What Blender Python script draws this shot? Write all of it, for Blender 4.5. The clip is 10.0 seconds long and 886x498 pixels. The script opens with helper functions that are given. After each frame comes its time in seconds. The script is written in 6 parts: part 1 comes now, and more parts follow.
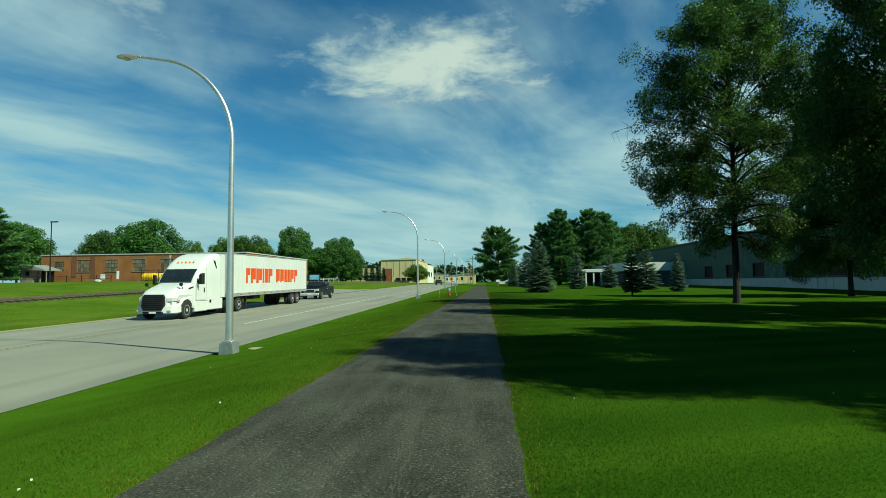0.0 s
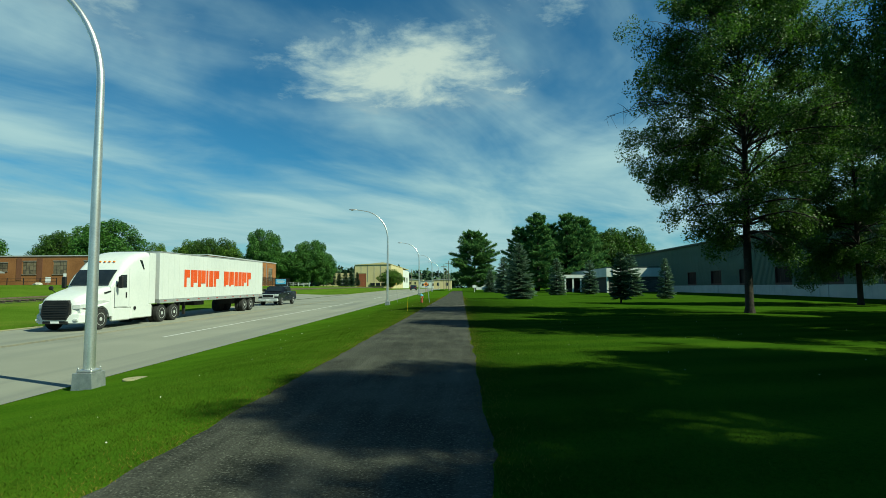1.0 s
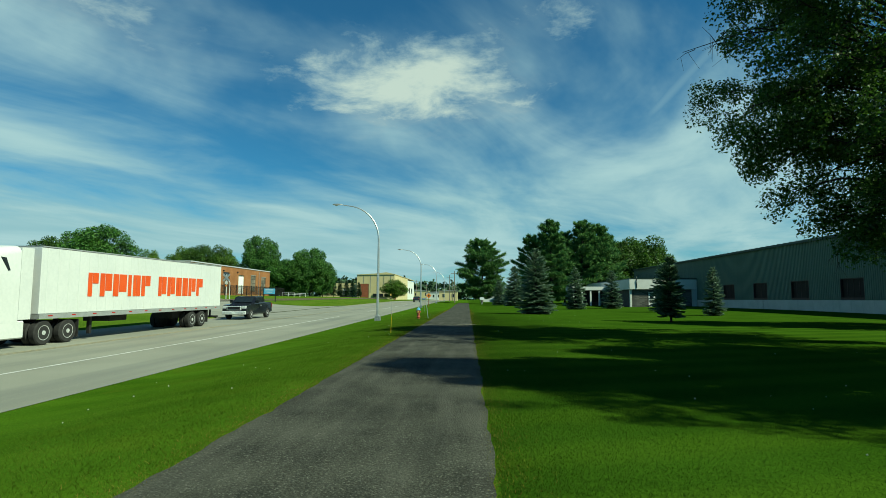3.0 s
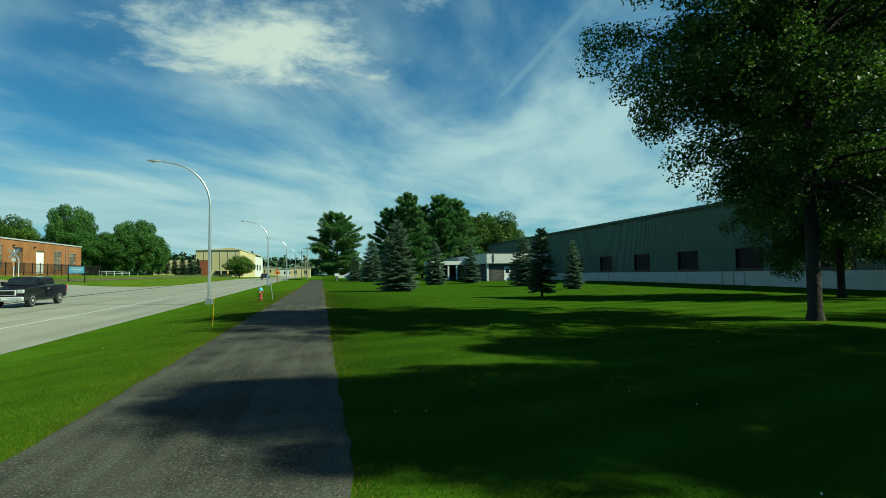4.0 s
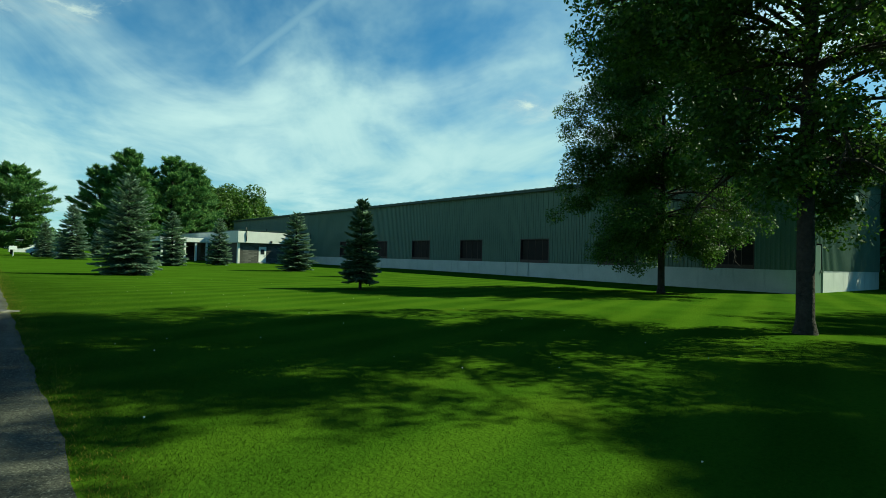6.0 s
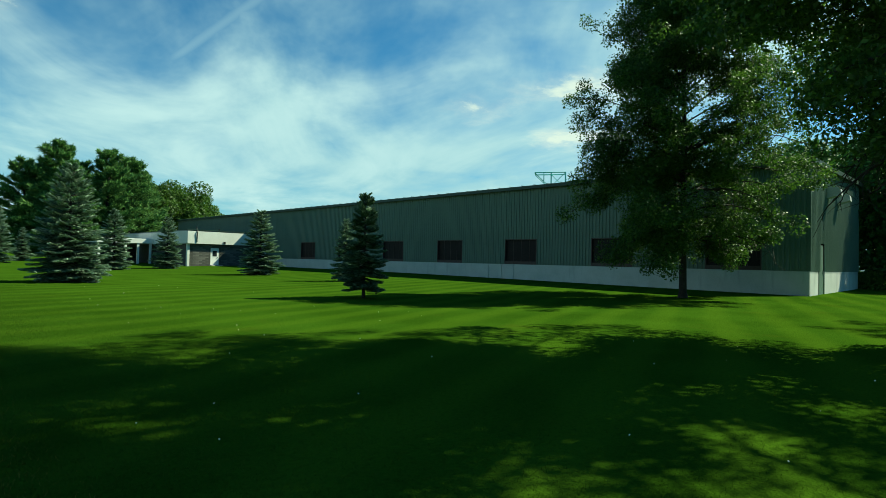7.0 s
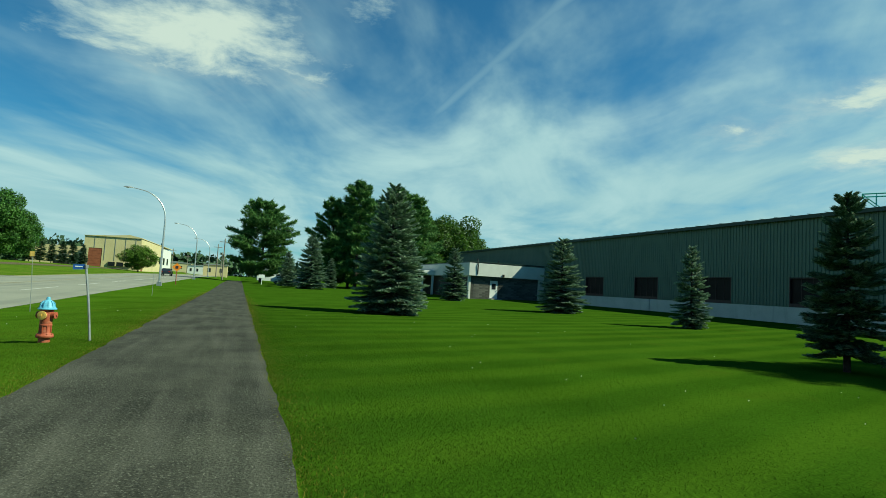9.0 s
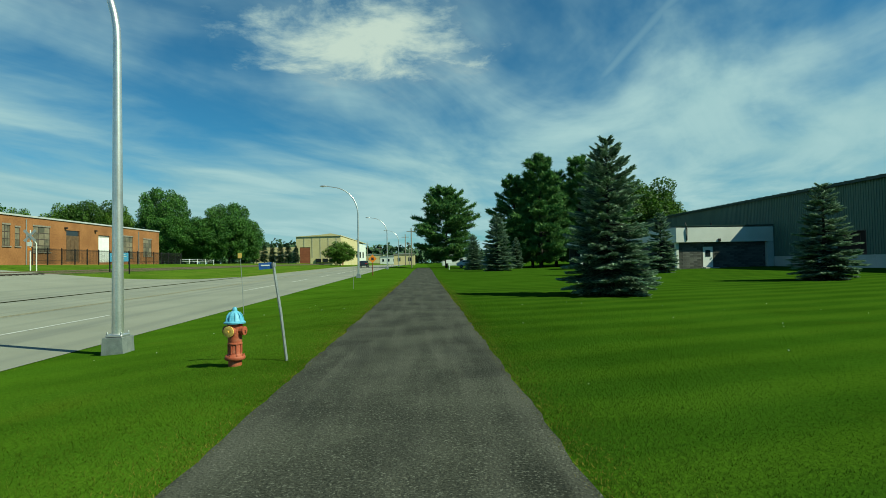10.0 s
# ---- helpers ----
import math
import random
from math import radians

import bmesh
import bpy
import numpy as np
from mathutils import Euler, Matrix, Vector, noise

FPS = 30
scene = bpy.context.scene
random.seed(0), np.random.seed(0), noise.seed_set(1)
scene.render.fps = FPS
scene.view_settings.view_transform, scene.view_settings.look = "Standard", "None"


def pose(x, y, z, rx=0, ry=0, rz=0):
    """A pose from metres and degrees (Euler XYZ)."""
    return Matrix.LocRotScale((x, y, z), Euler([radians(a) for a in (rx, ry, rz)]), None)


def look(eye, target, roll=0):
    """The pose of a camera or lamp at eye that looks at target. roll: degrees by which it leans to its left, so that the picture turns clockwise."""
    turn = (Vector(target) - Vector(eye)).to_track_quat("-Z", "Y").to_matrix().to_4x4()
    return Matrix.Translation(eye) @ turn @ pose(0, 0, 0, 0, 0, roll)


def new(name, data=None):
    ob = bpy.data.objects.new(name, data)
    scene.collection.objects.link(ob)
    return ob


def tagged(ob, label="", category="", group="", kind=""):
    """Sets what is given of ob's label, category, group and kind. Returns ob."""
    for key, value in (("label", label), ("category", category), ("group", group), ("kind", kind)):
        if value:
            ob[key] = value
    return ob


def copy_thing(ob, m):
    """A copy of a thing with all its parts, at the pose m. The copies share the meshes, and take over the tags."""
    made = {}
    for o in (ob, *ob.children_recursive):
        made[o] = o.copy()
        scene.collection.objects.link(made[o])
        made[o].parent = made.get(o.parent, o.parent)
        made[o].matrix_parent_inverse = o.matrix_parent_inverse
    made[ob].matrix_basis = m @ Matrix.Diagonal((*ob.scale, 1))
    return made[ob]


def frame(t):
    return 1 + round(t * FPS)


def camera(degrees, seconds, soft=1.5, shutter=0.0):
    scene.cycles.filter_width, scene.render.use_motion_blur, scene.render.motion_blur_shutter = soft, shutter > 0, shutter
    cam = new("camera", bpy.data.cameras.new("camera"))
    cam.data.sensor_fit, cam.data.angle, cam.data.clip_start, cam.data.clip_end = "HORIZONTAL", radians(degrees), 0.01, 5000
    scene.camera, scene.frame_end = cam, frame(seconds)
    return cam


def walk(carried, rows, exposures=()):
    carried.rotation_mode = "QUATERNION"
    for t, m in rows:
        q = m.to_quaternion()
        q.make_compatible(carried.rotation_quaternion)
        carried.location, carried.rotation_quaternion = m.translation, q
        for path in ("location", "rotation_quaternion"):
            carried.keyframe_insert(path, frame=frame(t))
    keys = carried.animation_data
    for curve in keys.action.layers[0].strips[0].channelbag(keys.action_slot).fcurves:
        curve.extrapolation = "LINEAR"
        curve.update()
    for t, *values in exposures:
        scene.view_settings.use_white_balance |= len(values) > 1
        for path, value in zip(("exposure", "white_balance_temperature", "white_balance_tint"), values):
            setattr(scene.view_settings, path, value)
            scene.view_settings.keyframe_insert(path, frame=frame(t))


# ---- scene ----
cam = camera(78.9, 10.0, 0.85)
PATH = [
    (0, (0.489, -3.263, 1.414), (0.335, -1.273, 1.536), -0.6),
    (0.5, (0.509, -0.879, 1.38), (0.408, 1.115, 1.497), -0.1),
    (1, (0.524, 1.503, 1.376), (0.457, 3.497, 1.518), -0.3),
    (1.5, (0.494, 3.851, 1.402), (0.389, 5.842, 1.553), -0.2),
    (2, (0.517, 6.196, 1.446), (0.401, 8.181, 1.661), 0.5),
    (2.2, (0.556, 7.137, 1.451), (0.424, 9.123, 1.648), 0.2),
    (3.5, (0.523, 13.313, 1.433), (0.563, 15.305, 1.605), 0.4),
    (4, (0.55, 15.828, 1.513), (0.99, 17.776, 1.605), -0.6),
    (4.5, (0.494, 18.283, 1.589), (1.311, 20.108, 1.621), -1.4),
    (5, (0.371, 20.551, 1.524), (1.58, 22.143, 1.571), 0.0),
    (5.5, (0.294, 22.827, 1.489), (1.538, 24.392, 1.529), 1.7),
    (7, (0.242, 29.474, 1.566), (1.684, 30.86, 1.612), 1.3),
    (7.5, (0.302, 31.563, 1.557), (1.744, 32.948, 1.596), 2.2),
    (8, (0.408, 33.748, 1.575), (1.671, 35.299, 1.6), 2.1),
    (8.5, (0.383, 35.993, 1.579), (1.442, 37.69, 1.628), 2.5),
    (9, (0.257, 38.293, 1.441), (0.956, 40.162, 1.583), 3.3),
    (9.5, (0.031, 40.386, 1.463), (0.288, 42.366, 1.579), 0.9),
    (10, (-0.281, 42.473, 1.442), (-0.212, 44.471, 1.491), -1.0),
]
EXPOSURES = [(t, stops, kelvin, -24) for t, stops, kelvin in ((0, 0.43, 7150), (3.5, 0.43, 7150), (4.5, 0.66, 7400), (5, 0.80, 7520), (7, 0.86, 7560), (8, 0.82, 7500), (8.5, 0.72, 7400), (9, 0.55, 7280), (9.5, 0.44, 7220), (10, 0.41, 7220))]
walk(cam, [(t, look(eye, target, roll)) for t, eye, target, roll in PATH], EXPOSURES)

# ---------------------------------------------------------------- light and sky
SUN_EL, SUN_AZ = 44.5, math.atan2(-0.42, 0.905)      # the sun stands to the right and a little behind
sun_dir = Vector((math.cos(radians(SUN_EL)) * math.cos(SUN_AZ), math.cos(radians(SUN_EL)) * math.sin(SUN_AZ), math.sin(radians(SUN_EL))))
sun_data = bpy.data.lights.new("sun", "SUN")
sun_data.energy, sun_data.angle, sun_data.color = 5.0, radians(0.53), (1.0, 0.95, 0.88)
sun = new("sun", sun_data)
sun.matrix_world = look((0, 0, 60), Vector((0, 0, 60)) - sun_dir)


def link(tree, a, b):
    tree.links.new(a, b)


def build_world():
    world = bpy.data.worlds.new("sky")
    scene.world = world
    world.use_nodes = True
    tr = world.node_tree
    nd = tr.nodes
    nd.clear()
    out = nd.new("ShaderNodeOutputWorld")
    bg = nd.new("ShaderNodeBackground")
    bg.inputs["Strength"].default_value = SKY_STRENGTH
    link(tr, bg.outputs[0], out.inputs[0])
    sky = nd.new("ShaderNodeTexSky")
    sky.sky_type, sky.sun_disc = "NISHITA", False
    sky.sun_elevation, sky.sun_rotation = radians(SUN_EL), math.pi / 2 - SUN_AZ
    sky.air_density, sky.dust_density, sky.ozone_density = 1.0, 0.3, 2.5
    tc = nd.new("ShaderNodeTexCoord")
    sep = nd.new("ShaderNodeSeparateXYZ")
    link(tr, tc.outputs["Generated"], sep.inputs[0])

    def mth(op, a, b=None, c=None):
        n = nd.new("ShaderNodeMath")
        n.operation = op
        for i, v in enumerate((a, b, c)):
            if v is None:
                continue
            if isinstance(v, (int, float)):
                n.inputs[i].default_value = v
            else:
                link(tr, v, n.inputs[i])
        return n.outputs[0]

    def ramp(v, lo, hi):
        n = nd.new("ShaderNodeMapRange")
        n.interpolation_type = "SMOOTHSTEP"
        link(tr, v, n.inputs["Value"])
        n.inputs["From Min"].default_value, n.inputs["From Max"].default_value = lo, hi
        return n.outputs[0]

    def noise_at(vec, scale, detail, rough, dist=0.0):
        n = nd.new("ShaderNodeTexNoise")
        link(tr, vec, n.inputs["Vector"])
        n.inputs["Scale"].default_value, n.inputs["Detail"].default_value = scale, detail
        n.inputs["Roughness"].default_value, n.inputs["Distortion"].default_value = rough, dist
        return n.outputs["Fac"]

    # clouds lie on a flat layer overhead
    den = mth("ADD", mth("MAXIMUM", sep.outputs["Z"], 0.0), 0.10)
    px, py = mth("DIVIDE", sep.outputs["X"], den), mth("DIVIDE", sep.outputs["Y"], den)
    comb = nd.new("ShaderNodeCombineXYZ")
    link(tr, px, comb.inputs[0]), link(tr, py, comb.inputs[1])

    def mapped(rot, scl, off=(0, 0, 0)):
        m = nd.new("ShaderNodeMapping")
        link(tr, comb.outputs[0], m.inputs["Vector"])
        m.inputs["Rotation"].default_value = (0, 0, radians(rot))
        m.inputs["Scale"].default_value, m.inputs["Location"].default_value = scl, off
        return m.outputs[0]

    # veils of high cloud, drawn out into streaks, denser toward the horizon
    def streaked(bearing, across, along, off):
        """Cloud-layer coordinates turned so that the second runs toward a bearing, right of +y."""
        s, k = math.sin(radians(bearing)), math.cos(radians(bearing))
        u = mth("ADD", mth("MULTIPLY", px, k * across), mth("MULTIPLY", py, -s * across))
        v = mth("ADD", mth("MULTIPLY", px, s * along), mth("MULTIPLY", py, k * along))
        n = nd.new("ShaderNodeCombineXYZ")
        link(tr, u, n.inputs[0]), link(tr, v, n.inputs[1])
        n.inputs[2].default_value = off
        return n.outputs[0]

    wide = noise_at(streaked(38, 0.70, 0.46, 3.3), 1.0, 6, 0.56, 0.5)
    fine = noise_at(streaked(30, 1.25, 0.62, 7.1), 1.2, 7, 0.55, 0.6)
    veil = mth("ADD", mth("MULTIPLY", wide, 0.70), mth("MULTIPLY", fine, 0.32))
    low = ramp(sep.outputs["Z"], 0.40, 0.05)
    right = ramp(sep.outputs["X"], 0.22, 0.85)
    high = ramp(sep.outputs["Z"], 0.40, 0.80)
    behind = ramp(sep.outputs["Y"], -0.05, -0.5)
    veil = mth("ADD", veil, mth("ADD", mth("MULTIPLY", low, 0.21), mth("MULTIPLY", right, 0.075)))
    veil = mth("ADD", veil, mth("MULTIPLY", ramp(sep.outputs["X"], -0.25, -0.60), 0.06))
    # thin the unseen veil overhead and behind, which lowers the sky's fill light
    veil = mth("SUBTRACT", veil, mth("ADD", mth("MULTIPLY", high, 0.30), mth("MULTIPLY", behind, 0.18)))
    veil_mask = mth("MULTIPLY", ramp(veil, 0.49, 0.76), 0.95)

    # heaped clouds
    puff_noise = noise_at(mapped(10, (1.0, 1.0, 1)), 3.2, 10, 0.64, 0.25)

    def puff(az, el, w, h, lo=0.40, hi=1.25):
        """A heap of cloud round a bearing (degrees right of +y) and a height, w and h degrees in half size."""
        a = mth("ARCTAN2", sep.outputs["X"], sep.outputs["Y"])
        e = mth("ARCSINE", sep.outputs["Z"])
        u = mth("DIVIDE", mth("SUBTRACT", a, radians(az)), radians(w))
        v = mth("DIVIDE", mth("SUBTRACT", e, radians(el)), radians(h))
        d = mth("SQRT", mth("ADD", mth("MULTIPLY", u, u), mth("MULTIPLY", v, v)))
        return ramp(mth("ADD", mth("SUBTRACT", 1.0, d), mth("MULTIPLY", mth("SUBTRACT", puff_noise, 0.5), 2.6)), lo - 0.36, hi - 0.30)

    heaps = None
    for spec in ((-6.0, 22.6, 15, 5.2, 0.25, 1.2), (-2.0, 19.5, 8, 3.0, 0.4, 1.5), (-33, 25, 13, 6.0, 0.62, 1.9), (9, 27, 15, 5.0, 0.8, 1.7), (61, 18, 11, 3.2, 0.55, 1.5), (62, 13.2, 10, 2.2, 0.45, 1.3), (49.5, 16, 8, 2.0, 0.6, 1.6)):
        p = puff(*spec)
        heaps = p if heaps is None else mth("MAXIMUM", heaps, p)
    # a thin trail
    trail_u = mth("ADD", px, mth("MULTIPLY", py, 0.047))
    trail_v = py
    wob = mth("MULTIPLY", mth("SUBTRACT", fine, 0.5), 0.05)
    trail = ramp(mth("ABSOLUTE", mth("ADD", mth("SUBTRACT", trail_u, TRAIL[0]), wob)), 0.045, 0.0)
    trail = mth("MULTIPLY", trail, mth("MULTIPLY", ramp(trail_v, TRAIL[1], TRAIL[1] - 0.25), ramp(trail_v, TRAIL[2], TRAIL[2] + 0.3)))
    mask = mth("MAXIMUM", mth("MAXIMUM", veil_mask, mth("MULTIPLY", heaps, 0.96)), mth("MULTIPLY", trail, 0.34))

    tint = nd.new("ShaderNodeMix")
    tint.data_type, tint.blend_type = "RGBA", "MULTIPLY"
    tint.inputs["Factor"].default_value = 1.0
    link(tr, sky.outputs[0], tint.inputs["A"])
    tint.inputs["B"].default_value = SKY_TINT
    mix = nd.new("ShaderNodeMix")
    mix.data_type = "RGBA"
    link(tr, mask, mix.inputs["Factor"])
    link(tr, tint.outputs["Result"], mix.inputs["A"])
    cloud = nd.new("ShaderNodeMix")
    cloud.data_type = "RGBA"
    link(tr, heaps, cloud.inputs["Factor"])
    thin = nd.new("ShaderNodeMix")
    thin.data_type = "RGBA"
    link(tr, ramp(mth("ADD", mth("MULTIPLY", wide, 0.4), mth("MULTIPLY", fine, 0.7)), 0.46, 0.74), thin.inputs["Factor"])
    thin.inputs["A"].default_value = (*CLOUD_VEIL, 1)
    thin.inputs["B"].default_value = (*CLOUD_BRIGHT, 1)
    link(tr, thin.outputs["Result"], cloud.inputs["A"])
    cloud.inputs["B"].default_value = (*CLOUD_HEAP, 1)
    link(tr, cloud.outputs["Result"], mix.inputs["B"])
    link(tr, mix.outputs["Result"], bg.inputs["Color"])


SKY_STRENGTH = 0.057
SKY_TINT = (0.40, 0.92, 1.36, 1)
CLOUD_VEIL = (4.6, 6.7, 9.0)
CLOUD_BRIGHT = (6.2, 8.0, 10.2)
CLOUD_HEAP = (8.4, 8.9, 9.8)
TRAIL = (0.857, 2.35, 0.9)
build_world()

# ---------------------------------------------------------------- materials


def mat(name, a, b, rough=0.8, metal=0.0, scale=3.0, fine=40.0, bump=0.15, bump_dist=0.01, per_object=0.0, per_island=0.0, spec=0.35, trans=0.0, spread=(0.35, 0.65)):
    """Two tones mixed by coarse and fine noise, with a fine relief."""
    m = bpy.data.materials.new(name)
    m.use_nodes = True
    tr = m.node_tree
    nd = tr.nodes
    bsdf = nd["Principled BSDF"]
    tc = nd.new("ShaderNodeTexCoord")
    n1, n2 = nd.new("ShaderNodeTexNoise"), nd.new("ShaderNodeTexNoise")
    for n, s, d in ((n1, scale, 3), (n2, fine, 4)):
        link(tr, tc.outputs["Object"], n.inputs["Vector"])
        n.inputs["Scale"].default_value, n.inputs["Detail"].default_value = s, d
    add = nd.new("ShaderNodeMath")
    add.operation = "MULTIPLY_ADD"
    add.inputs[1].default_value = 0.45
    half = nd.new("ShaderNodeMath")
    half.operation = "MULTIPLY"
    half.inputs[1].default_value = 0.55
    link(tr, n1.outputs["Fac"], half.inputs[0])
    link(tr, n2.outputs["Fac"], add.inputs[0])
    link(tr, half.outputs[0], add.inputs[2])
    fac = add.outputs[0]
    for amount, node, socket in ((per_object, "ShaderNodeObjectInfo", "Random"), (per_island, "ShaderNodeNewGeometry", "Random Per Island")):
        if amount:
            info = nd.new(node)
            k = nd.new("ShaderNodeMath")
            k.operation = "MULTIPLY_ADD"
            link(tr, info.outputs[socket], k.inputs[0])
            k.inputs[1].default_value = amount
            j = nd.new("ShaderNodeMath")
            j.operation = "SUBTRACT"
            link(tr, fac, j.inputs[0])
            j.inputs[1].default_value = amount / 2
            link(tr, j.outputs[0], k.inputs[2])
            fac = k.outputs[0]
    rng = nd.new("ShaderNodeMapRange")
    link(tr, fac, rng.inputs["Value"])
    rng.inputs["From Min"].default_value, rng.inputs["From Max"].default_value = spread
    mx = nd.new("ShaderNodeMix")
    mx.data_type = "RGBA"
    link(tr, rng.outputs[0], mx.inputs["Factor"])
    mx.inputs["A"].default_value, mx.inputs["B"].default_value = (*a, 1), (*b, 1)
    link(tr, mx.outputs["Result"], bsdf.inputs["Base Color"])
    bsdf.inputs["Roughness"].default_value, bsdf.inputs["Metallic"].default_value = rough, metal
    bsdf.inputs["Specular IOR Level"].default_value = spec
    if bump:
        bp = nd.new("ShaderNodeBump")
        bp.inputs["Strength"].default_value, bp.inputs["Distance"].default_value = bump, bump_dist
        link(tr, n2.outputs["Fac"], bp.inputs["Height"])
        link(tr, bp.outputs[0], bsdf.inputs["Normal"])
    if trans:
        tl = nd.new("ShaderNodeBsdfTranslucent")
        link(tr, mx.outputs["Result"], tl.inputs["Color"])
        ms = nd.new("ShaderNodeMixShader")
        ms.inputs[0].default_value = trans
        link(tr, bsdf.outputs[0], ms.inputs[1])
        link(tr, tl.outputs[0], ms.inputs[2])
        link(tr, ms.outputs[0], nd["Material Output"].inputs["Surface"])
    return m


def mixed_in(m, colour, make_factor):
    """Lays a second colour over a material where the factor, built from its nodes, is high."""
    tr = m.node_tree
    bsdf = tr.nodes["Principled BSDF"]
    src = bsdf.inputs["Base Color"].links[0].from_socket
    mx = tr.nodes.new("ShaderNodeMix")
    mx.data_type = "RGBA"
    link(tr, make_factor(tr), mx.inputs["Factor"])
    link(tr, src, mx.inputs["A"])
    mx.inputs["B"].default_value = (*colour, 1)
    link(tr, mx.outputs["Result"], bsdf.inputs["Base Color"])


def noise_factor(scale, lo, hi, stretch=(1, 1, 1), detail=5, amount=1.0, rot=0.0):
    def make(tr):
        tc = tr.nodes.new("ShaderNodeTexCoord")
        mp = tr.nodes.new("ShaderNodeMapping")
        mp.inputs["Scale"].default_value = stretch
        mp.inputs["Rotation"].default_value = (0, 0, radians(rot))
        n = tr.nodes.new("ShaderNodeTexNoise")
        n.inputs["Scale"].default_value, n.inputs["Detail"].default_value = scale, detail
        r = tr.nodes.new("ShaderNodeMapRange")
        r.inputs["From Min"].default_value, r.inputs["From Max"].default_value = lo, hi
        r.inputs["To Max"].default_value = amount
        link(tr, tc.outputs["Object"], mp.inputs[0])
        link(tr, mp.outputs[0], n.inputs["Vector"])
        link(tr, n.outputs["Fac"], r.inputs["Value"])
        return r.outputs[0]
    return make


def wave_factor(scale, rot, lo, hi, amount, distortion=1.5):
    def make(tr):
        tc = tr.nodes.new("ShaderNodeTexCoord")
        mp = tr.nodes.new("ShaderNodeMapping")
        mp.inputs["Rotation"].default_value = (0, 0, radians(rot))
        n = tr.nodes.new("ShaderNodeTexWave")
        n.inputs["Scale"].default_value, n.inputs["Distortion"].default_value = scale, distortion
        n.inputs["Detail"].default_value, n.inputs["Detail Scale"].default_value = 3, 1.2
        r = tr.nodes.new("ShaderNodeMapRange")
        r.inputs["From Min"].default_value, r.inputs["From Max"].default_value = lo, hi
        r.inputs["To Max"].default_value = amount
        link(tr, tc.outputs["Object"], mp.inputs[0])
        link(tr, mp.outputs[0], n.inputs["Vector"])
        link(tr, n.outputs["Fac"], r.inputs["Value"])
        return r.outputs[0]
    return make


M = {}
M["grass"] = mat("grass", (0.02029, 0.05049, 0.004208), (0.03812, 0.08604, 0.007814), 1.0, scale=0.35, fine=30, bump=0.45, bump_dist=0.05, spec=0.0)
mixed_in(M["grass"], (0.06418, 0.1183, 0.01016), wave_factor(0.20, 72, 0.25, 0.90, 0.32, 1.8))
mixed_in(M["grass"], (0.04305, 0.06733, 0.007013), noise_factor(0.5, 0.60, 0.75, amount=0.6))
mixed_in(M["grass"], (0.004305, 0.0187, 0.001002), noise_factor(14, 0.50, 0.70, amount=0.25))
M["blade"] = mat("grass_blade", (0.02473, 0.05583, 0.004705), (0.05315, 0.0978, 0.01242), 0.9, scale=0.7, fine=3, bump=0, per_island=0.3, spec=0.03, trans=0.5)
M["verge"] = mat("verge_grass", (0.03259, 0.07468, 0.005953), (0.06121, 0.1272, 0.01106), 1.0, scale=0.35, fine=30, bump=0.45, bump_dist=0.05, spec=0.0)
mixed_in(M["verge"], (0.0711, 0.1346, 0.01106), wave_factor(0.20, 72, 0.25, 0.90, 0.32, 1.8))
mixed_in(M["verge"], (0.06913, 0.09957, 0.009923), noise_factor(0.5, 0.60, 0.75, amount=0.6))
mixed_in(M["verge"], (0.006913, 0.02766, 0.001418), noise_factor(14, 0.50, 0.70, amount=0.25))
M["verge_blade"] = mat("verge_blade", (0.04787, 0.08929, 0.007091), (0.1029, 0.1562, 0.01872), 0.9, scale=0.7, fine=3, bump=0, per_island=0.3, spec=0.03, trans=0.5)
M["grass_far"] = mat("weedy_grass", (0.0504, 0.1, 0.0102), (0.0945, 0.1539, 0.0187), 1.0, scale=0.25, fine=20, bump=1.0, bump_dist=0.06, spec=0.0)
mixed_in(M["grass_far"], (0.1386, 0.1539, 0.034), noise_factor(0.35, 0.52, 0.75, (1, 0.5, 1), 6, 0.6))
M["dry_blade"] = mat("dry_blade", (0.06842, 0.0935, 0.00816), (0.1857, 0.1496, 0.0306), 0.9, scale=0.7, fine=3, bump=0, per_island=0.4, spec=0.1, trans=0.15)
M["path"] = mat("path_asphalt", (0.02103, 0.02235, 0.01804), (0.0592, 0.06089, 0.04835), 0.95, scale=0.8, fine=45, bump=1.0, bump_dist=0.02, spec=0.1, spread=(0.40, 0.60))
mixed_in(M["path"], (0.1184, 0.1171, 0.09742), noise_factor(2.2, 0.46, 0.78, (1.6, 0.14, 1), 14, 0.42))
mixed_in(M["path"], (0.1558, 0.158, 0.1321), noise_factor(48, 0.56, 0.70, amount=0.75))
mixed_in(M["path"], (0.02025, 0.02158, 0.0202), noise_factor(1.2, 0.50, 0.80, (1.5, 0.4, 1), 9, 0.5))
M["road"] = mat("road_asphalt", (0.1806, 0.1836, 0.149), (0.2503, 0.2516, 0.2052), 0.85, scale=0.25, fine=45, bump=0.4, bump_dist=0.008, spec=0.3)
mixed_in(M["road"], (0.1302, 0.136, 0.1216), noise_factor(0.6, 0.50, 0.75, (1.6, 0.05, 1), 6, 0.7))
mixed_in(M["road"], (0.3108, 0.3102, 0.2584), noise_factor(25, 0.60, 0.75, amount=0.4))
M["line_white"] = mat("line_paint_white", (0.369, 0.369, 0.3444), (0.5904, 0.5904, 0.5658), 0.7, scale=3, fine=30, bump=0.2)
M["line_yellow"] = mat("line_paint_yellow", (0.246, 0.2214, 0.1394), (0.2952, 0.2542, 0.1476), 0.7, scale=3, fine=30, bump=0.2)
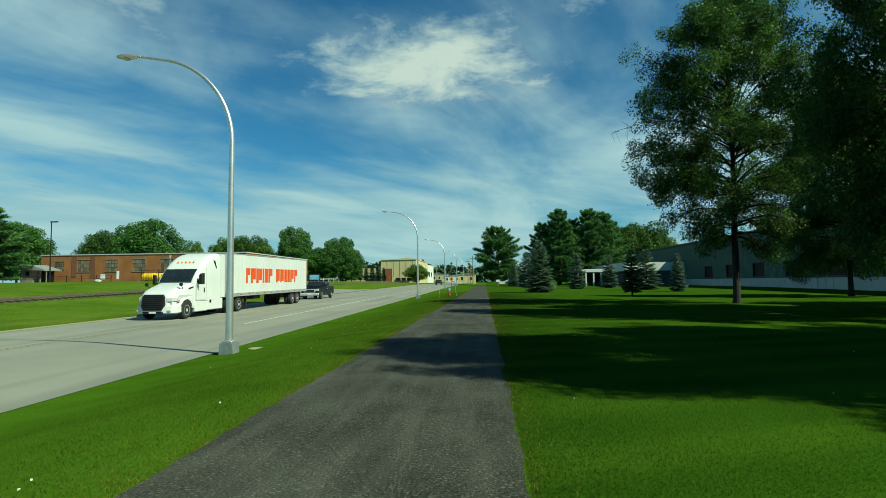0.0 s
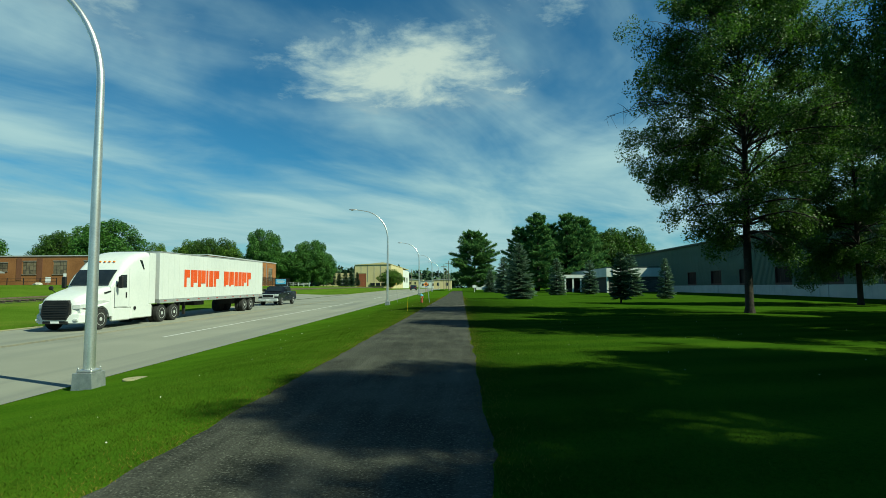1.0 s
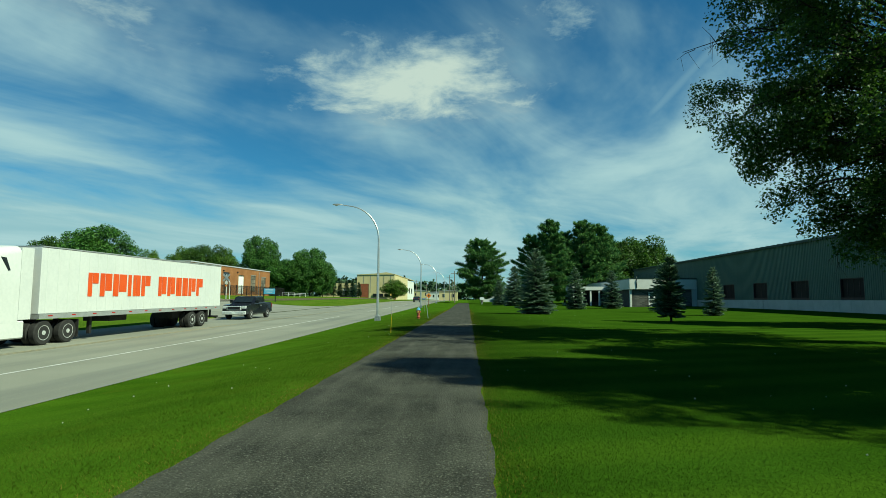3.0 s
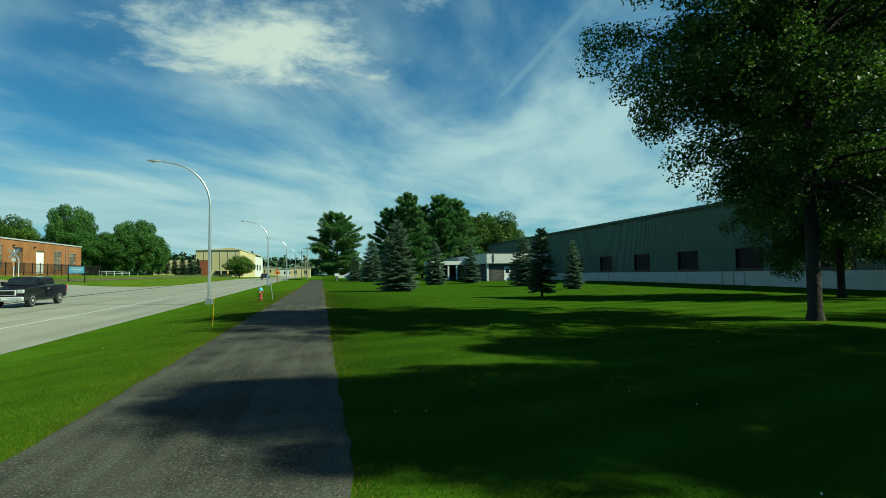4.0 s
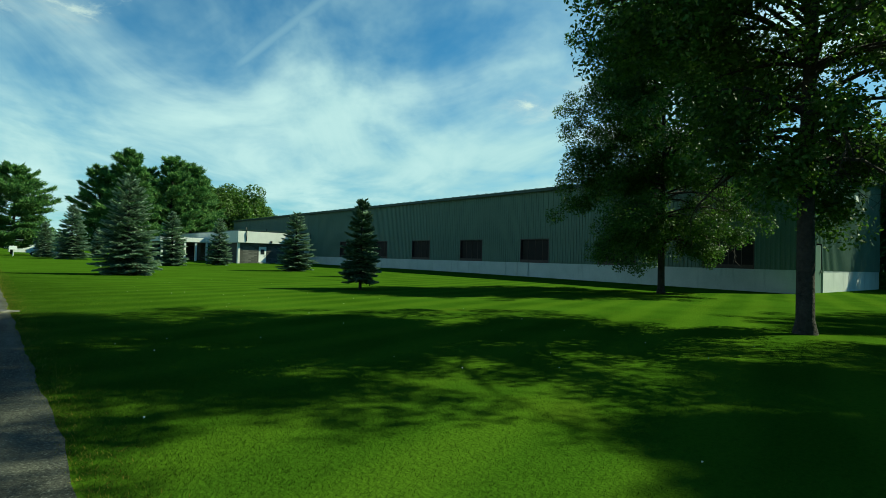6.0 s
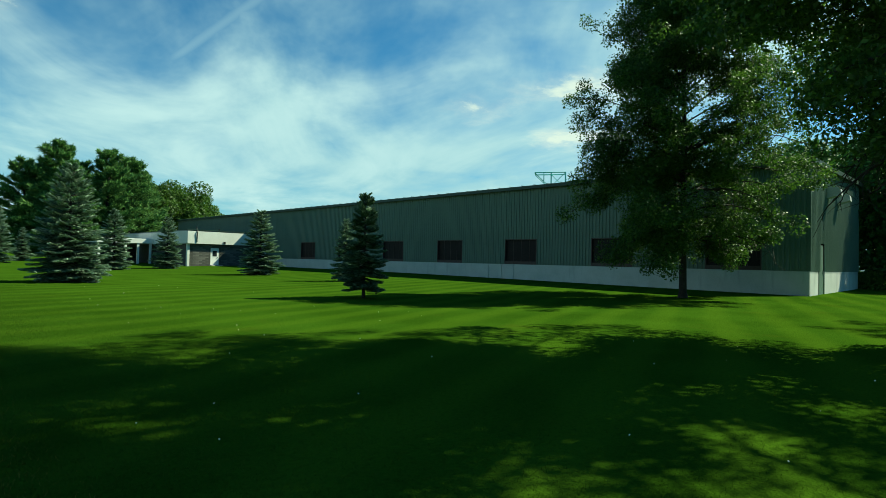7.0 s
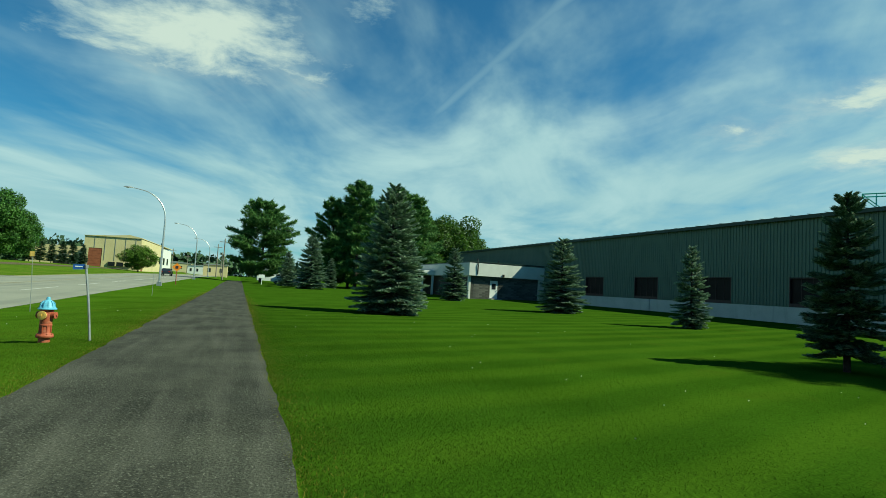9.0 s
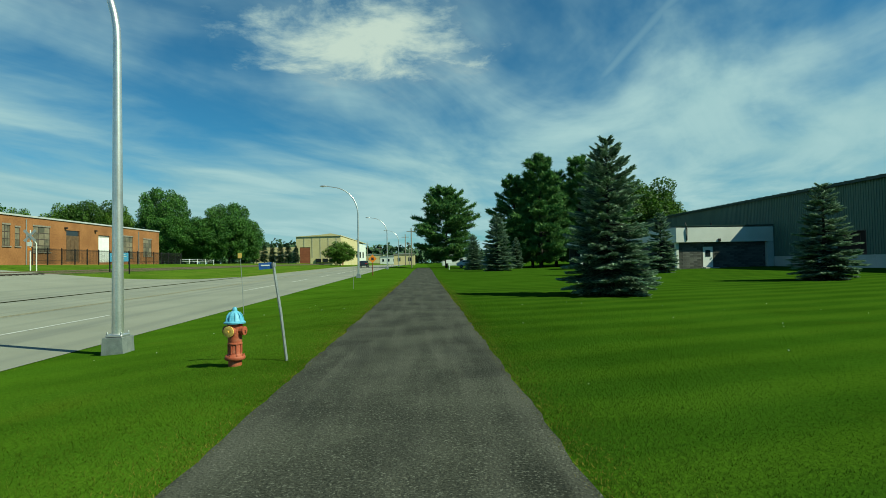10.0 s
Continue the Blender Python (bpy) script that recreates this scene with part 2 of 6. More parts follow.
M["gutter"] = mat("gutter_sand", (0.2214, 0.205, 0.1115), (0.3198, 0.2952, 0.1603), 0.9, scale=1.2, fine=25, bump=0.3)
M["concrete"] = mat("concrete", (0.2706, 0.2624, 0.2378), (0.41, 0.4018, 0.3772), 0.9, scale=2.5, fine=25, bump=0.35)
M["iron"] = mat("cast_iron", (0.05, 0.048, 0.045), (0.11, 0.10, 0.09), 0.65, 0.5, scale=6, fine=60, bump=0.5)
M["pole"] = mat("brushed_aluminium", (0.55, 0.56, 0.55), (0.74, 0.75, 0.74), 0.38, 0.85, scale=2, fine=30, bump=0.08)
M["pole_grey"] = mat("galvanised_steel", (0.246, 0.2706, 0.2788), (0.3772, 0.4018, 0.41), 0.5, 0.6, scale=8, fine=60, bump=0.1)
M["lamp_lens"] = mat("lamp_lens", (0.55, 0.57, 0.55), (0.7, 0.72, 0.7), 0.2, scale=5, fine=30, bump=0.05)
M["bark"] = mat("bark", (0.014, 0.012, 0.01), (0.042, 0.036, 0.029), 0.95, scale=3, fine=14, bump=1.0, bump_dist=0.04)
M["leaf"] = mat("leaf", (0.02353, 0.06667, 0.007843), (0.07712, 0.1516, 0.02157), 0.5, scale=0.5, fine=3, bump=0, per_island=0.45, spec=0.35, trans=0.46)
M["leaf_dark"] = mat("leaf_dark", (0.021, 0.0819, 0.01), (0.0756, 0.1733, 0.024), 0.6, scale=0.4, fine=3, bump=0, per_island=0.35, spec=0.35, trans=0.2)
M["leaf_light"] = mat("leaf_light", (0.050, 0.120, 0.014), (0.120, 0.205, 0.026), 0.6, scale=0.4, fine=3, bump=0, per_island=0.35, spec=0.3, trans=0.3)
M["needle_blue"] = mat("needle_blue", (0.0408, 0.0936, 0.0529), (0.228, 0.312, 0.2127), 0.6, scale=1.2, fine=6, bump=0, per_island=0.6, spec=0.25, trans=0.20)
M["needle_tip"] = mat("needle_tip_pale", (0.132, 0.2128, 0.1404), (0.44, 0.5488, 0.4104), 0.6, scale=1.2, fine=6, bump=0, per_island=0.6, spec=0.25, trans=0.20)
M["needle_green"] = mat("needle_green", (0.016, 0.0576, 0.024), (0.1, 0.184, 0.092), 0.65, scale=1.0, fine=6, bump=0, per_island=0.45, spec=0.3, trans=0.08)
M["needle_pine"] = mat("needle_pine", (0.02421, 0.09302, 0.022), (0.1291, 0.244, 0.0612), 0.65, scale=0.5, fine=5, bump=0, per_island=0.45, spec=0.3, trans=0.22)
M["panel_green"] = mat("panel_grey_green", (0.07478, 0.1248, 0.09651), (0.1014, 0.1609, 0.1252), 0.5, scale=0.4, fine=9, bump=0.04, per_object=0.12, spec=0.4)
M["trim_green"] = mat("trim_dark_green", (0.0164, 0.041, 0.03444), (0.0287, 0.0615, 0.05084), 0.45, scale=1, fine=9, bump=0.05)
M["block_white"] = mat("painted_block", (0.3936, 0.4264, 0.3936), (0.5084, 0.533, 0.5002), 0.85, scale=0.8, fine=18, bump=0.3)
mixed_in(M["block_white"], (0.2706, 0.2952, 0.2788), noise_factor(1.2, 0.58, 0.78, (1, 2.2, 0.3), 6, 0.6))
M["window_dark"] = mat("window_boarded", (0.008, 0.006, 0.007), (0.016, 0.012, 0.013), 0.5, scale=1.5, fine=12, bump=0.05, spec=0.15)
M["frame_dark"] = mat("window_frame_dark", (0.035, 0.022, 0.022), (0.06, 0.04, 0.038), 0.5, scale=3, fine=20, bump=0.05)
M["fascia_white"] = mat("fascia_white", (0.5412, 0.5576, 0.5248), (0.656, 0.6642, 0.6314), 0.6, scale=0.7, fine=12, bump=0.05)
M["brick_dark"] = mat("dark_block", (0.0574, 0.05904, 0.05412), (0.123, 0.123, 0.1132), 0.9, scale=2, fine=25, bump=0.3, per_object=0.3)
M["mortar_dark"] = mat("mortar_dark", (0.0492, 0.0492, 0.0451), (0.082, 0.082, 0.0738), 0.95, scale=3, fine=25, bump=0.2)
M["door_white"] = mat("door_white", (0.68, 0.70, 0.68), (0.80, 0.81, 0.79), 0.5, scale=2, fine=20, bump=0.04)
M["glass"] = mat("dark_glass", (0.010, 0.014, 0.017), (0.022, 0.028, 0.032), 0.06, scale=0.6, fine=4, bump=0, spec=0.6)
M["teal_steel"] = mat("teal_steel", (0.10, 0.40, 0.38), (0.16, 0.50, 0.47), 0.55, 0.0, scale=3, fine=20, bump=0.08)
M["brick"] = mat("red_brick", (0.2021, 0.0832, 0.03036), (0.3139, 0.14, 0.05412), 0.9, scale=0.5, fine=5, bump=0.25)
M["brick_piece"] = mat("red_brick_panel", (0.130, 0.054, 0.030), (0.190, 0.082, 0.045), 0.9, scale=0.5, fine=5, bump=0.25)
M["coping"] = mat("coping_metal", (0.41, 0.4264, 0.4264), (0.5412, 0.5494, 0.5412), 0.5, 0.2, scale=1, fine=12, bump=0.05)
M["wood_brown"] = mat("painted_brown", (0.075, 0.045, 0.024), (0.15, 0.09, 0.05), 0.7, scale=2, fine=20, bump=0.1)
M["pane_old"] = mat("old_pane", (0.0855, 0.076, 0.052), (0.209, 0.171, 0.116), 0.3, scale=0.8, fine=3, bump=0, per_object=0.4, spec=0.5)
M["black_metal"] = mat("black_metal", (0.010, 0.010, 0.010), (0.024, 0.024, 0.024), 0.5, 0.3, scale=5, fine=30, bump=0.05)
M["sand_wall"] = mat("sand_cladding", (0.4621, 0.3892, 0.2066), (0.5658, 0.4911, 0.2755), 0.7, scale=0.2, fine=4, bump=0.08)
M["rust_door"] = mat("rust_door", (0.20, 0.060, 0.030), (0.29, 0.095, 0.048), 0.6, scale=1, fine=10, bump=0.08)
M["roof_grey"] = mat("roof_grey", (0.164, 0.1804, 0.1804), (0.246, 0.2624, 0.2542), 0.6, scale=0.4, fine=6, bump=0.06)
M["orange_plastic"] = mat("orange_plastic", (0.62, 0.11, 0.015), (0.78, 0.17, 0.03), 0.5, scale=1.5, fine=12, bump=0.08)
M["yellow_plastic"] = mat("yellow_plastic", (0.68, 0.42, 0.015), (0.82, 0.55, 0.03), 0.5, scale=1.5, fine=12, bump=0.08)
M["hydrant_red"] = mat("hydrant_red", (0.246, 0.048, 0.024), (0.3772, 0.1, 0.0544), 0.6, scale=6, fine=40, bump=0.35)
mixed_in(M["hydrant_red"], (0.328, 0.16, 0.104), noise_factor(14, 0.55, 0.72, amount=0.6))
M["hydrant_blue"] = mat("hydrant_blue", (0.085, 0.30, 0.46), (0.16, 0.43, 0.60), 0.5, scale=6, fine=40, bump=0.25)
M["brass"] = mat("yellow_cap", (0.55, 0.33, 0.06), (0.75, 0.52, 0.16), 0.5, 0.2, scale=10, fine=50, bump=0.2)
M["sign_blue"] = mat("sign_blue", (0.020, 0.085, 0.34), (0.035, 0.12, 0.42), 0.4, scale=5, fine=30, bump=0.03)
M["sign_sky"] = mat("sign_light_blue", (0.10, 0.36, 0.60), (0.16, 0.45, 0.68), 0.45, scale=3, fine=20, bump=0.03)
M["sign_orange"] = mat("sign_orange", (0.75, 0.20, 0.02), (0.85, 0.28, 0.04), 0.45, scale=4, fine=20, bump=0.03)
M["sign_back"] = mat("sign_back", (0.3444, 0.3608, 0.3608), (0.451, 0.4674, 0.4674), 0.5, 0.5, scale=4, fine=20, bump=0.05)
M["white_paint"] = mat("truck_white", (0.5412, 0.5644, 0.5576), (0.6232, 0.6391, 0.6232), 0.3, scale=0.6, fine=8, bump=0.02, spec=0.5)
mixed_in(M["white_paint"], (0.41, 0.415, 0.3772), noise_factor(0.9, 0.62, 0.85, (1, 1, 3), 6, 0.45))
M["mark_orange"] = mat("marking_orange", (0.576, 0.0651, 0.0108), (0.656, 0.093, 0.018), 0.45, scale=2, fine=15, bump=0.02)
M["rubber"] = mat("rubber", (0.014, 0.014, 0.014), (0.032, 0.032, 0.031), 0.85, scale=5, fine=40, bump=0.2)
M["chrome"] = mat("wheel_metal", (0.528, 0.539, 0.539), (0.748, 0.759, 0.759), 0.35, 0.45, scale=5, fine=30, bump=0.05)
M["under"] = mat("chassis_black", (0.012, 0.012, 0.013), (0.035, 0.034, 0.032), 0.7, 0.2, scale=3, fine=30, bump=0.2)
M["rail_steel"] = mat("rail_steel", (0.10, 0.075, 0.055), (0.19, 0.14, 0.11), 0.7, 0.4, scale=4, fine=30, bump=0.2)
M["pickup_paint"] = mat("pickup_black", (0.010, 0.012, 0.018), (0.018, 0.021, 0.029), 0.12, 0.2, scale=1, fine=8, bump=0.0, spec=0.6)
M["car_dark"] = mat("car_dark_paint", (0.016, 0.018, 0.021), (0.026, 0.028, 0.032), 0.15, 0.2, scale=1, fine=8, bump=0.0, spec=0.6)
M["headlight"] = mat("headlight", (0.55, 0.57, 0.58), (0.75, 0.77, 0.78), 0.12, 0.3, scale=8, fine=40, bump=0.02)
M["tail_red"] = mat("tail_light", (0.30, 0.012, 0.010), (0.42, 0.02, 0.015), 0.25, scale=8, fine=40, bump=0.02)
M["stone"] = mat("pale_stone", (0.2952, 0.2788, 0.2378), (0.4756, 0.451, 0.3936), 0.9, scale=3, fine=20, bump=0.5)
M["weeds"] = mat("weedy_track_bed", (0.024, 0.0532, 0.0114), (0.1, 0.114, 0.038), 0.95, scale=1.5, fine=20, bump=0.6, bump_dist=0.04, spec=0.0)
M["collar"] = mat("cracked_collar", (0.06134, 0.05855, 0.0474), (0.1896, 0.1784, 0.145), 0.95, scale=5, fine=38, bump=1.0, bump_dist=0.02, spec=0.1, spread=(0.40, 0.62))
mixed_in(M["collar"], (0.04182, 0.0474, 0.006691), noise_factor(7, 0.52, 0.66, amount=0.8))
M["clover"] = mat("clover_white", (0.55, 0.56, 0.50), (0.74, 0.75, 0.70), 0.8, scale=9, fine=50, bump=0)
M["far_trees"] = mat("far_woods", (0.028, 0.060, 0.030), (0.060, 0.105, 0.050), 0.95, scale=0.02, fine=0.25, bump=0.6, bump_dist=1.0, per_island=0.3)
M["wood_post"] = mat("grey_timber", (0.14, 0.12, 0.10), (0.27, 0.24, 0.20), 0.9, scale=4, fine=30, bump=0.4)

# ---------------------------------------------------------------- helpers for shapes


def mesh_of(name, bm, material, smooth=False):
    me = bpy.data.meshes.new(name)
    bm.to_mesh(me)
    bm.free()
    me.materials.append(material)
    if smooth:
        me.shade_smooth()
        me.set_sharp_from_angle(angle=radians(42))
    return me


def mesh_from(name, verts, faces, material, smooth=False):
    """A mesh from arrays: verts (n, 3) and faces (m, k)."""
    me = bpy.data.meshes.new(name)
    verts, faces = np.asarray(verts, np.float32), np.asarray(faces, np.int32)
    me.vertices.add(len(verts))
    me.vertices.foreach_set("co", verts.ravel())
    k = faces.shape[1]
    me.loops.add(faces.size)
    me.loops.foreach_set("vertex_index", faces.ravel())
    me.polygons.add(len(faces))
    me.polygons.foreach_set("loop_start", np.arange(len(faces), dtype=np.int32) * k)
    me.update(calc_edges=True)
    me.validate()
    me.materials.append(material)
    if smooth:
        me.shade_smooth()
    return me


def thing(name, loc, label, category, group="", rz=0.0, kind=""):
    ob = new(name)
    ob.matrix_world = pose(*loc, 0, 0, rz)
    ob.empty_display_size = 0.2
    return tagged(ob, label, category, group, kind)


def part(name, bm, material, parent, label="", smooth=False):
    ob = new(name, mesh_of(name, bm, material, smooth) if isinstance(bm, bmesh.types.BMesh) else bm)
    ob.parent = parent
    if label:
        ob["label"] = label
    return ob


def setting(name, bm, material, label="", smooth=False):
    ob = new(name, mesh_of(name, bm, material, smooth) if isinstance(bm, bmesh.types.BMesh) else bm)
    return tagged(ob, label, "", "", "structure")


def box(bm, x0, x1, y0, y1, z0, z1, bevel=0.0):
    vs = [bm.verts.new((x, y, z)) for x in (x0, x1) for y in (y0, y1) for z in (z0, z1)]
    fs = [bm.faces.new([vs[i] for i in q]) for q in ((0, 1, 3, 2), (4, 6, 7, 5), (0, 4, 5, 1), (2, 3, 7, 6), (0, 2, 6, 4), (1, 5, 7, 3))]
    if bevel:
        es = list({e for f in fs for e in f.edges})
        bmesh.ops.bevel(bm, geom=es, offset=bevel, segments=1, affect="EDGES")
    return bm


def boxed(*a, bevel=0.0):
    return box(bmesh.new(), *a, bevel=bevel)


def tube(bm, pts, radii, n=10, caps=True):
    """A round bar along points."""
    pts = [Vector(p) for p in pts]
    if isinstance(radii, (int, float)):
        radii = [radii] * len(pts)
    rings = []
    ref = None
    for i, p in enumerate(pts):
        d = (pts[min(i + 1, len(pts) - 1)] - pts[max(i - 1, 0)]).normalized()
        if ref is None:
            ref = Vector((1, 0, 0)) if abs(d.x) < 0.9 else Vector((0, 1, 0))
        u = d.cross(ref).normalized()
        v = d.cross(u).normalized()
        ref = -v if (-v).dot(ref) > 0 else v
        rings.append([bm.verts.new(p + radii[i] * (math.cos(a) * u + math.sin(a) * v)) for a in (2 * math.pi * k / n for k in range(n))])
    for a, b in zip(rings, rings[1:]):
        for k in range(n):
            bm.faces.new((a[k], a[(k + 1) % n], b[(k + 1) % n], b[k]))
    if caps:
        bm.faces.new(list(reversed(rings[0])))
        bm.faces.new(rings[-1])
    return bm


def tubed(pts, radii, n=10):
    return tube(bmesh.new(), pts, radii, n)


def lathe(bm, profile, n=16, origin=(0, 0, 0), axis="z"):
    """A turned shape from (radius, height) pairs."""
    o = Vector(origin)
    rings = []
    for r, h in profile:
        ring = []
        for k in range(n):
            a = 2 * math.pi * k / n
            c, s = r * math.cos(a), r * math.sin(a)
            ring.append(bm.verts.new(o + Vector({"z": (c, s, h), "x": (h, c, s), "y": (s, h, c)}[axis])))
        rings.append(ring)
    for a, b in zip(rings, rings[1:]):
        for k in range(n):
            bm.faces.new((a[k], a[(k + 1) % n], b[(k + 1) % n], b[k]))
    bm.faces.new(list(reversed(rings[0])))
    bm.faces.new(rings[-1])
    return bm


def turned(profile, n=16, origin=(0, 0, 0), axis="z"):
    return lathe(bmesh.new(), profile, n, origin, axis)


def prism(bm, outline, lo, hi, axis="x"):
    """An outline of (u, v) pairs drawn out along an axis: x: (y, z), y: (x, z), z: (x, y)."""
    def at(u, v, w):
        return {"x": (w, u, v), "y": (u, w, v), "z": (u, v, w)}[axis]
    a = [bm.verts.new(at(u, v, lo)) for u, v in outline]
    b = [bm.verts.new(at(u, v, hi)) for u, v in outline]
    k = len(outline)
    for i in range(k):
        bm.faces.new((a[i], a[(i + 1) % k], b[(i + 1) % k], b[i]))
    bm.faces.new(list(reversed(a)))
    bm.faces.new(b)
    bmesh.ops.recalc_face_normals(bm, faces=bm.faces)
    return bm


def smoothed(t):
    t = min(1.0, max(0.0, t))
    return t * t * (3 - 2 * t)


# ---------------------------------------------------------------- lie of the land
PATH_L, PATH_R = -1.98, 0.77
ROAD_R, ROAD_DASH, ROAD_MID, ROAD_L = -7.9, -11.8, -15.7, -21.5


def road_z(y):
    return -0.83 + 0.0085 * min(max(y, -60.0), 170.0)


def land(x, y):
    """Height of the ground."""
    if x >= 0.9:
        return 0.35 * smoothed((x - 16) / 22) * smoothed((y - 25) / 55) + 0.25 * smoothed((y - 85) / 40)
    zr = road_z(y)
    if x >= PATH_L - 0.4:
        return 0.25 * smoothed((y - 85) / 40)
    if x >= ROAD_R:
        a = 0.25 * smoothed((y - 85) / 40)
        return a + (zr - a) * smoothed((PATH_L - 0.4 - x) / (PATH_L - 0.4 - ROAD_R))
    if x >= ROAD_L:
        return zr
    return zr + (max(2.0, zr + 1.2) - zr) * smoothed((ROAD_L - x) / 27) * smoothed((y + 30) / 110)


def build_ground():
    xs = list(np.concatenate([np.linspace(-2600, -140, 14), np.arange(-130, -24, 4.0), np.arange(-24, -8, 1.6), [-7.9], np.arange(-7.4, -2.2, 0.65), [-2.38, -1.98, -0.6, 0.77, 0.9], np.arange(1.8, 16, 1.6), np.arange(17, 64, 3.0), np.linspace(70, 2600, 14)]))
    ys = list(np.concatenate([np.linspace(-1200, -60, 8), np.arange(-50, 130, 2.5), np.arange(132, 260, 8.0), np.linspace(280, 3800, 16)]))
    v = [(x, y, land(x, y)) for y in ys for x in xs]
    nx = len(xs)
    f = [(j * nx + i, j * nx + i + 1, (j + 1) * nx + i + 1, (j + 1) * nx + i) for j in range(len(ys) - 1) for i in range(nx - 1)]
    me = mesh_from("ground", v, f, M["grass"], True)
    me.materials.append(M["grass_far"])
    me.materials.append(M["verge"])
    me.polygons.foreach_set("material_index", [1 if xs[i] < ROAD_R - 4 else 2 if xs[i] < -0.5 else 0 for j in range(len(ys) - 1) for i in range(nx - 1)])
    return setting("ground", me, None, "mown green lawn with faint mowing stripes")


build_ground()


def strip(name, left, right, y0, y1, step, lift, material, label, jitter=0.0, thick=0.0, seed=1):
    """A strip of paving that follows the land; left and right may be functions of y."""
    rnd = random.Random(seed)
    lf = left if callable(left) else (lambda y: left)
    rf = right if callable(right) else (lambda y: right)
    ys = np.arange(y0, y1 + step * 0.5, step)
    v, f = [], []
    m = 7
    for y in ys:
        a, b = lf(y) + rnd.uniform(-jitter, jitter), rf(y) + rnd.uniform(-jitter, jitter)
        for i in range(m):
            x = a + (b - a) * i / (m - 1)
            v.append((x, y, land(x, y) + lift))
    for j in range(len(ys) - 1):
        for i in range(m - 1):
            q = j * m + i
            f.append((q, q + 1, q + m + 1, q + m))
    return setting(name, mesh_from(name, v, f, material, True), None, label)


def wander(base, amp, seed):
    return lambda y: base + amp * (noise.noise(Vector((y * 0.7, seed, 0))) + 0.5 * noise.noise(Vector((y * 2.9, seed, 4))))


strip("path", wander(PATH_L, 0.05, 3.0), wander(PATH_R, 0.06, 8.0), -30, 168, 0.25, 0.014, M["path"], "dark worn asphalt walking path through mown grass", 0.02)
strip("road", ROAD_L, ROAD_R, -120, 900, 2.5, 0.012, M["road"], "pale grey weathered asphalt road")
for a, b in ((-120, 58), (106, 400)):
    strip("gutter", ROAD_L - 0.25, lambda y: ROAD_L + 0.35, a, b, 2.5, 0.022, M["gutter"], "pale sandy gritty edge of the road", 0.04)


def build_side_street():
    near = [(-21.4, 57.5), (-23.5, 60.5), (-27, 63.5), (-38, 71), (-60, 86), (-96, 92), (-150, 94)]
    far = [(-21.4, 107), (-24, 99), (-29, 94.5), (-38, 92.5), (-60, 98), (-96, 101), (-150, 102)]
    v, f = [], []
    rows = []
    for (a, b), (c, d) in zip(zip(near, far), zip(near[1:], far[1:])):
        for k in range(4):
            s = k / 4
            p = ((a[0] + (c[0] - a[0]) * s), (a[1] + (c[1] - a[1]) * s))
            q = ((b[0] + (d[0] - b[0]) * s), (b[1] + (d[1] - b[1]) * s))
            rows.append((p, q))
    rows.append((near[-1], far[-1]))
    m = 13
    for p, q in rows:
        for i in range(m):
            x, y = p[0] + (q[0] - p[0]) * i / (m - 1), p[1] + (q[1] - p[1]) * i / (m - 1)
            v.append((x, y, land(x, y) + 0.06))
    for j in range(len(rows) - 1):
        for i in range(m - 1):
            a = j * m + i
            f.append((a, a + m, a + m + 1, a + 1))
    setting("side_street", mesh_from("side_street", v, f, M["road"], True), None, "pale asphalt side street joining the road")


build_side_street()


def marking(name, x, y0, y1, w, material, label, lift=0.020):
    bm = bmesh.new()
    ys = np.arange(y0, y1 + 0.01, max(1.0, (y1 - y0) / max(1, round((y1 - y0) / 2.5))))
    prev = None
    for y in ys:
        z = land(x, y) + lift
        cur = (bm.verts.new((x - w / 2, y, z)), bm.verts.new((x + w / 2, y, z)))
        if prev:
            bm.faces.new((prev[0], prev[1], cur[1], cur[0]))
        prev = cur
    return setting(name, bm, material, label)


for k in range(24):
    y0 = -20.5 + k * 12.2
    if k > 7:
        marking("lane_dash", ROAD_DASH, y0, y0 + 7.2, 0.13, M["line_white"], "worn white dashed lane line")
marking("lane_line", ROAD_DASH, 23.5, 62.5, 0.13, M["line_white"], "worn white solid lane line before the junction")
for dx in (-0.12, 0.12):
    marking("centre_line", ROAD_MID + dx, -60, 330, 0.1, M["line_yellow"], "faded yellow centre line")


# ---------------------------------------------------------------- trees


def leaf_cards(centres, normals, size, rng, aspect=0.55, fold=0.25):
    """Small pointed leaves: one kinked diamond a leaf."""
    n = len(centres)
    d = rng.normal(size=(n, 3))
    d /= np.linalg.norm(d, axis=1, keepdims=True) + 1e-9
    u = np.cross(normals, d)
    u /= np.linalg.norm(u, axis=1, keepdims=True) + 1e-9
    w = np.cross(normals, u)
    s = size * rng.uniform(0.6, 1.3, (n, 1))
    a = centres - u * s
    b = centres + w * s * aspect + normals * s * fold
    c = centres + u * s
    e = centres - w * s * aspect + normals * s * fold
    v = np.stack([a, b, c, e], 1).reshape(-1, 3)
    f = np.arange(n * 4).reshape(n, 4)
    return v, f


def between(table, u):
    """A value read from (u, value) pairs, straight between them."""
    for (a, p), (b, q) in zip(table, table[1:]):
        if u <= b:
            return p + (q - p) * max(0.0, u - a) / (b - a)
    return table[-1][1]


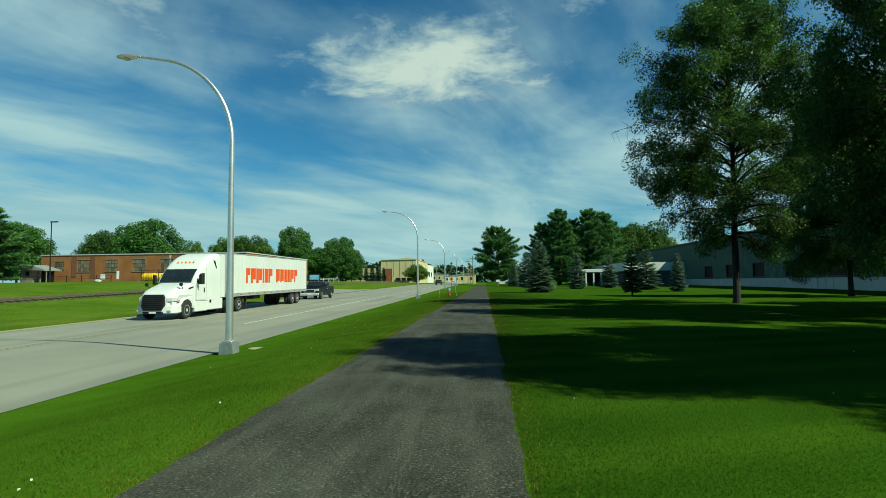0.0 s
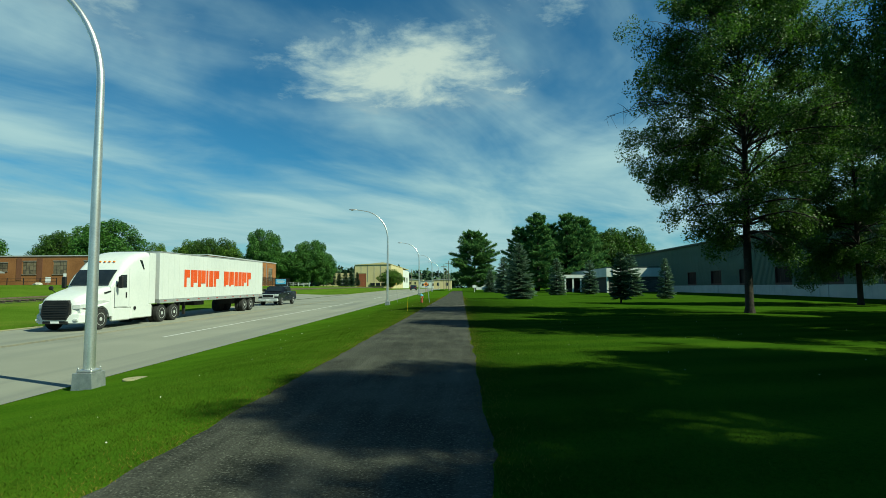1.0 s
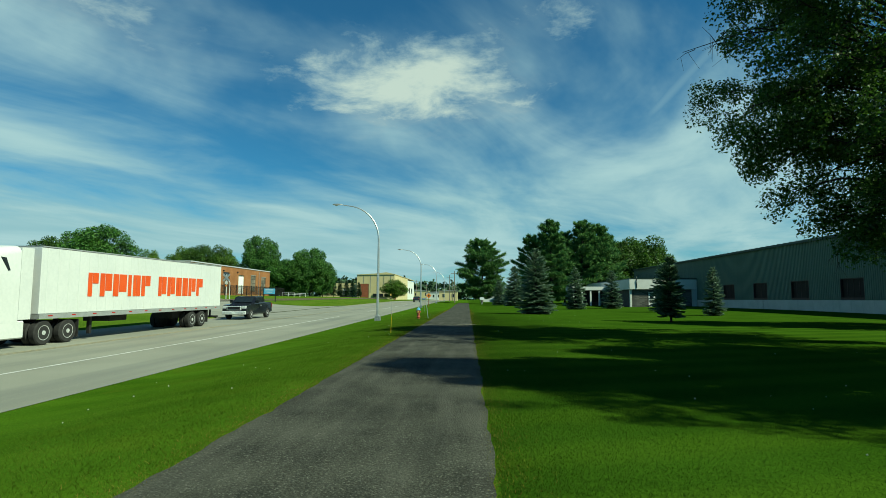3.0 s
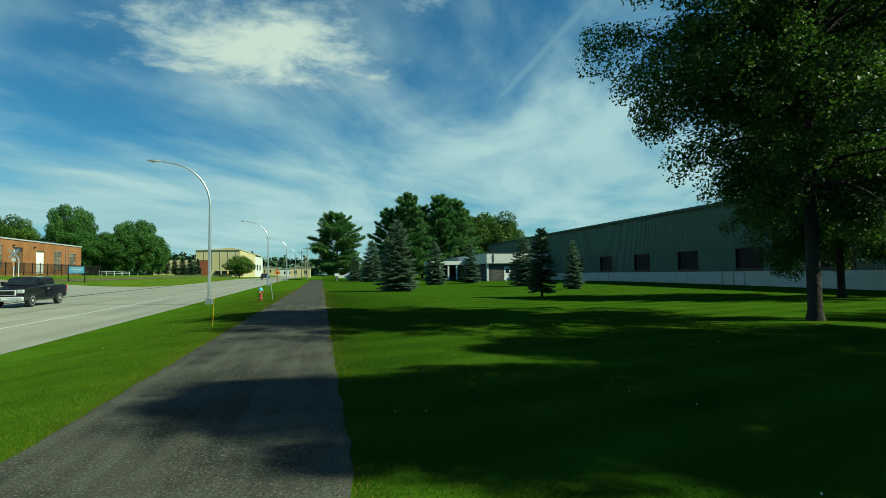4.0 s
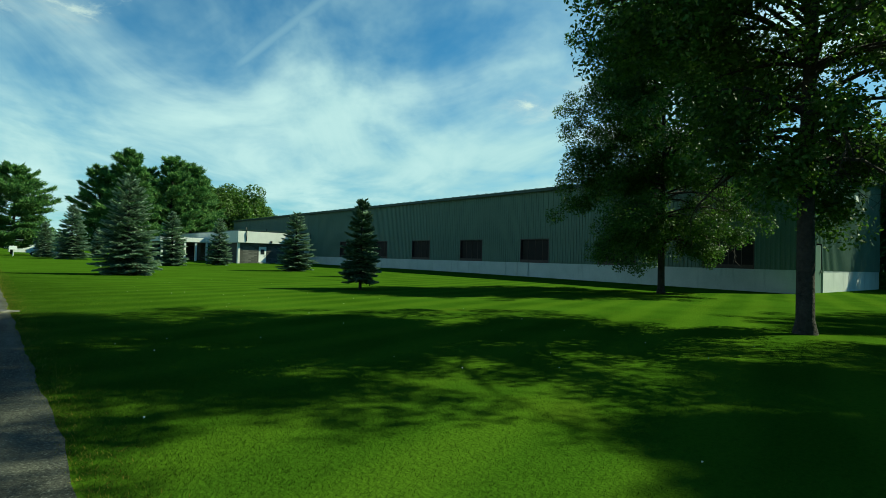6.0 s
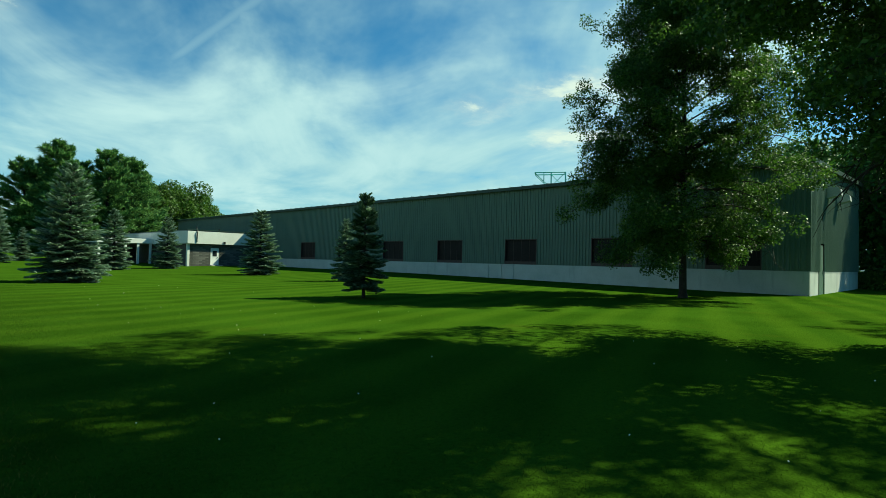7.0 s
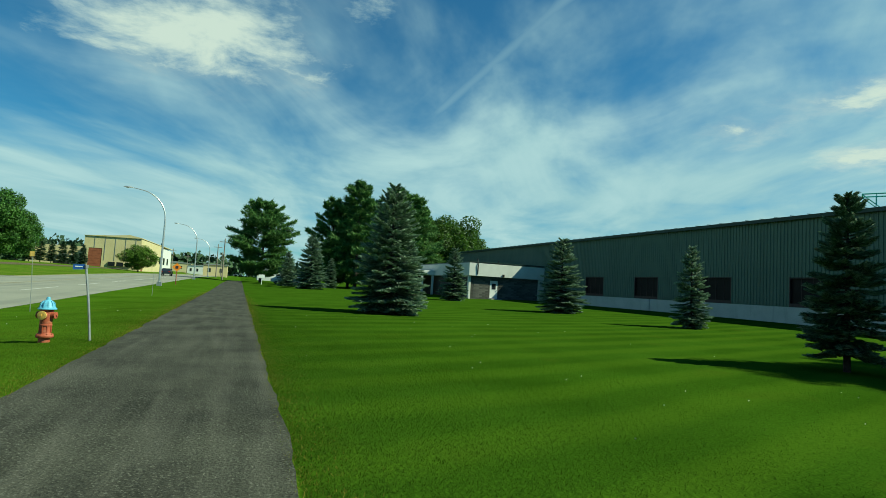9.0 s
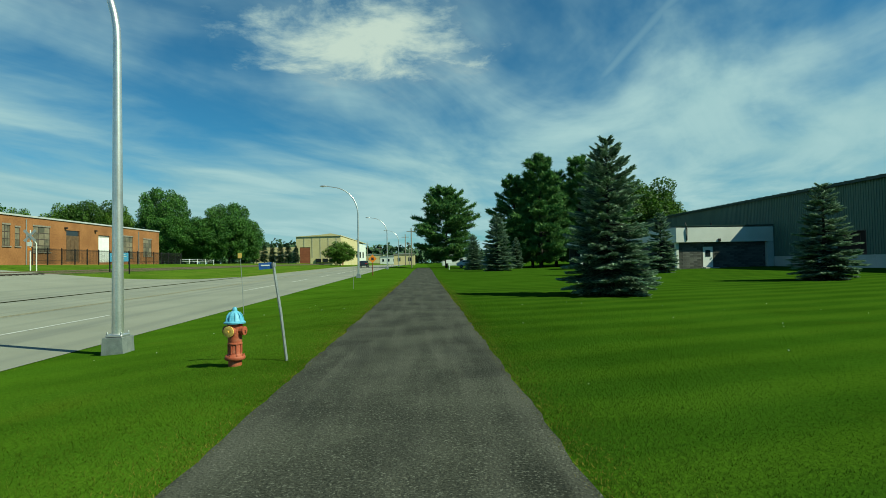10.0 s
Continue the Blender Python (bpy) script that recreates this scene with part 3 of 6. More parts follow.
def scattered_leaves(name, centres, weights, radii, leaves, leaf_size, leaf_mat, rng, out_from=None):
    """Leaves thrown in clumps round the centres; radii: (across, up) for each clump."""
    weights = np.asarray(weights) / np.sum(weights)
    pick = rng.choice(len(centres), leaves, p=weights)
    d = rng.normal(size=(leaves, 3))
    d /= np.linalg.norm(d, axis=1, keepdims=True)
    d *= rng.uniform(0.15, 1.0, (leaves, 1)) ** 0.45
    c = centres[pick] + d * radii[pick][:, [0, 0, 1]]
    nrm = rng.normal(size=(leaves, 3)) * 0.8 + d * 0.8 + np.array([0, 0, 0.6])
    nrm /= np.linalg.norm(nrm, axis=1, keepdims=True)
    v, f = leaf_cards(c, nrm, leaf_size, rng)
    return mesh_from(name + "_crown", v, f, leaf_mat)


def oak_meshes(name, height, outline, clear, limbs, leaves, leaf_size, leaf_mat, seed, bare=0.5, thin=1.0):
    """A pin oak: a straight leader, many thin limbs that droop low down and rise high up, and leaves in loose sprays.
    outline: the crown's half width by the share of the height."""
    rng = np.random.default_rng(seed)
    bm = bmesh.new()
    trunk = [Vector((0, 0, -0.1)), Vector((0, 0, 0.35)), Vector((0.02, 0.03, height * 0.2)), Vector((0.08, -0.05, height * 0.45)), Vector((0.05, 0.10, height * 0.7)), Vector((0.1, 0.2, height * 0.97))]
    r0 = height * 0.0094
    tube(bm, trunk, [r0 * 1.75, r0 * 1.15, r0 * 1.0, r0 * 0.72, r0 * 0.42, 0.02], 12)

    def on_trunk(z):
        for a, b in zip(trunk, trunk[1:]):
            if z <= b.z:
                return a.lerp(b, max(0.0, (z - a.z) / (b.z - a.z)))
        return trunk[-1]

    cs, ws, rs = [], [], []
    for i in range(limbs):
        s = (i + rng.uniform(0, 1)) / limbs
        zt = clear * 0.8 + (height - clear * 0.8) * s
        az = i * 2.39996 + rng.uniform(-0.5, 0.5)
        reach = between(outline, zt / height) * rng.uniform(0.55, 1.05)
        slope = -0.38 + 1.25 * s + rng.uniform(-0.15, 0.3)
        z0 = min(max(zt - reach * slope, clear * rng.uniform(0.95, 1.2)), height * 0.93)
        p0 = on_trunk(z0)
        out = Vector((math.cos(az), math.sin(az), 0))
        p2 = p0 + out * reach
        p2.z = zt
        p1 = p0.lerp(p2, 0.5) + Vector((0, 0, reach * 0.13)) + Vector(rng.normal(size=3)) * 0.12
        rr = max(0.024, r0 * 0.42 * (1 - 0.6 * s))
        tube(bm, [p0, p0.lerp(p1, 0.5) + Vector((0, 0, reach * 0.03)), p1, p1.lerp(p2, 0.5) + Vector((0, 0, reach * 0.03)), p2], [rr, rr * 0.82, rr * 0.62, rr * 0.4, 0.01], 5, False)
        low = s < 0.16
        poor = rng.uniform() < (bare if low else 0.10)
        side = Vector((-out.y, out.x, 0))
        for k in range(9):
            q = 0.22 + 0.78 * (k + rng.uniform(0, 1)) / 9
            base = p0.lerp(p1, q * 2) if q < 0.5 else p1.lerp(p2, q * 2 - 1)
            sw = (1 if k % 2 else -1) * rng.uniform(0.35, 1.1)
            dirn = (out * 0.7 + side * sw + Vector((0, 0, rng.uniform(-0.95, 0.95) - (0.45 if low else 0.0)))).normalized()
            ln = rng.uniform(0.55, 1.0) * (0.55 + 0.16 * reach) * (1.25 - 0.5 * q)
            tip = base + dirn * ln
            tube(bm, [base, base.lerp(tip, 0.5) + Vector((0, 0, 0.06)), tip], [0.018, 0.012, 0.005], 3, False)
            if poor:
                for _ in range(2):
                    b2 = base.lerp(tip, rng.uniform(0.3, 0.9))
                    tube(bm, [b2, b2 + Vector(rng.normal(size=3)) * 0.3 + Vector((0, 0, -0.35))], [0.009, 0.004], 3, False)
                continue
            for w in (0.55, 1.0):
                if rng.uniform() < 0.10:
                    continue
                size = rng.uniform(0.30, 0.62) * (0.9 + 0.3 * q)
                if base.y < -1.0 and base.z < height * 0.62:
                    if rng.uniform() > thin:
                        continue
                    size *= 0.8
                cs.append(tuple(base.lerp(tip, w)))
                ws.append(size ** 2.2 * rng.uniform(0.5, 1.2))
                rs.append((size, size * rng.uniform(0.8, 1.25)))
    for k in range(7):
        cs.append((0.1 + rng.normal() * 0.25, 0.2 + rng.normal() * 0.25, height * (0.90 + 0.015 * k)))
        ws.append(0.16)
        rs.append((0.42, 0.42))
    trunk_mesh = mesh_of(name + "_trunk", bm, M["bark"], True)
    return trunk_mesh, scattered_leaves(name, np.array(cs), ws, np.array(rs), leaves, leaf_size, leaf_mat, rng)


def round_tree_meshes(name, height, half, clear, clumps, leaves, leaf_size, leaf_mat, seed, lumpy=0.12):
    """A full park tree: trunk, limbs to every clump, and a billowing crown of leafy clumps."""
    rng = np.random.default_rng(seed)
    bm = bmesh.new()
    r0 = height * 0.016
    tube(bm, [(0, 0, -0.1), (0, 0, 0.4), (0.1, 0, height * 0.35), (0, 0.1, height * 0.8)], [r0 * 1.6, r0, r0 * 0.8, 0.04], 9)
    mid, up = (height + clear) / 2, (height - clear) / 2
    cs, rs = [], []
    for i in range(clumps):
        z = 1 - 2 * (i + 0.5) / clumps
        a = i * 2.39996 + rng.uniform(-0.3, 0.3)
        flat = math.sqrt(1 - z * z) ** 0.8
        k = 0.80 * (1 + lumpy * rng.normal()) * (1.0 if rng.uniform() < 0.75 else 0.6)
        full = 1.0 if z > -0.2 else 0.92
        p = Vector((math.cos(a) * flat * half * k * full, math.sin(a) * flat * half * k * full, mid + z * up * k))
        size = half * rng.uniform(0.20, 0.34)
        cs.append(tuple(p)), rs.append((size, size * 0.8))
        root = Vector((0, 0, max(clear * 0.8, p.z - flat * half * 0.7)))
        tube(bm, [root, root.lerp(p, 0.55) + Vector((0, 0, 0.2)), p], [r0 * 0.35, r0 * 0.2, 0.02], 4, False)
    cs, rs = np.array(cs), np.array(rs)
    trunk_mesh = mesh_of(name + "_trunk", bm, M["bark"], True)
    return trunk_mesh, scattered_leaves(name, cs, rs[:, 0] ** 2, rs, leaves, leaf_size, leaf_mat, rng)


def conifer_meshes(name, height, spread, clear, branches, sprays, spray_len, needle_mat, tip_mat, seed, droop=0.18, power=0.85, tier_gap=0.34):
    """A spruce: tiers of boughs that sag and turn up at the ends, each a flat fan of needle sprays with paler tips."""
    rng = np.random.default_rng(seed)
    bm = bmesh.new()
    tube(bm, [(0, 0, -0.1), (0, 0, height * 0.5), (0, 0, height * 0.985)], [height * 0.019, height * 0.011, 0.012], 8)
    cs, ds, ss, tips = [], [], [], []
    tiers = max(8, round((height - clear) / tier_gap))
    per = max(5, branches // tiers)
    for t in range(tiers):
        turn = rng.uniform(0, 6.28)
        here = max(4, round(per * (1.25 - 0.75 * t / tiers)))
        for j in range(here):
            s = min(0.985, max(0.002, (t + 0.5 + rng.normal() * 0.40) / tiers))
            z = clear + (height - clear) * s
            az = turn + 2 * math.pi * (j + rng.uniform(-0.3, 0.3)) / here
            length = spread * max(0.03, 1 - s) ** power * (0.66 + 0.34 * smoothed(s / 0.20)) * rng.uniform(0.72, 1.12) + 0.10
            out = np.array([math.cos(az), math.sin(az), 0.0])
            side = np.array([-math.sin(az), math.cos(az), 0.0])
            lift = 0.75 * s ** 1.3 - droop * (1 - s)

            def rise(u):
                return lift * u * length - droop * 0.45 * u * u * length + 0.55 * droop * length * np.clip(u - 0.55, 0, 1) ** 1.5 * 2.2
            k = max(8, int(sprays * (0.22 + length / spread)))
            u = rng.uniform(0.12, 1.0, k) ** 0.62
            wid = 0.32 * length * np.minimum(1.0, (1.06 - u) * 1.5) * np.minimum(1.0, u * 2.0) + 0.03
            off = rng.uniform(-1, 1, k)
            pos = out * (u * length)[:, None] + side * (off * wid)[:, None]
            pos[:, 2] += z + rise(u) - np.abs(off) * wid * 0.30 + rng.normal(size=k) * 0.018
            dirn = out * 0.85 + side * (off * 0.85)[:, None] + rng.normal(size=(k, 3)) * 0.16
            dirn[:, 2] += lift * 0.5 + 0.20 * (u > 0.7)
            dirn /= np.linalg.norm(dirn, axis=1, keepdims=True)
            cs.append(pos), ds.append(dirn), ss.append(spray_len * rng.uniform(0.65, 1.25, k) * (0.6 + 0.4 * (1 - s)))
            tips.append((u + 0.25 * np.abs(off) + rng.normal(size=k) * 0.12) > 0.90)
            p = [Vector((0, 0, z))] + [Vector(out * length * q) + Vector((0, 0, z + float(rise(np.array(q))))) for q in (0.35, 0.7, 0.97)]
            tube(bm, p, [0.016 + 0.0026 * height * (1 - s), 0.016, 0.011, 0.005], 4, False)
    # leader
    k = 34
    q = rng.uniform(0, 1, k)
    a = rng.uniform(0, 6.28, k)
    cs.append(np.stack([0.03 * np.cos(a), 0.03 * np.sin(a), height * (0.92 + 0.085 * q)], 1))
    ds.append(np.stack([0.45 * np.cos(a), 0.45 * np.sin(a), 0.9 + 0 * q], 1))
    ss.append(np.full(k, spray_len * 0.7))
    tips.append(q > 0.4)
    trunk_mesh = mesh_of(name + "_trunk", bm, M["bark"], True)
    c, d, s, tip = np.concatenate(cs), np.concatenate(ds), np.concatenate(ss)[:, None], np.concatenate(tips)
    n = len(c)
    ref = np.array([0, 0, 1.0]) + rng.normal(size=(n, 3)) * 0.30
    w = np.cross(d, ref)
    w /= np.linalg.norm(w, axis=1, keepdims=True) + 1e-9
    up_v = np.cross(w, d)
    h = 0.15
    # two crossed blades a spray, pointed at the tip
    v = np.stack([c - d * s * 0.45, c + w * s * h, c + d * s * 0.6, c - w * s * h, c - d * s * 0.45, c + up_v * s * h * 0.6, c + d * s * 0.6, c - up_v * s * h * 0.6], 1).reshape(-1, 3)
    me = mesh_from(name + "_needles", v, np.arange(n * 8).reshape(n * 2, 4), needle_mat)
    me.materials.append(tip_mat)
    me.polygons.foreach_set("material_index", np.repeat(tip.astype(np.int32), 2))
    return trunk_mesh, me


def pine_meshes(name, height, spread, clear, limbs, tufts, needle_mat, seed, cone=1.0):
    """An old white pine: level limbs in open plates that sweep up at the ends, set with tufts of long needles."""
    rng = np.random.default_rng(seed)
    bm = bmesh.new()
    tube(bm, [(0, 0, -0.1), (0.1, 0, height * 0.5), (0, 0.1, height * 0.985)], [height * 0.02, height * 0.013, 0.03], 8)
    cs, ds = [], []
    for i in range(limbs):
        s = (i + rng.uniform(0, 1)) / limbs
        z = clear + (height - clear) * s * 0.985
        az = i * 2.39996 + rng.uniform(-0.5, 0.5)
        length = spread * (0.12 + 0.98 * (1 - s ** 1.6) ** 0.8 * (0.62 + 0.38 * smoothed(s / 0.3)) * cone + (1 - cone) * 0.8 * math.sin(math.pi * (0.15 + 0.8 * s))) * rng.uniform(0.5, 1.14)
        out = np.array([math.cos(az), math.sin(az), 0.0])
        side = np.array([-math.sin(az), math.cos(az), 0.0])
        lift = 0.02 + 0.75 * s ** 1.5
        tube(bm, [(0, 0, z), tuple(out * length * 0.6 + np.array([0, 0, z + lift * length * 0.45])), tuple(out * length + np.array([0, 0, z + lift * length + 0.06 * length]))], [0.08 * (1 - s) + 0.03, 0.04, 0.012], 4, False)
        k = int(tufts * (0.25 + 0.85 * length / spread))
        q = rng.uniform(0.22, 1.0, k) ** 0.6
        off = rng.uniform(-1, 1, k)
        pos = out * (q * length)[:, None] + side * (off * (0.12 + 0.24 * q) * length)[:, None]
        pos[:, 2] += z + lift * q * length + 0.06 * length * q ** 3 + rng.normal(size=k) * 0.05 + 0.08 - np.abs(off) * 0.05 * length
        dn = rng.normal(size=(k, 3)) * 0.45 + out * 0.6 + side * (off * 0.4)[:, None]
        dn[:, 2] += 0.55
        dn /= np.linalg.norm(dn, axis=1, keepdims=True)
        cs.append(pos), ds.append(dn)
    trunk_mesh = mesh_of(name + "_trunk", bm, M["bark"], True)
    c, d = np.concatenate(cs), np.concatenate(ds)
    rep = 4
    c = np.repeat(c, rep, 0) + rng.normal(size=(len(c) * rep, 3)) * 0.10
    d = np.repeat(d, rep, 0) + rng.normal(size=(len(d) * rep, 3)) * 0.4
    n = len(c)
    s = 0.40 * rng.uniform(0.7, 1.3, (n, 1))
    w = np.cross(d, rng.normal(size=(n, 3)))
    w /= np.linalg.norm(w, axis=1, keepdims=True) + 1e-9
    v = np.stack([c - d * s * 0.3, c + w * s * 0.15 + d * s * 0.3, c + d * s, c - w * s * 0.15 + d * s * 0.3], 1).reshape(-1, 3)
    return trunk_mesh, mesh_from(name + "_needles", v, np.arange(n * 4).reshape(n, 4), needle_mat)


def plant(meshes, name, x, y, label, category, scale=1.0, rz=0.0, group="", wide=None):
    ob = thing(name, (x, y, land(x, y) - 0.02), label, category, group, rz)
    ob.scale = (wide or scale, wide or scale, scale)
    part("trunk", meshes[0], None, ob)
    part("crown", meshes[1], None, ob)
    return ob


OAK_A = oak_meshes("oak_a", 18.6, ((0.10, 1.6), (0.18, 2.6), (0.33, 4.4), (0.47, 6.7), (0.63, 6.4), (0.85, 5.3), (0.95, 3.2), (1.0, 1.0)), 3.6, 120, 178000, 0.067, M["leaf"], 11, 0.7, 0.55)
OAK_B = oak_meshes("oak_b", 17.0, ((0.04, 2.0), (0.14, 4.3), (0.30, 5.5), (0.40, 5.9), (0.65, 5.2), (0.80, 4.1), (0.93, 2.2), (1.0, 0.6)), 2.2, 118, 258000, 0.066, M["leaf"], 23, 0.12)
FAR_A = round_tree_meshes("far_a", 12.0, 5.4, 0.9, 70, 30000, 0.17, M["leaf_dark"], 31)
FAR_B = round_tree_meshes("far_b", 11.0, 5.6, 1.2, 64, 28000, 0.17, M["leaf"], 37)
FAR_C = round_tree_meshes("far_c", 11.0, 5.2, 1.2, 60, 27000, 0.17, M["leaf_light"], 41)

ROW = "trees on the lawn"
plant(OAK_A, "oak_tree", 15.0, 29.2, "tall green oak with straight trunk on the lawn", "tree", 1.0, 0, ROW)
plant(OAK_B, "oak_tree", 27.8, 39.4, "broad green oak close to the metal building", "tree", 1.0, 40, ROW)
plant(OAK_B, "oak_tree", 15.2, 15.8, "tall green oak with dark crown on the lawn", "tree", 1.02, 150, ROW, 0.70)
plant(OAK_B, "oak_tree", 15.4, 1.5, "tall green oak with dark crown on the lawn", "tree", 1.06, 200, ROW, 0.92)
# stands out of view, added only for the shadow it throws on the lawn
plant(OAK_A, "oak_tree", 31.5, 22.5, "unseen oak added for its shadow on the lawn", "tree", 0.85, 100, ROW, 0.68)
# mostly out of view; position chosen so that it shades the gable wall
plant(OAK_B, "oak_tree", 60.5, 27.5, "dark oak, mostly unseen, placed to shade the building's gable end", "tree", 0.90, 75, ROW)
# three more oaks, never in view, added as shadow casters for the lawn
plant(OAK_B, "oak_tree", 21.5, 18.8, "unseen oak added to cast shade on the lawn", "tree", 1.08, 300, ROW, 1.0)
plant(OAK_B, "oak_tree", 21.5, 3.8, "unseen oak added to cast shade on the lawn", "tree", 1.10, 20, ROW, 1.0)
plant(OAK_B, "oak_tree", 33.0, 9.0, "unseen oak added to cast shade on the lawn", "tree", 0.95, 260, ROW)

SPRUCE_A = conifer_meshes("spruce_a", 6.3, 2.12, 0.16, 270, 210, 0.26, M["needle_blue"], M["needle_tip"], 5, 0.34, 0.60, 0.36)
SPRUCE_B = conifer_meshes("spruce_b", 5.6, 1.50, 0.20, 210, 150, 0.25, M["needle_blue"], M["needle_tip"], 8, 0.32, 0.62, 0.35)
SPRUCE_C = conifer_meshes("spruce_c", 4.2, 1.00, 0.55, 190, 165, 0.22, M["needle_green"], M["needle_blue"], 14, 0.26, 0.62, 0.32)
SP = "spruces on the lawn"
plant(SPRUCE_A, "spruce", 7.2, 64.1, "full blue-green spruce with boughs to the ground", "spruce", 1.0, 0, SP)
plant(SPRUCE_C, "spruce", 13.78, 46.9, "dark narrow spruce with bare lower trunk", "spruce", 1.0, 30, SP)
plant(SPRUCE_B, "spruce", 22.4, 60.1, "small thin blue spruce on the lawn", "spruce", 0.76, 60, SP, 0.72)
plant(SPRUCE_B, "spruce", 22.5, 72.4, "dense dark blue-green spruce near the building", "spruce", 0.97, 120, SP, 1.3)
plant(SPRUCE_A, "spruce", 9.2, 112.3, "full blue-green spruce far along the lawn", "spruce", 1.15, 70, SP)
plant(SPRUCE_B, "spruce", 16.0, 89.5, "medium blue spruce among the lawn trees", "spruce", 1.05, 200, SP, 1.2)
plant(SPRUCE_B, "spruce", 22.0, 92.5, "blue spruce before the low annex", "spruce", 1.0, 310, SP, 1.15)
plant(SPRUCE_B, "spruce", 14.0, 126, "small pale blue spruce far off", "spruce", 0.85, 10, SP)
plant(SPRUCE_A, "spruce", 6.9, 121, "low blue spruce beside the path's end", "spruce", 0.8, 40, SP)

PINE_A = pine_meshes("pine_a", 17.0, 5.6, 1.0, 90, 190, M["needle_pine"], 51, 0.75)
PINE_B = pine_meshes("pine_b", 18.0, 5.2, 0.8, 92, 190, M["needle_pine"], 57, 0.9)
PINE_C = pine_meshes("pine_c", 16.5, 7.0, 1.4, 96, 230, M["needle_pine"], 63, 0.5)
PG = "white pines"
for i, (x, y, h) in enumerate(((15, 133, 0.86), (18.8, 130, 0.98), (23, 137, 0.93), (26.5, 134, 1.0), (30.5, 136, 1.0), (34, 141, 0.86), (20, 143, 0.9))):
    plant((PINE_A, PINE_B)[i % 2], "pine_tree", x, y, "tall dark white pine in a dense stand", "pine", h * 1.03, i * 67, PG, h)
plant(PINE_C, "pine_tree", 4.4, 158, "spreading white pine beside the path's end", "pine", 1.0, 20, PG, 1.05)
for i, (x, y, k, sc) in enumerate(((36, 148, 1, 1.42), (42, 150, 1, 1.52), (47.5, 156, 1, 1.42), (54, 162, 2, 1.18), (39, 158, 2, 1.3))):
    plant((FAR_A, FAR_B, FAR_C)[k], "shade_tree", x, y, ("", "round green tree behind the stand of pines", "yellow-green tree behind the metal building")[k], "tree", sc, i * 71)
for i, (x, y, sc) in enumerate(((63, 34, 1.2), (68, 42, 1.3), (74, 36, 1.3), (66, 24, 1.2), (80, 50, 1.3))):
    plant(FAR_A, "shade_tree", x, y, "dark leafy tree behind the metal building", "tree", sc, i * 50)
# behind the brick building and along the road
for i, (x, y, k, sc, wd) in enumerate(((-117, 176, 0, 1.66, 1.85), (-105.5, 186, 2, 1.20, 0.85), (-93, 186, 2, 1.26, 1.15), (-86, 182, 1, 1.34, 1.25), (-80, 186, 2, 1.22, 0.95), (-66, 180, 0, 1.42, 1.15), (-61, 174, 0, 0.86, 1.0), (-57, 178, 0, 0.86, 1.1), (-53.5, 177, 0, 0.86, 1.0), (-49.5, 180, 0, 1.14, 1.1), (-46.5, 184, 0, 0.86, 0.8), (-140, 186, 1, 1.6, 1.6), (-160, 170, 0, 1.6, 1.8))):
    plant((FAR_A, FAR_B, FAR_C)[k], "shade_tree", x, y, ("dark round-crowned tree behind the brick building", "green leafy tree behind the brick building", "light green tree behind the brick building")[k], "tree", sc * 1.14, i * 43, "", wd * 1.05)
plant(PINE_B, "pine_tree", -93.5, 92, "loose grey-green pine beside the brick building", "pine", 0.80, 15, "", 1.25)
plant(FAR_C, "shade_tree", -28.3, 222, "small round green tree before the sand-coloured building", "tree", 0.72, 0, "", 0.95)
for i in range(7):
    plant(SPRUCE_C, "hedge_tree", -47 + i * 2.1 - 6, 205 + i * 1.2, "narrow green conifer in a hedge row", "conifer", 1.35 + 0.08 * (i % 3), i * 50, "hedge row")


def build_far_woods():
    rng = np.random.default_rng(3)
    cs = []
    for x in np.arange(-420, 420, 5.0):
        y = 620 + 60 * math.sin(x * 0.01)
        h = 13 + 7 * noise.noise(Vector((x * 0.02, 1, 0))) + 6 * smoothed((-x + 60) / 200)
        k = 16
        cs.append(np.stack([x + rng.normal(size=k) * 4, y + rng.normal(size=k) * 8, rng.uniform(0, 1, k) ** 0.8 * h + 1], 1))
    c = np.concatenate(cs)
    nrm = rng.normal(size=(len(c), 3))
    nrm /= np.linalg.norm(nrm, axis=1, keepdims=True)
    vs, fs = [], []
    for r in range(5):
        v, f = leaf_cards(c + rng.normal(size=c.shape) * 2.2, np.roll(nrm, r, 0), 2.4, rng, 0.8)
        fs.append(f + sum(len(q) for q in vs))
        vs.append(v)
    ob = new("far_woods", mesh_from("far_woods", np.concatenate(vs), np.concatenate(fs), M["far_trees"]))
    tagged(ob, "hazy dark green woods along the horizon", "woods", "", "stuff")


build_far_woods()

# ---------------------------------------------------------------- metal building
BX, BY0, BY1, EAVE = 37.14, 35.7, 131.0, 7.80
BAY, WIN_W, WIN_Z0, WIN_Z1, BASE_Z = 8.1, 3.24, 1.66, 3.58, 1.46
DEPTH = 20.2


def ribbed(width, z0, z1, ribs=3, depth=0.045):
    """One ribbed cladding panel that faces -x, its foot at the origin."""
    bm = bmesh.new()
    prof = []
    step = width / ribs
    for k in range(ribs):
        a = k * step
        prof += [(a, 0.0), (a + step * 0.52, 0.0), (a + step * 0.62, -depth), (a + step * 0.88, -depth), (a + step * 0.98, 0.0)]
    prof.append((width - 0.006, 0.0))
    lo = [bm.verts.new((x, y, z0)) for y, x in prof]
    hi = [bm.verts.new((x, y, z1)) for y, x in prof]
    for k in range(len(prof) - 1):
        bm.faces.new((lo[k], hi[k], hi[k + 1], lo[k + 1]))
    return bm


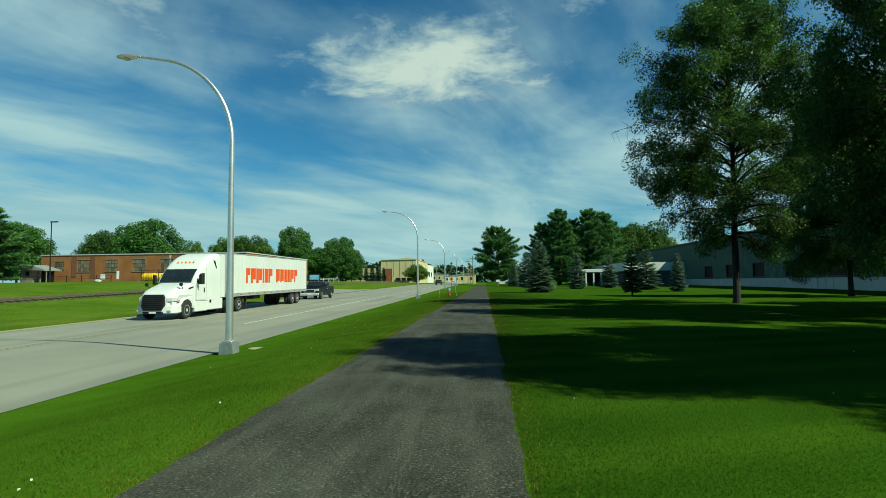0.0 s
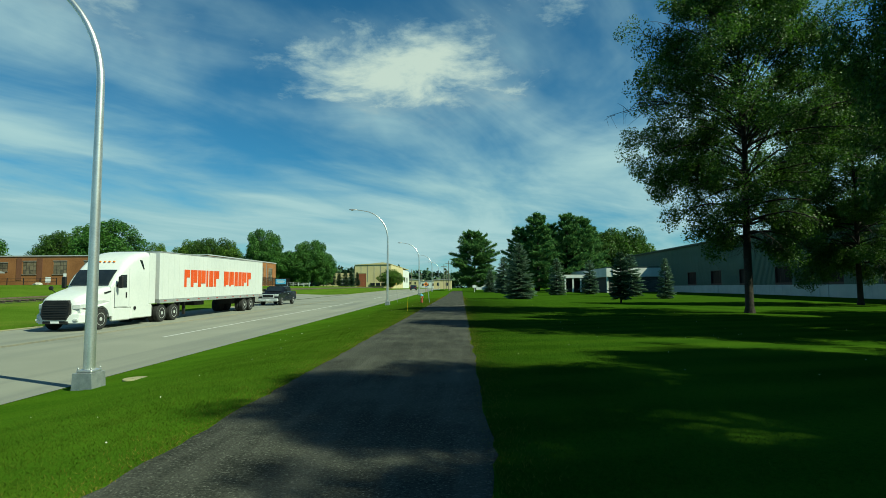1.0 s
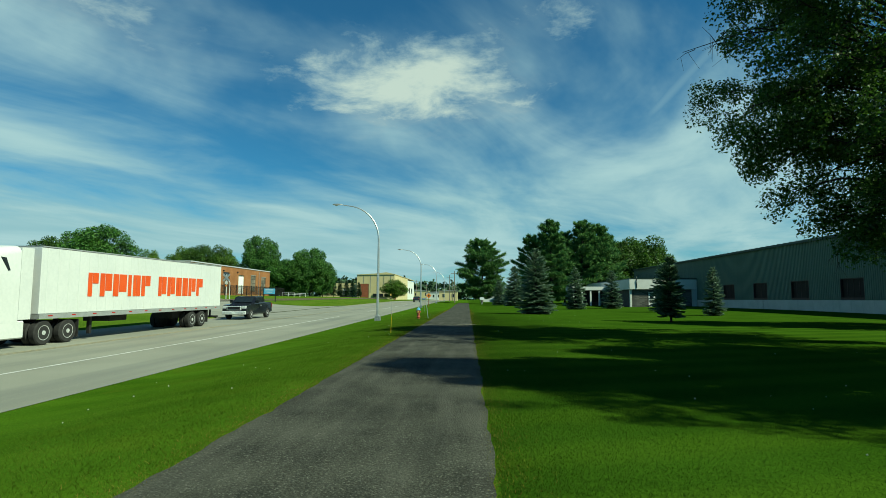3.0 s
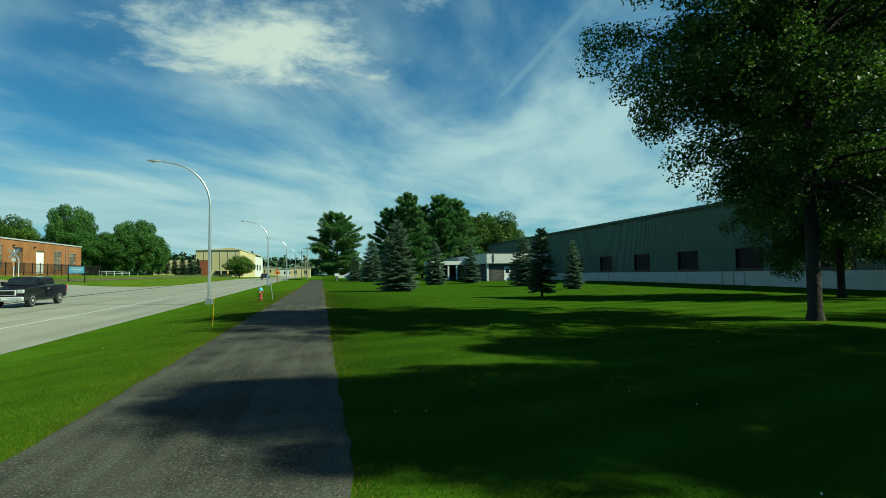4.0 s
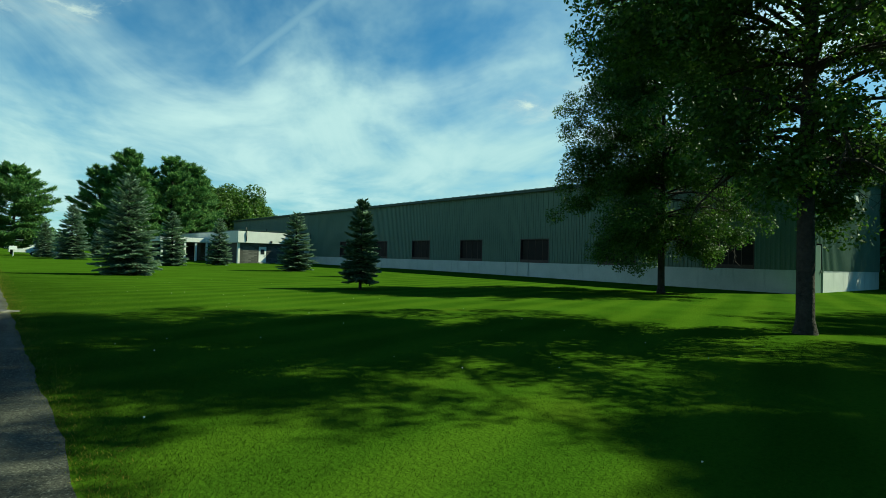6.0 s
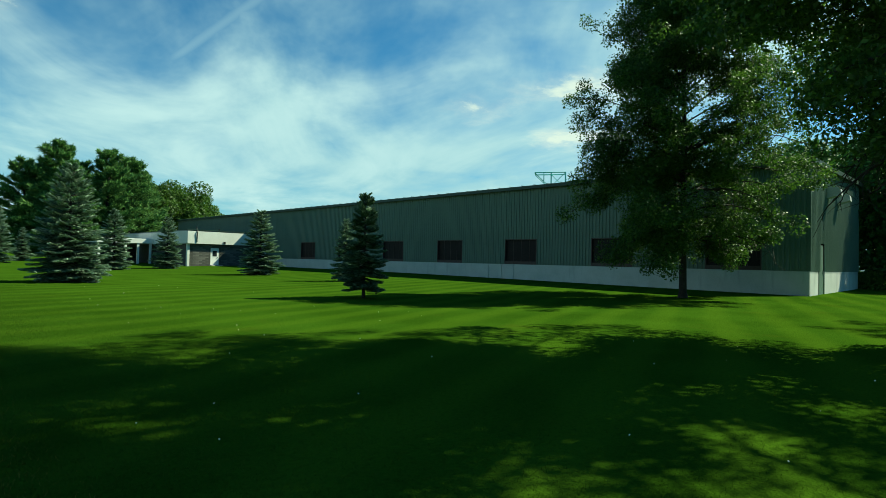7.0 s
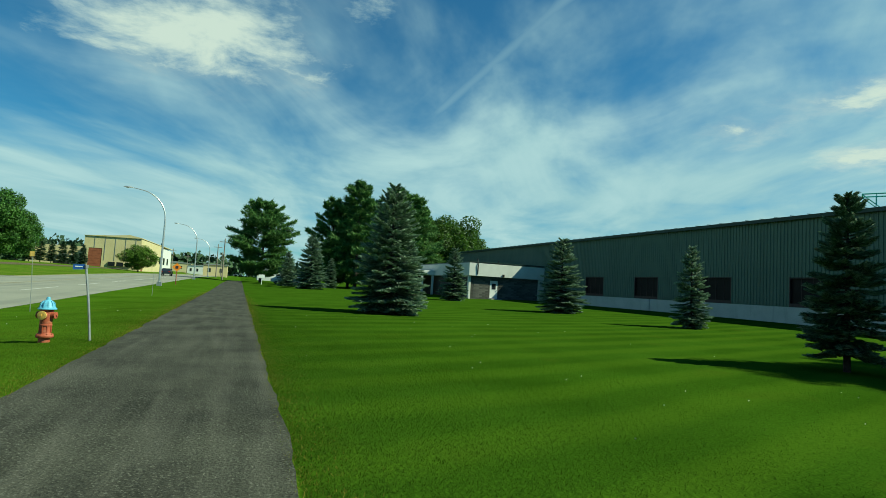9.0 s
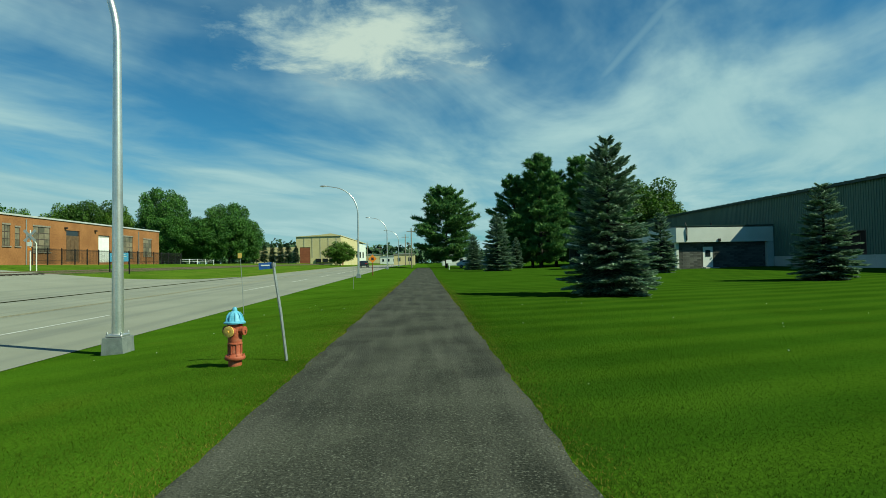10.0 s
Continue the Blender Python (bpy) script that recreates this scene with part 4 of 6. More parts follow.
def build_hall():
    hall = thing("metal_building", (BX, BY0, 0), "long grey-green ribbed metal building on a white block base", "building")
    length = BY1 - BY0
    # carcass behind the cladding
    part("wall", boxed(0.10, 0.25, 0.1, length, WIN_Z1 + 0.02, EAVE - 0.05), M["panel_green"], hall)
    part("base_wall", boxed(-0.02, 0.30, 0.0, length, -0.5, BASE_Z, bevel=0.015), M["block_white"], hall, "white painted block base wall")
    part("base_wall", boxed(9.4, DEPTH, 0.0, 0.25, -0.5, BASE_Z, bevel=0.015), M["block_white"], hall, "white painted block base wall")
    part("base_wall", boxed(0.31, 2.6, 0.0, 0.25, -0.5, BASE_Z, bevel=0.015), M["block_white"], hall, "white painted block base wall")
    part("base_wall", boxed(4.7, 9.39, 0.0, 0.25, -0.5, BASE_Z, bevel=0.015), M["block_white"], hall, "white painted block base wall")
    part("rear_wall", boxed(DEPTH - 0.2, DEPTH, 0.26, length - 0.2, -0.5, 8.8), M["panel_green"], hall)
    bm = bmesh.new()
    prism(bm, [(0.3, -0.5), (DEPTH - 0.21, -0.5), (DEPTH - 0.21, 8.8), (0.3, EAVE - 0.1)], length - 0.25, length - 0.05, "y")
    part("end_wall", bm, M["panel_green"], hall)
    # gable end cladding, in two sheets beside the door
    def sheet_end(x0, x1, zlo):
        bm = bmesh.new()
        n = max(1, round((x1 - x0) / 0.27))
        st = (x1 - x0) / n
        prev = None
        for k in range(n):
            for dx, dy in ((0, 0), (st * 0.55, 0), (st * 0.65, -0.045), (st * 0.92, -0.045)):
                x = x0 + k * st + dx
                top = EAVE - 0.06 + 0.05 * x
                cur = (bm.verts.new((x, dy - 0.005, zlo)), bm.verts.new((x, dy - 0.005, top)))
                if prev:
                    bm.faces.new((prev[0], cur[0], cur[1], prev[1]))
                prev = cur
        return bm
    part("gable_cladding", sheet_end(0.02, 3.0, BASE_Z), M["panel_green"], hall)
    part("gable_cladding", sheet_end(3.0, 4.4, 3.2), M["panel_green"], hall)
    part("gable_cladding", sheet_end(4.4, DEPTH, BASE_Z), M["panel_green"], hall)
    bm = bmesh.new()
    prism(bm, [(0.3, 3.2), (DEPTH - 0.2, 3.2), (DEPTH - 0.2, 8.7), (0.3, EAVE - 0.15)], 0.08, 0.2, "y")
    part("gable_core", bm, M["panel_green"], hall)
    # side door in the gable
    d = part("side_door", boxed(3.05, 4.35, 0.03, 0.12, -0.05, 3.1, bevel=0.01), M["panel_green"], hall, "grey-green metal service door")
    part("handle", boxed(4.16, 4.2, -0.04, 0.03, 1.3, 1.5), M["pole_grey"], d)
    # roof, eave trim and corner trims
    bm = bmesh.new()
    prism(bm, [(-0.30, EAVE), (DEPTH + 0.3, EAVE + 0.05 * DEPTH), (DEPTH + 0.3, EAVE + 0.05 * DEPTH + 0.12), (-0.30, EAVE + 0.12)], -0.25, length + 0.2, "y")
    part("roof", bm, M["roof_grey"], hall)
    part("eave_trim", boxed(-0.36, -0.302, -0.27, length + 0.2, EAVE - 0.12, EAVE + 0.14), M["trim_green"], hall, "dark green eave trim")
    bm = bmesh.new()
    prism(bm, [(-0.36, EAVE - 0.16), (DEPTH + 0.3, EAVE - 0.16 + 0.05 * DEPTH), (DEPTH + 0.3, EAVE + 0.14 + 0.05 * DEPTH), (-0.36, EAVE + 0.14)], -0.32, -0.26, "y")
    part("gable_trim", bm, M["trim_green"], hall, "dark green gable trim")
    part("corner_trim", boxed(-0.06, 0.02, -0.06, 0.02, BASE_Z, EAVE - 0.16), M["panel_green"], hall)
    # roof seam ends along the eave
    seam = mesh_of("roof_seam", boxed(-0.34, 3.0, -0.03, 0.03, EAVE + 0.125, EAVE + 0.155), M["trim_green"])
    for k in range(78):
        s = part("roof_seam", seam, None, hall)
        s.location = (0, 0.4 + k * 1.21, 0.004)
        s.rotation_euler = (0, -math.atan(0.05), 0)
    # two hooded vents on the gable
    for x in (5.4, 9.3):
        bm = bmesh.new()
        prism(bm, [(-0.02, 6.2), (-0.02, 7.15), (-0.75, 6.75), (-0.80, 6.35)], x - 0.35, x + 0.35, "x")
        part("vent_hood", bm, M["coping"], hall, "pale metal vent hood")
    # frames, panes and cladding of each bay
    first = 57.6 - BY0 - WIN_W
    tops = mesh_of("cladding_panel", ribbed(0.81, WIN_Z1, EAVE - 0.1), M["panel_green"])
    lows = mesh_of("cladding_panel", ribbed(0.81, BASE_Z, WIN_Z1), M["panel_green"])
    starts = [first + BAY * k for k in range(-2, 5)]
    y = first - BAY * 2
    while y > 0.0:
        y -= 0.81
    y += 0.81
    while y < length - 0.2:
        p = part("cladding_panel", tops, None, hall)
        p.location = (0, y, 0)
        if not any(s - 0.05 < y < s + WIN_W - 0.05 for s in starts):
            q = part("cladding_panel", lows, None, hall)
            q.location = (0, y, 0)
        y += 0.81
    wall_gap = boxed(0.10, 0.25, 0.1, 0.2, BASE_Z, WIN_Z1)
    part("wall_pier", wall_gap, M["panel_green"], hall)
    edges = [0.2] + [e for s in starts for e in (s, s + WIN_W)] + [length - 0.1]
    for a, b in zip(edges[0::2], edges[1::2]):
        part("wall_pier", boxed(0.10, 0.25, a + 0.002, b - 0.002, BASE_Z + 0.002, WIN_Z1 + 0.018), M["panel_green"], hall)
    for s in starts:
        w = part("window", boxed(0.16, 0.20, s + 0.06, s + WIN_W - 0.06, WIN_Z0 + 0.06, WIN_Z1 - 0.06), M["window_dark"], hall, "dark boarded window")
        bm = bmesh.new()
        for a, b, c, d in ((s, s + WIN_W, WIN_Z1 - 0.07, WIN_Z1), (s, s + WIN_W, BASE_Z + 0.003, WIN_Z0 + 0.06), (s, s + 0.07, WIN_Z0 + 0.06, WIN_Z1 - 0.07), (s + WIN_W - 0.07, s + WIN_W, WIN_Z0 + 0.06, WIN_Z1 - 0.07)):
            box(bm, -0.02, 0.16, a, b, c, d)
        part("window_frame", bm, M["frame_dark"], w)
        bm = bmesh.new()
        for k in (1, 2, 3):
            box(bm, 0.135, 0.158, s + WIN_W * k / 4 - 0.02, s + WIN_W * k / 4 + 0.02, WIN_Z0 + 0.06, WIN_Z1 - 0.07)
        part("mullion", bm, M["frame_dark"], w)
    # joints and drain stains of the base wall
    for y in (20.9, 22.2, 23.6, 44, 66, 88):
        part("drain_pipe", tubed([(-0.06, y, 0.0), (-0.06, y, BASE_Z)], 0.035, 6), M["block_white"], hall)
    return hall


build_hall()


def build_steel_tower():
    """A lattice tower far behind the hall, with a platform that juts out on one side; its head shows above the roof."""
    x, y, top, w = 127.5, 111.0, 26.3, 3.9
    tw = thing("steel_tower", (x, y, land(x, y)), "teal steel lattice tower rising behind the metal building", "steel tower", "", -58)
    corners = ((0, 0), (w, 0), (w, w), (0, w))
    for px, py in corners:
        part("post", tubed([(px, py, -0.3), (px, py, top)], 0.17, 6), M["teal_steel"], tw)
    levels = (6.0, 12.0, 18.0, 22.4, top)
    for k, z in enumerate(levels):
        for (ax, ay), (bx, by) in zip(corners, corners[1:] + corners[:1]):
            part("rail", tubed([(ax, ay, z), (bx, by, z)], 0.13, 6), M["teal_steel"], tw)
            if k:
                part("brace", tubed([(ax, ay, levels[k - 1]), (bx, by, z)], 0.09, 6), M["teal_steel"], tw)
    for py in (0, w):
        part("arm", tubed([(0, py, top), (-4.4, py, top)], 0.15, 6), M["teal_steel"], tw)
        part("stay", tubed([(0, py, 21.9), (-4.4, py, top - 0.1)], 0.12, 6), M["teal_steel"], tw)
        part("arm_post", tubed([(-2.0, py, 23.7), (-2.0, py, top)], 0.09, 6), M["teal_steel"], tw)
    part("arm_tie", tubed([(-4.4, 0, top), (-4.4, w, top)], 0.13, 6), M["teal_steel"], tw)
    part("deck", boxed(0.2, w - 0.2, 0.2, w - 0.2, 21.95, 22.05), M["teal_steel"], tw)


build_steel_tower()


def build_annex():
    """The low office wing at the far end of the hall's long side."""
    x0, x1, y = 26.6, BX - 0.10, 99.2
    zb = 0.1
    ax = thing("annex", (0, 0, 0), "low dark block annex with a deep white fascia", "building")
    door_x0, door_x1, head = 29.55, 30.65, 2.62
    part("wall", boxed(x0 + 0.3, door_x0, y, y + 0.25, zb, 3.08), M["mortar_dark"], ax)
    part("wall", boxed(door_x1, x1, y, y + 0.25, zb, 3.08), M["mortar_dark"], ax)
    part("wall", boxed(door_x0 + 0.003, door_x1 - 0.003, y, y + 0.25, head, 3.08), M["mortar_dark"], ax)
    part("side_wall", boxed(x0 + 0.3, x0 + 0.55, y + 0.26, 131, zb, 3.08), M["mortar_dark"], ax)
    part("fascia", boxed(x0 - 0.15, x1, y - 0.45, y + 0.02, 3.09, 4.66, bevel=0.02), M["fascia_white"], ax, "white fascia board")
    part("fascia", boxed(x0 - 0.15, x0 + 0.2, y + 0.03, 131, 3.09, 4.66), M["fascia_white"], ax, "white fascia board")
    part("roof", boxed(x0, x1, y - 0.3, 131, 4.67, 4.80), M["roof_grey"], ax)
    part("coping", boxed(x0 - 0.2, x1, y - 0.5, y + 0.1, 4.805, 4.88), M["trim_green"], ax, "dark green roof edge")
    part("corner_post", boxed(x0, x0 + 0.29, y - 0.1, y + 0.3, zb, 3.08, bevel=0.01), M["fascia_white"], ax, "white corner post")
    part("corner_post", boxed(x1 - 0.7, x1, y - 0.44, y - 0.03, zb, 3.08, bevel=0.01), M["block_white"], ax, "pale end pier")
    d = part("door", boxed(door_x0 + 0.01, door_x1 - 0.01, y + 0.02, y + 0.1, 0.42, head - 0.01, bevel=0.01), M["door_white"], ax, "white door with a small dark window")
    part("door_window", boxed(door_x0 + 0.28, door_x1 - 0.28, y + 0.0, y + 0.018, 1.55, 2.25), M["glass"], d)
    part("door_handle", boxed(door_x1 - 0.2, door_x1 - 0.12, y - 0.05, y + 0.018, 1.35, 1.45), M["pole_grey"], d)
    part("step", boxed(door_x0 - 0.2, door_x1 + 0.2, y - 0.9, y - 0.003, zb, 0.40, bevel=0.02), M["concrete"], ax)
    part("vent_pipe", tubed([(27.6, y - 0.5, 3.3), (27.6, y - 0.55, 4.5), (27.6, y - 0.2, 5.2)], 0.06, 8), M["black_metal"], ax)
    part("vent_pipe", tubed([(30.8, y + 0.5, 4.8), (30.8, y + 0.5, 5.15)], 0.08, 8), M["black_metal"], ax)
    part("wall_lamp", boxed(31.0, 31.25, y - 0.55, y - 0.452, 3.15, 3.45), M["black_metal"], ax)
    # courses of blocks
    bl = mesh_of("block", boxed(0, 0.78, -0.018, 0.0, 0, 0.185), M["brick_dark"])
    for r in range(15):
        z = zb + 0.02 + r * 0.197
        x = x0 + 0.32 - (0.4 if r % 2 else 0)
        while x < x1 - 0.8:
            if x > x0 + 0.3 and not (door_x0 - 0.79 < x < door_x1 + 0.02 and z < head):
                b = part("block", bl, None, ax)
                b.location = (x, y, z)
            x += 0.80
    # porch to the left, set back
    px0, px1, py = 19.6, x0 - 0.16, 111.0
    part("porch_roof", boxed(px0, px1, py, py + 6, 3.1, 3.75, bevel=0.03), M["fascia_white"], ax, "white flat porch roof")
    for k in range(5):
        xx = px0 + 0.2 + k * (px1 - px0 - 0.6) / 4
        part("porch_post", boxed(xx, xx + 0.28, py + 0.1, py + 0.38, 0.2, 3.097, bevel=0.01), M["fascia_white"], ax, "white porch post")
    part("porch_wall", boxed(px0 + 0.3, px1, py + 5.7, py + 5.95, 0.2, 3.097), M["mortar_dark"], ax)
    for k in range(3):
        xx = px0 + 1.0 + k * 2.0
        part("porch_window", boxed(xx, xx + 1.3, py + 5.64, py + 5.697, 1.0, 2.6), M["glass"], ax)


build_annex()


def build_hedge():
    rng = np.random.default_rng(9)
    n = 5200
    c = np.stack([rng.uniform(57.9, 63, n), rng.uniform(34.2, 36.4, n), rng.uniform(0.05, 1.0, n) ** 0.8 * 1.35 + 0.1 * rng.normal(size=n)], 1)
    nrm = rng.normal(size=(n, 3)) + np.array([0, 0, 0.8])
    nrm /= np.linalg.norm(nrm, axis=1, keepdims=True)
    v, f = leaf_cards(c, nrm, 0.10, rng)
    ob = new("hedge", mesh_from("hedge", v, f, M["leaf_light"]))
    tagged(ob, "low yellow-green hedge at the building's corner", "hedge")


build_hedge()

# ---------------------------------------------------------------- street lamps


def build_lamp(loc):
    lamp = thing("street_lamp", loc, "tall brushed aluminium street lamp with a curved arm", "street lamp", "street lamps")
    bm = bmesh.new()
    prism(bm, [(-0.24, -0.3), (0.24, -0.3), (0.20, 0.34), (-0.20, 0.34)], -0.22, 0.22, "y")
    part("base", bm, M["pole_grey"], lamp, "square cast metal base")
    part("collar", boxed(-0.17, 0.17, -0.17, 0.17, 0.342, 0.40, bevel=0.02), M["pole"], lamp)
    for sx in (-0.14, 0.14):
        for sy in (-0.14, 0.14):
            part("bolt", turned([(0.022, 0.402), (0.022, 0.43), (0.012, 0.45)], 6, (sx, sy, 0)), M["pole_grey"], lamp)
    pts, rad = [(0, 0, 0.40)], [0.115]
    for k in range(1, 7):
        pts.append((0, 0, 0.4 + k * 1.02))
        rad.append(0.115 - 0.006 * k)
    for k in range(1, 15):
        a = radians(84) * k / 14
        pts.append((-2.65 * (1 - math.cos(a)), 0, 6.52 + 2.75 * math.sin(a)))
        rad.append(0.079 - 0.0025 * k)
    pts.append((-3.13, 0, 9.38))
    rad.append(0.036)
    part("pole", tubed(pts, rad, 14), M["pole"], lamp, "", True)
    head = bmesh.new()
    rings = [(-3.03, 0.05, 0.045), (-3.18, 0.10, 0.075), (-3.40, 0.16, 0.095), (-3.62, 0.16, 0.09), (-3.78, 0.11, 0.06), (-3.84, 0.03, 0.02)]
    prev = None
    for x, w, h in rings:
        ring = [head.verts.new((x, w * math.cos(q), 9.38 + (h * math.sin(q)) * (1.0 if math.sin(q) > 0 else 0.6))) for q in (2 * math.pi * k / 12 for k in range(12))]
        if prev:
            for k in range(12):
                head.faces.new((prev[k], prev[(k + 1) % 12], ring[(k + 1) % 12], ring[k]))
        else:
            head.faces.new(ring)
        prev = ring
    head.faces.new(list(reversed(prev)))
    bmesh.ops.recalc_face_normals(head, faces=head.faces)
    h = part("lamp_head", head, M["pole"], lamp, "cobra-head luminaire", True)
    part("lens", turned([(0.03, 9.27), (0.10, 9.295), (0.13, 9.335)], 12, (-3.52, 0, 0)), M["lamp_lens"], h)
    return lamp


lamp_one = build_lamp((-7.3, 12.7, land(-7.3, 12.7)))
for x, y in ((-6.66, 53.9), (-7.0, 97.5), (-7.0, 140), (-7.0, 183)):
    copy_thing(lamp_one, pose(x, y, land(x, y)))

# ---------------------------------------------------------------- brick building


def pier_wall(parent, material, axis, at, thick, lo, hi, z0, z1, holes):
    """A wall with real openings; holes: (a, b, c, d) along the wall and up. axis x: the wall runs along x at y = at."""
    def put(a, b, c, d):
        if b - a < 0.01 or d - c < 0.01:
            return
        if axis == "x":
            part("wall", boxed(a, b, at, at + thick, c, d), material, parent)
        else:
            part("wall", boxed(at, at + thick, a, b, c, d), material, parent)
    edge = lo
    for a, b, c, d in sorted(holes):
        put(edge, a, z0, z1)
        put(a + 0.002, b - 0.002, z0, c)
        put(a + 0.002, b - 0.002, d, z1)
        edge = b
    put(edge, hi, z0, z1)


def old_window(parent, axis, at, a, b, c, d, out, rows=3, cols=4, material=None):
    """A steel window with small panes and a frame; out is the side (+1 or -1) that it faces along the other axis."""
    def bx(u0, u1, w0, w1, v0, v1):
        return boxed(u0, u1, at + min(w0, w1), at + max(w0, w1), v0, v1) if axis == "x" else boxed(at + min(w0, w1), at + max(w0, w1), u0, u1, v0, v1)
    w = part("window", bx(a, b, -0.10 * out, -0.06 * out, c, d), M["frame_dark"], parent, "old steel window with small panes")
    for i in range(cols):
        for j in range(rows):
            u0, u1 = a + (b - a) * i / cols + 0.04, a + (b - a) * (i + 1) / cols - 0.04
            v0, v1 = c + (d - c) * j / rows + 0.04, c + (d - c) * (j + 1) / rows - 0.04
            part("pane", bx(u0, u1, -0.058 * out, -0.05 * out, v0, v1), M["pane_old"], w)
    part("sill", bx(a - 0.1, b + 0.1, 0.002 * out, 0.10 * out, c - 0.14, c - 0.01), M["wood_post"], w, "brown stone sill")
    part("lintel", bx(a - 0.06, b + 0.06, 0.002 * out, 0.035 * out, d + 0.01, d + 0.2), M["wood_post"], w)


def build_brick():
    x1, x0, y0, y1, zb, zt = -48.0, -92.5, 103.0, 141.0, 0.6, 7.75
    b = thing("brick_building", (0, 0, 0), "long low red-brick factory building with steel windows", "building")
    fw = []
    for k in range(6):
        c = -52.8 - 6.05 * k
        fw.append((c - 1.35, c + 1.35, 4.3, 6.75))
    fw.append((-89.6, -87.4, 4.9, 6.5))
    pier_wall(b, M["brick"], "x", y0, 0.35, x0, x1 - 0.36, zb, zt, fw)
    for i, (p, q, c, d) in enumerate(fw):
        old_window(b, "x", y0 + 0.002, p, q, c, d, -1, 3, 4)
    # darker brick panels round two of the windows
    for c in (-58.85, -83.05):
        for p, q in ((c - 2.6, c - 1.5), (c + 1.5, c + 2.6)):
            part("brick_panel", boxed(p, q, y0 - 0.05, y0 - 0.002, 3.2, 7.4), M["brick_piece"], b, "darker brick panel")
    sw = [(105.0, 106.2, 4.2, 6.6), (106.9, 107.7, 4.2, 6.4), (109.8, 112.8, 3.6, 6.7), (115.9, 118.7, 2.4, 6.6), (123.0, 125.8, 2.3, 6.3), (129.4, 132.3, 3.1, 6.4), (135.6, 138.4, 3.4, 6.2)]
    pier_wall(b, M["brick"], "y", x1 - 0.35, 0.35, y0 + 0.0, y1, zb, zt, sw)
    for i, (p, q, c, d) in enumerate(sw):
        if i == 3:
            dd = part("loading_door", boxed(x1 - 0.20, x1 - 0.12, p, q, c, d - 0.7), M["wood_brown"], b, "dark brown panelled loading door")
            for k in range(3):
                part("door_panel", boxed(x1 - 0.118, x1 - 0.09, p + 0.2 + k * 0.85, p + 0.85 + k * 0.85, c + 0.3, d - 1.2), M["wood_brown"], dd)
            part("transom", boxed(x1 - 0.20, x1 - 0.14, p, q, d - 0.69, d), M["glass"], b)
        elif i == 4:
            dd = part("loading_door", boxed(x1 - 0.20, x1 - 0.10, p, q, c, d - 0.35, bevel=0.01), M["door_white"], b, "plain white loading door")
            part("transom", boxed(x1 - 0.20, x1 - 0.14, p, q, d - 0.34, d), M["concrete"], b)
        else:
            old_window(b, "y", x1 - 0.002, p, q, c, d, 1, 4 if i > 1 else 3, 3 if i != 1 else 1)
    part("wall", boxed(x0, x1 - 0.4, y1 - 0.35, y1 - 0.02, zb, zt), M["brick"], b)
    part("wall", boxed(x0, x0 + 0.35, y0 + 0.4, y1 - 0.4, zb, zt), M["brick"], b)
    part("roof", boxed(x0 + 0.36, x1 - 0.36, y0 + 0.36, y1 - 0.36, zt - 0.4, zt - 0.2), M["roof_grey"], b)
    bm = bmesh.new()
    box(bm, x0 - 0.08, x1 + 0.12, y0 - 0.12, y0 + 0.4, zt + 0.003, zt + 0.20)
    part("coping", bm, M["coping"], b, "pale metal roof edge")
    part("coping", boxed(x1 - 0.4, x1 + 0.12, y0 + 0.41, y1 + 0.1, zt + 0.003, zt + 0.20), M["coping"], b, "pale metal roof edge")
    for x in (-67, -74.2):
        part("vent_pipe", tubed([(x, 118, zt - 0.25), (x, 118, zt + 1.5)], 0.1, 8), M["pole_grey"], b)
    for y in (115.5, 122.0):
        part("wall_lamp", boxed(x1 + 0.002, x1 + 0.3, y, y + 0.3, 6.75, 6.95), M["black_metal"], b)
    part("downpipe", tubed([(x1 + 0.07, 134, zb), (x1 + 0.07, 134, zt - 0.3)], 0.06, 6), M["pole_grey"], b)
    part("downpipe", tubed([(x1 + 0.07, 108.6, zb), (x1 + 0.07, 108.6, zt - 0.3)], 0.06, 6), M["pole_grey"], b)


build_brick()


def build_porch_shed():
    s = thing("shed", (-90.2, 99.5, land(-90.2, 99.5)), "small grey timber shed with a sloping roof", "shed")
    part("body", boxed(-2.1, 0.4, -1.5, 1.5, -0.3, 2.9), M["wood_post"], s)
    part("window", boxed(-1.2, -0.4, -1.56, -1.502, 1.5, 2.4), M["glass"], s)
    bm = bmesh.new()
    prism(bm, [(-2.6, 2.85), (3.4, 2.45), (3.4, 2.65), (0.2, 3.7), (-2.6, 3.05)], -2.2, 2.2, "y")
    part("roof", bm, M["roof_grey"], s)
    for x in (1.9, 3.2):
        part("post", boxed(x - 0.07, x + 0.07, -1.5, -1.36, -0.3, 2.5), M["wood_post"], s)
    # black sheet that stands in for the shade under the open roof
    part("shade_sheet", boxed(0.42, 3.1, 0.6, 0.7, -0.3, 2.45), M["black_metal"], s)


build_porch_shed()


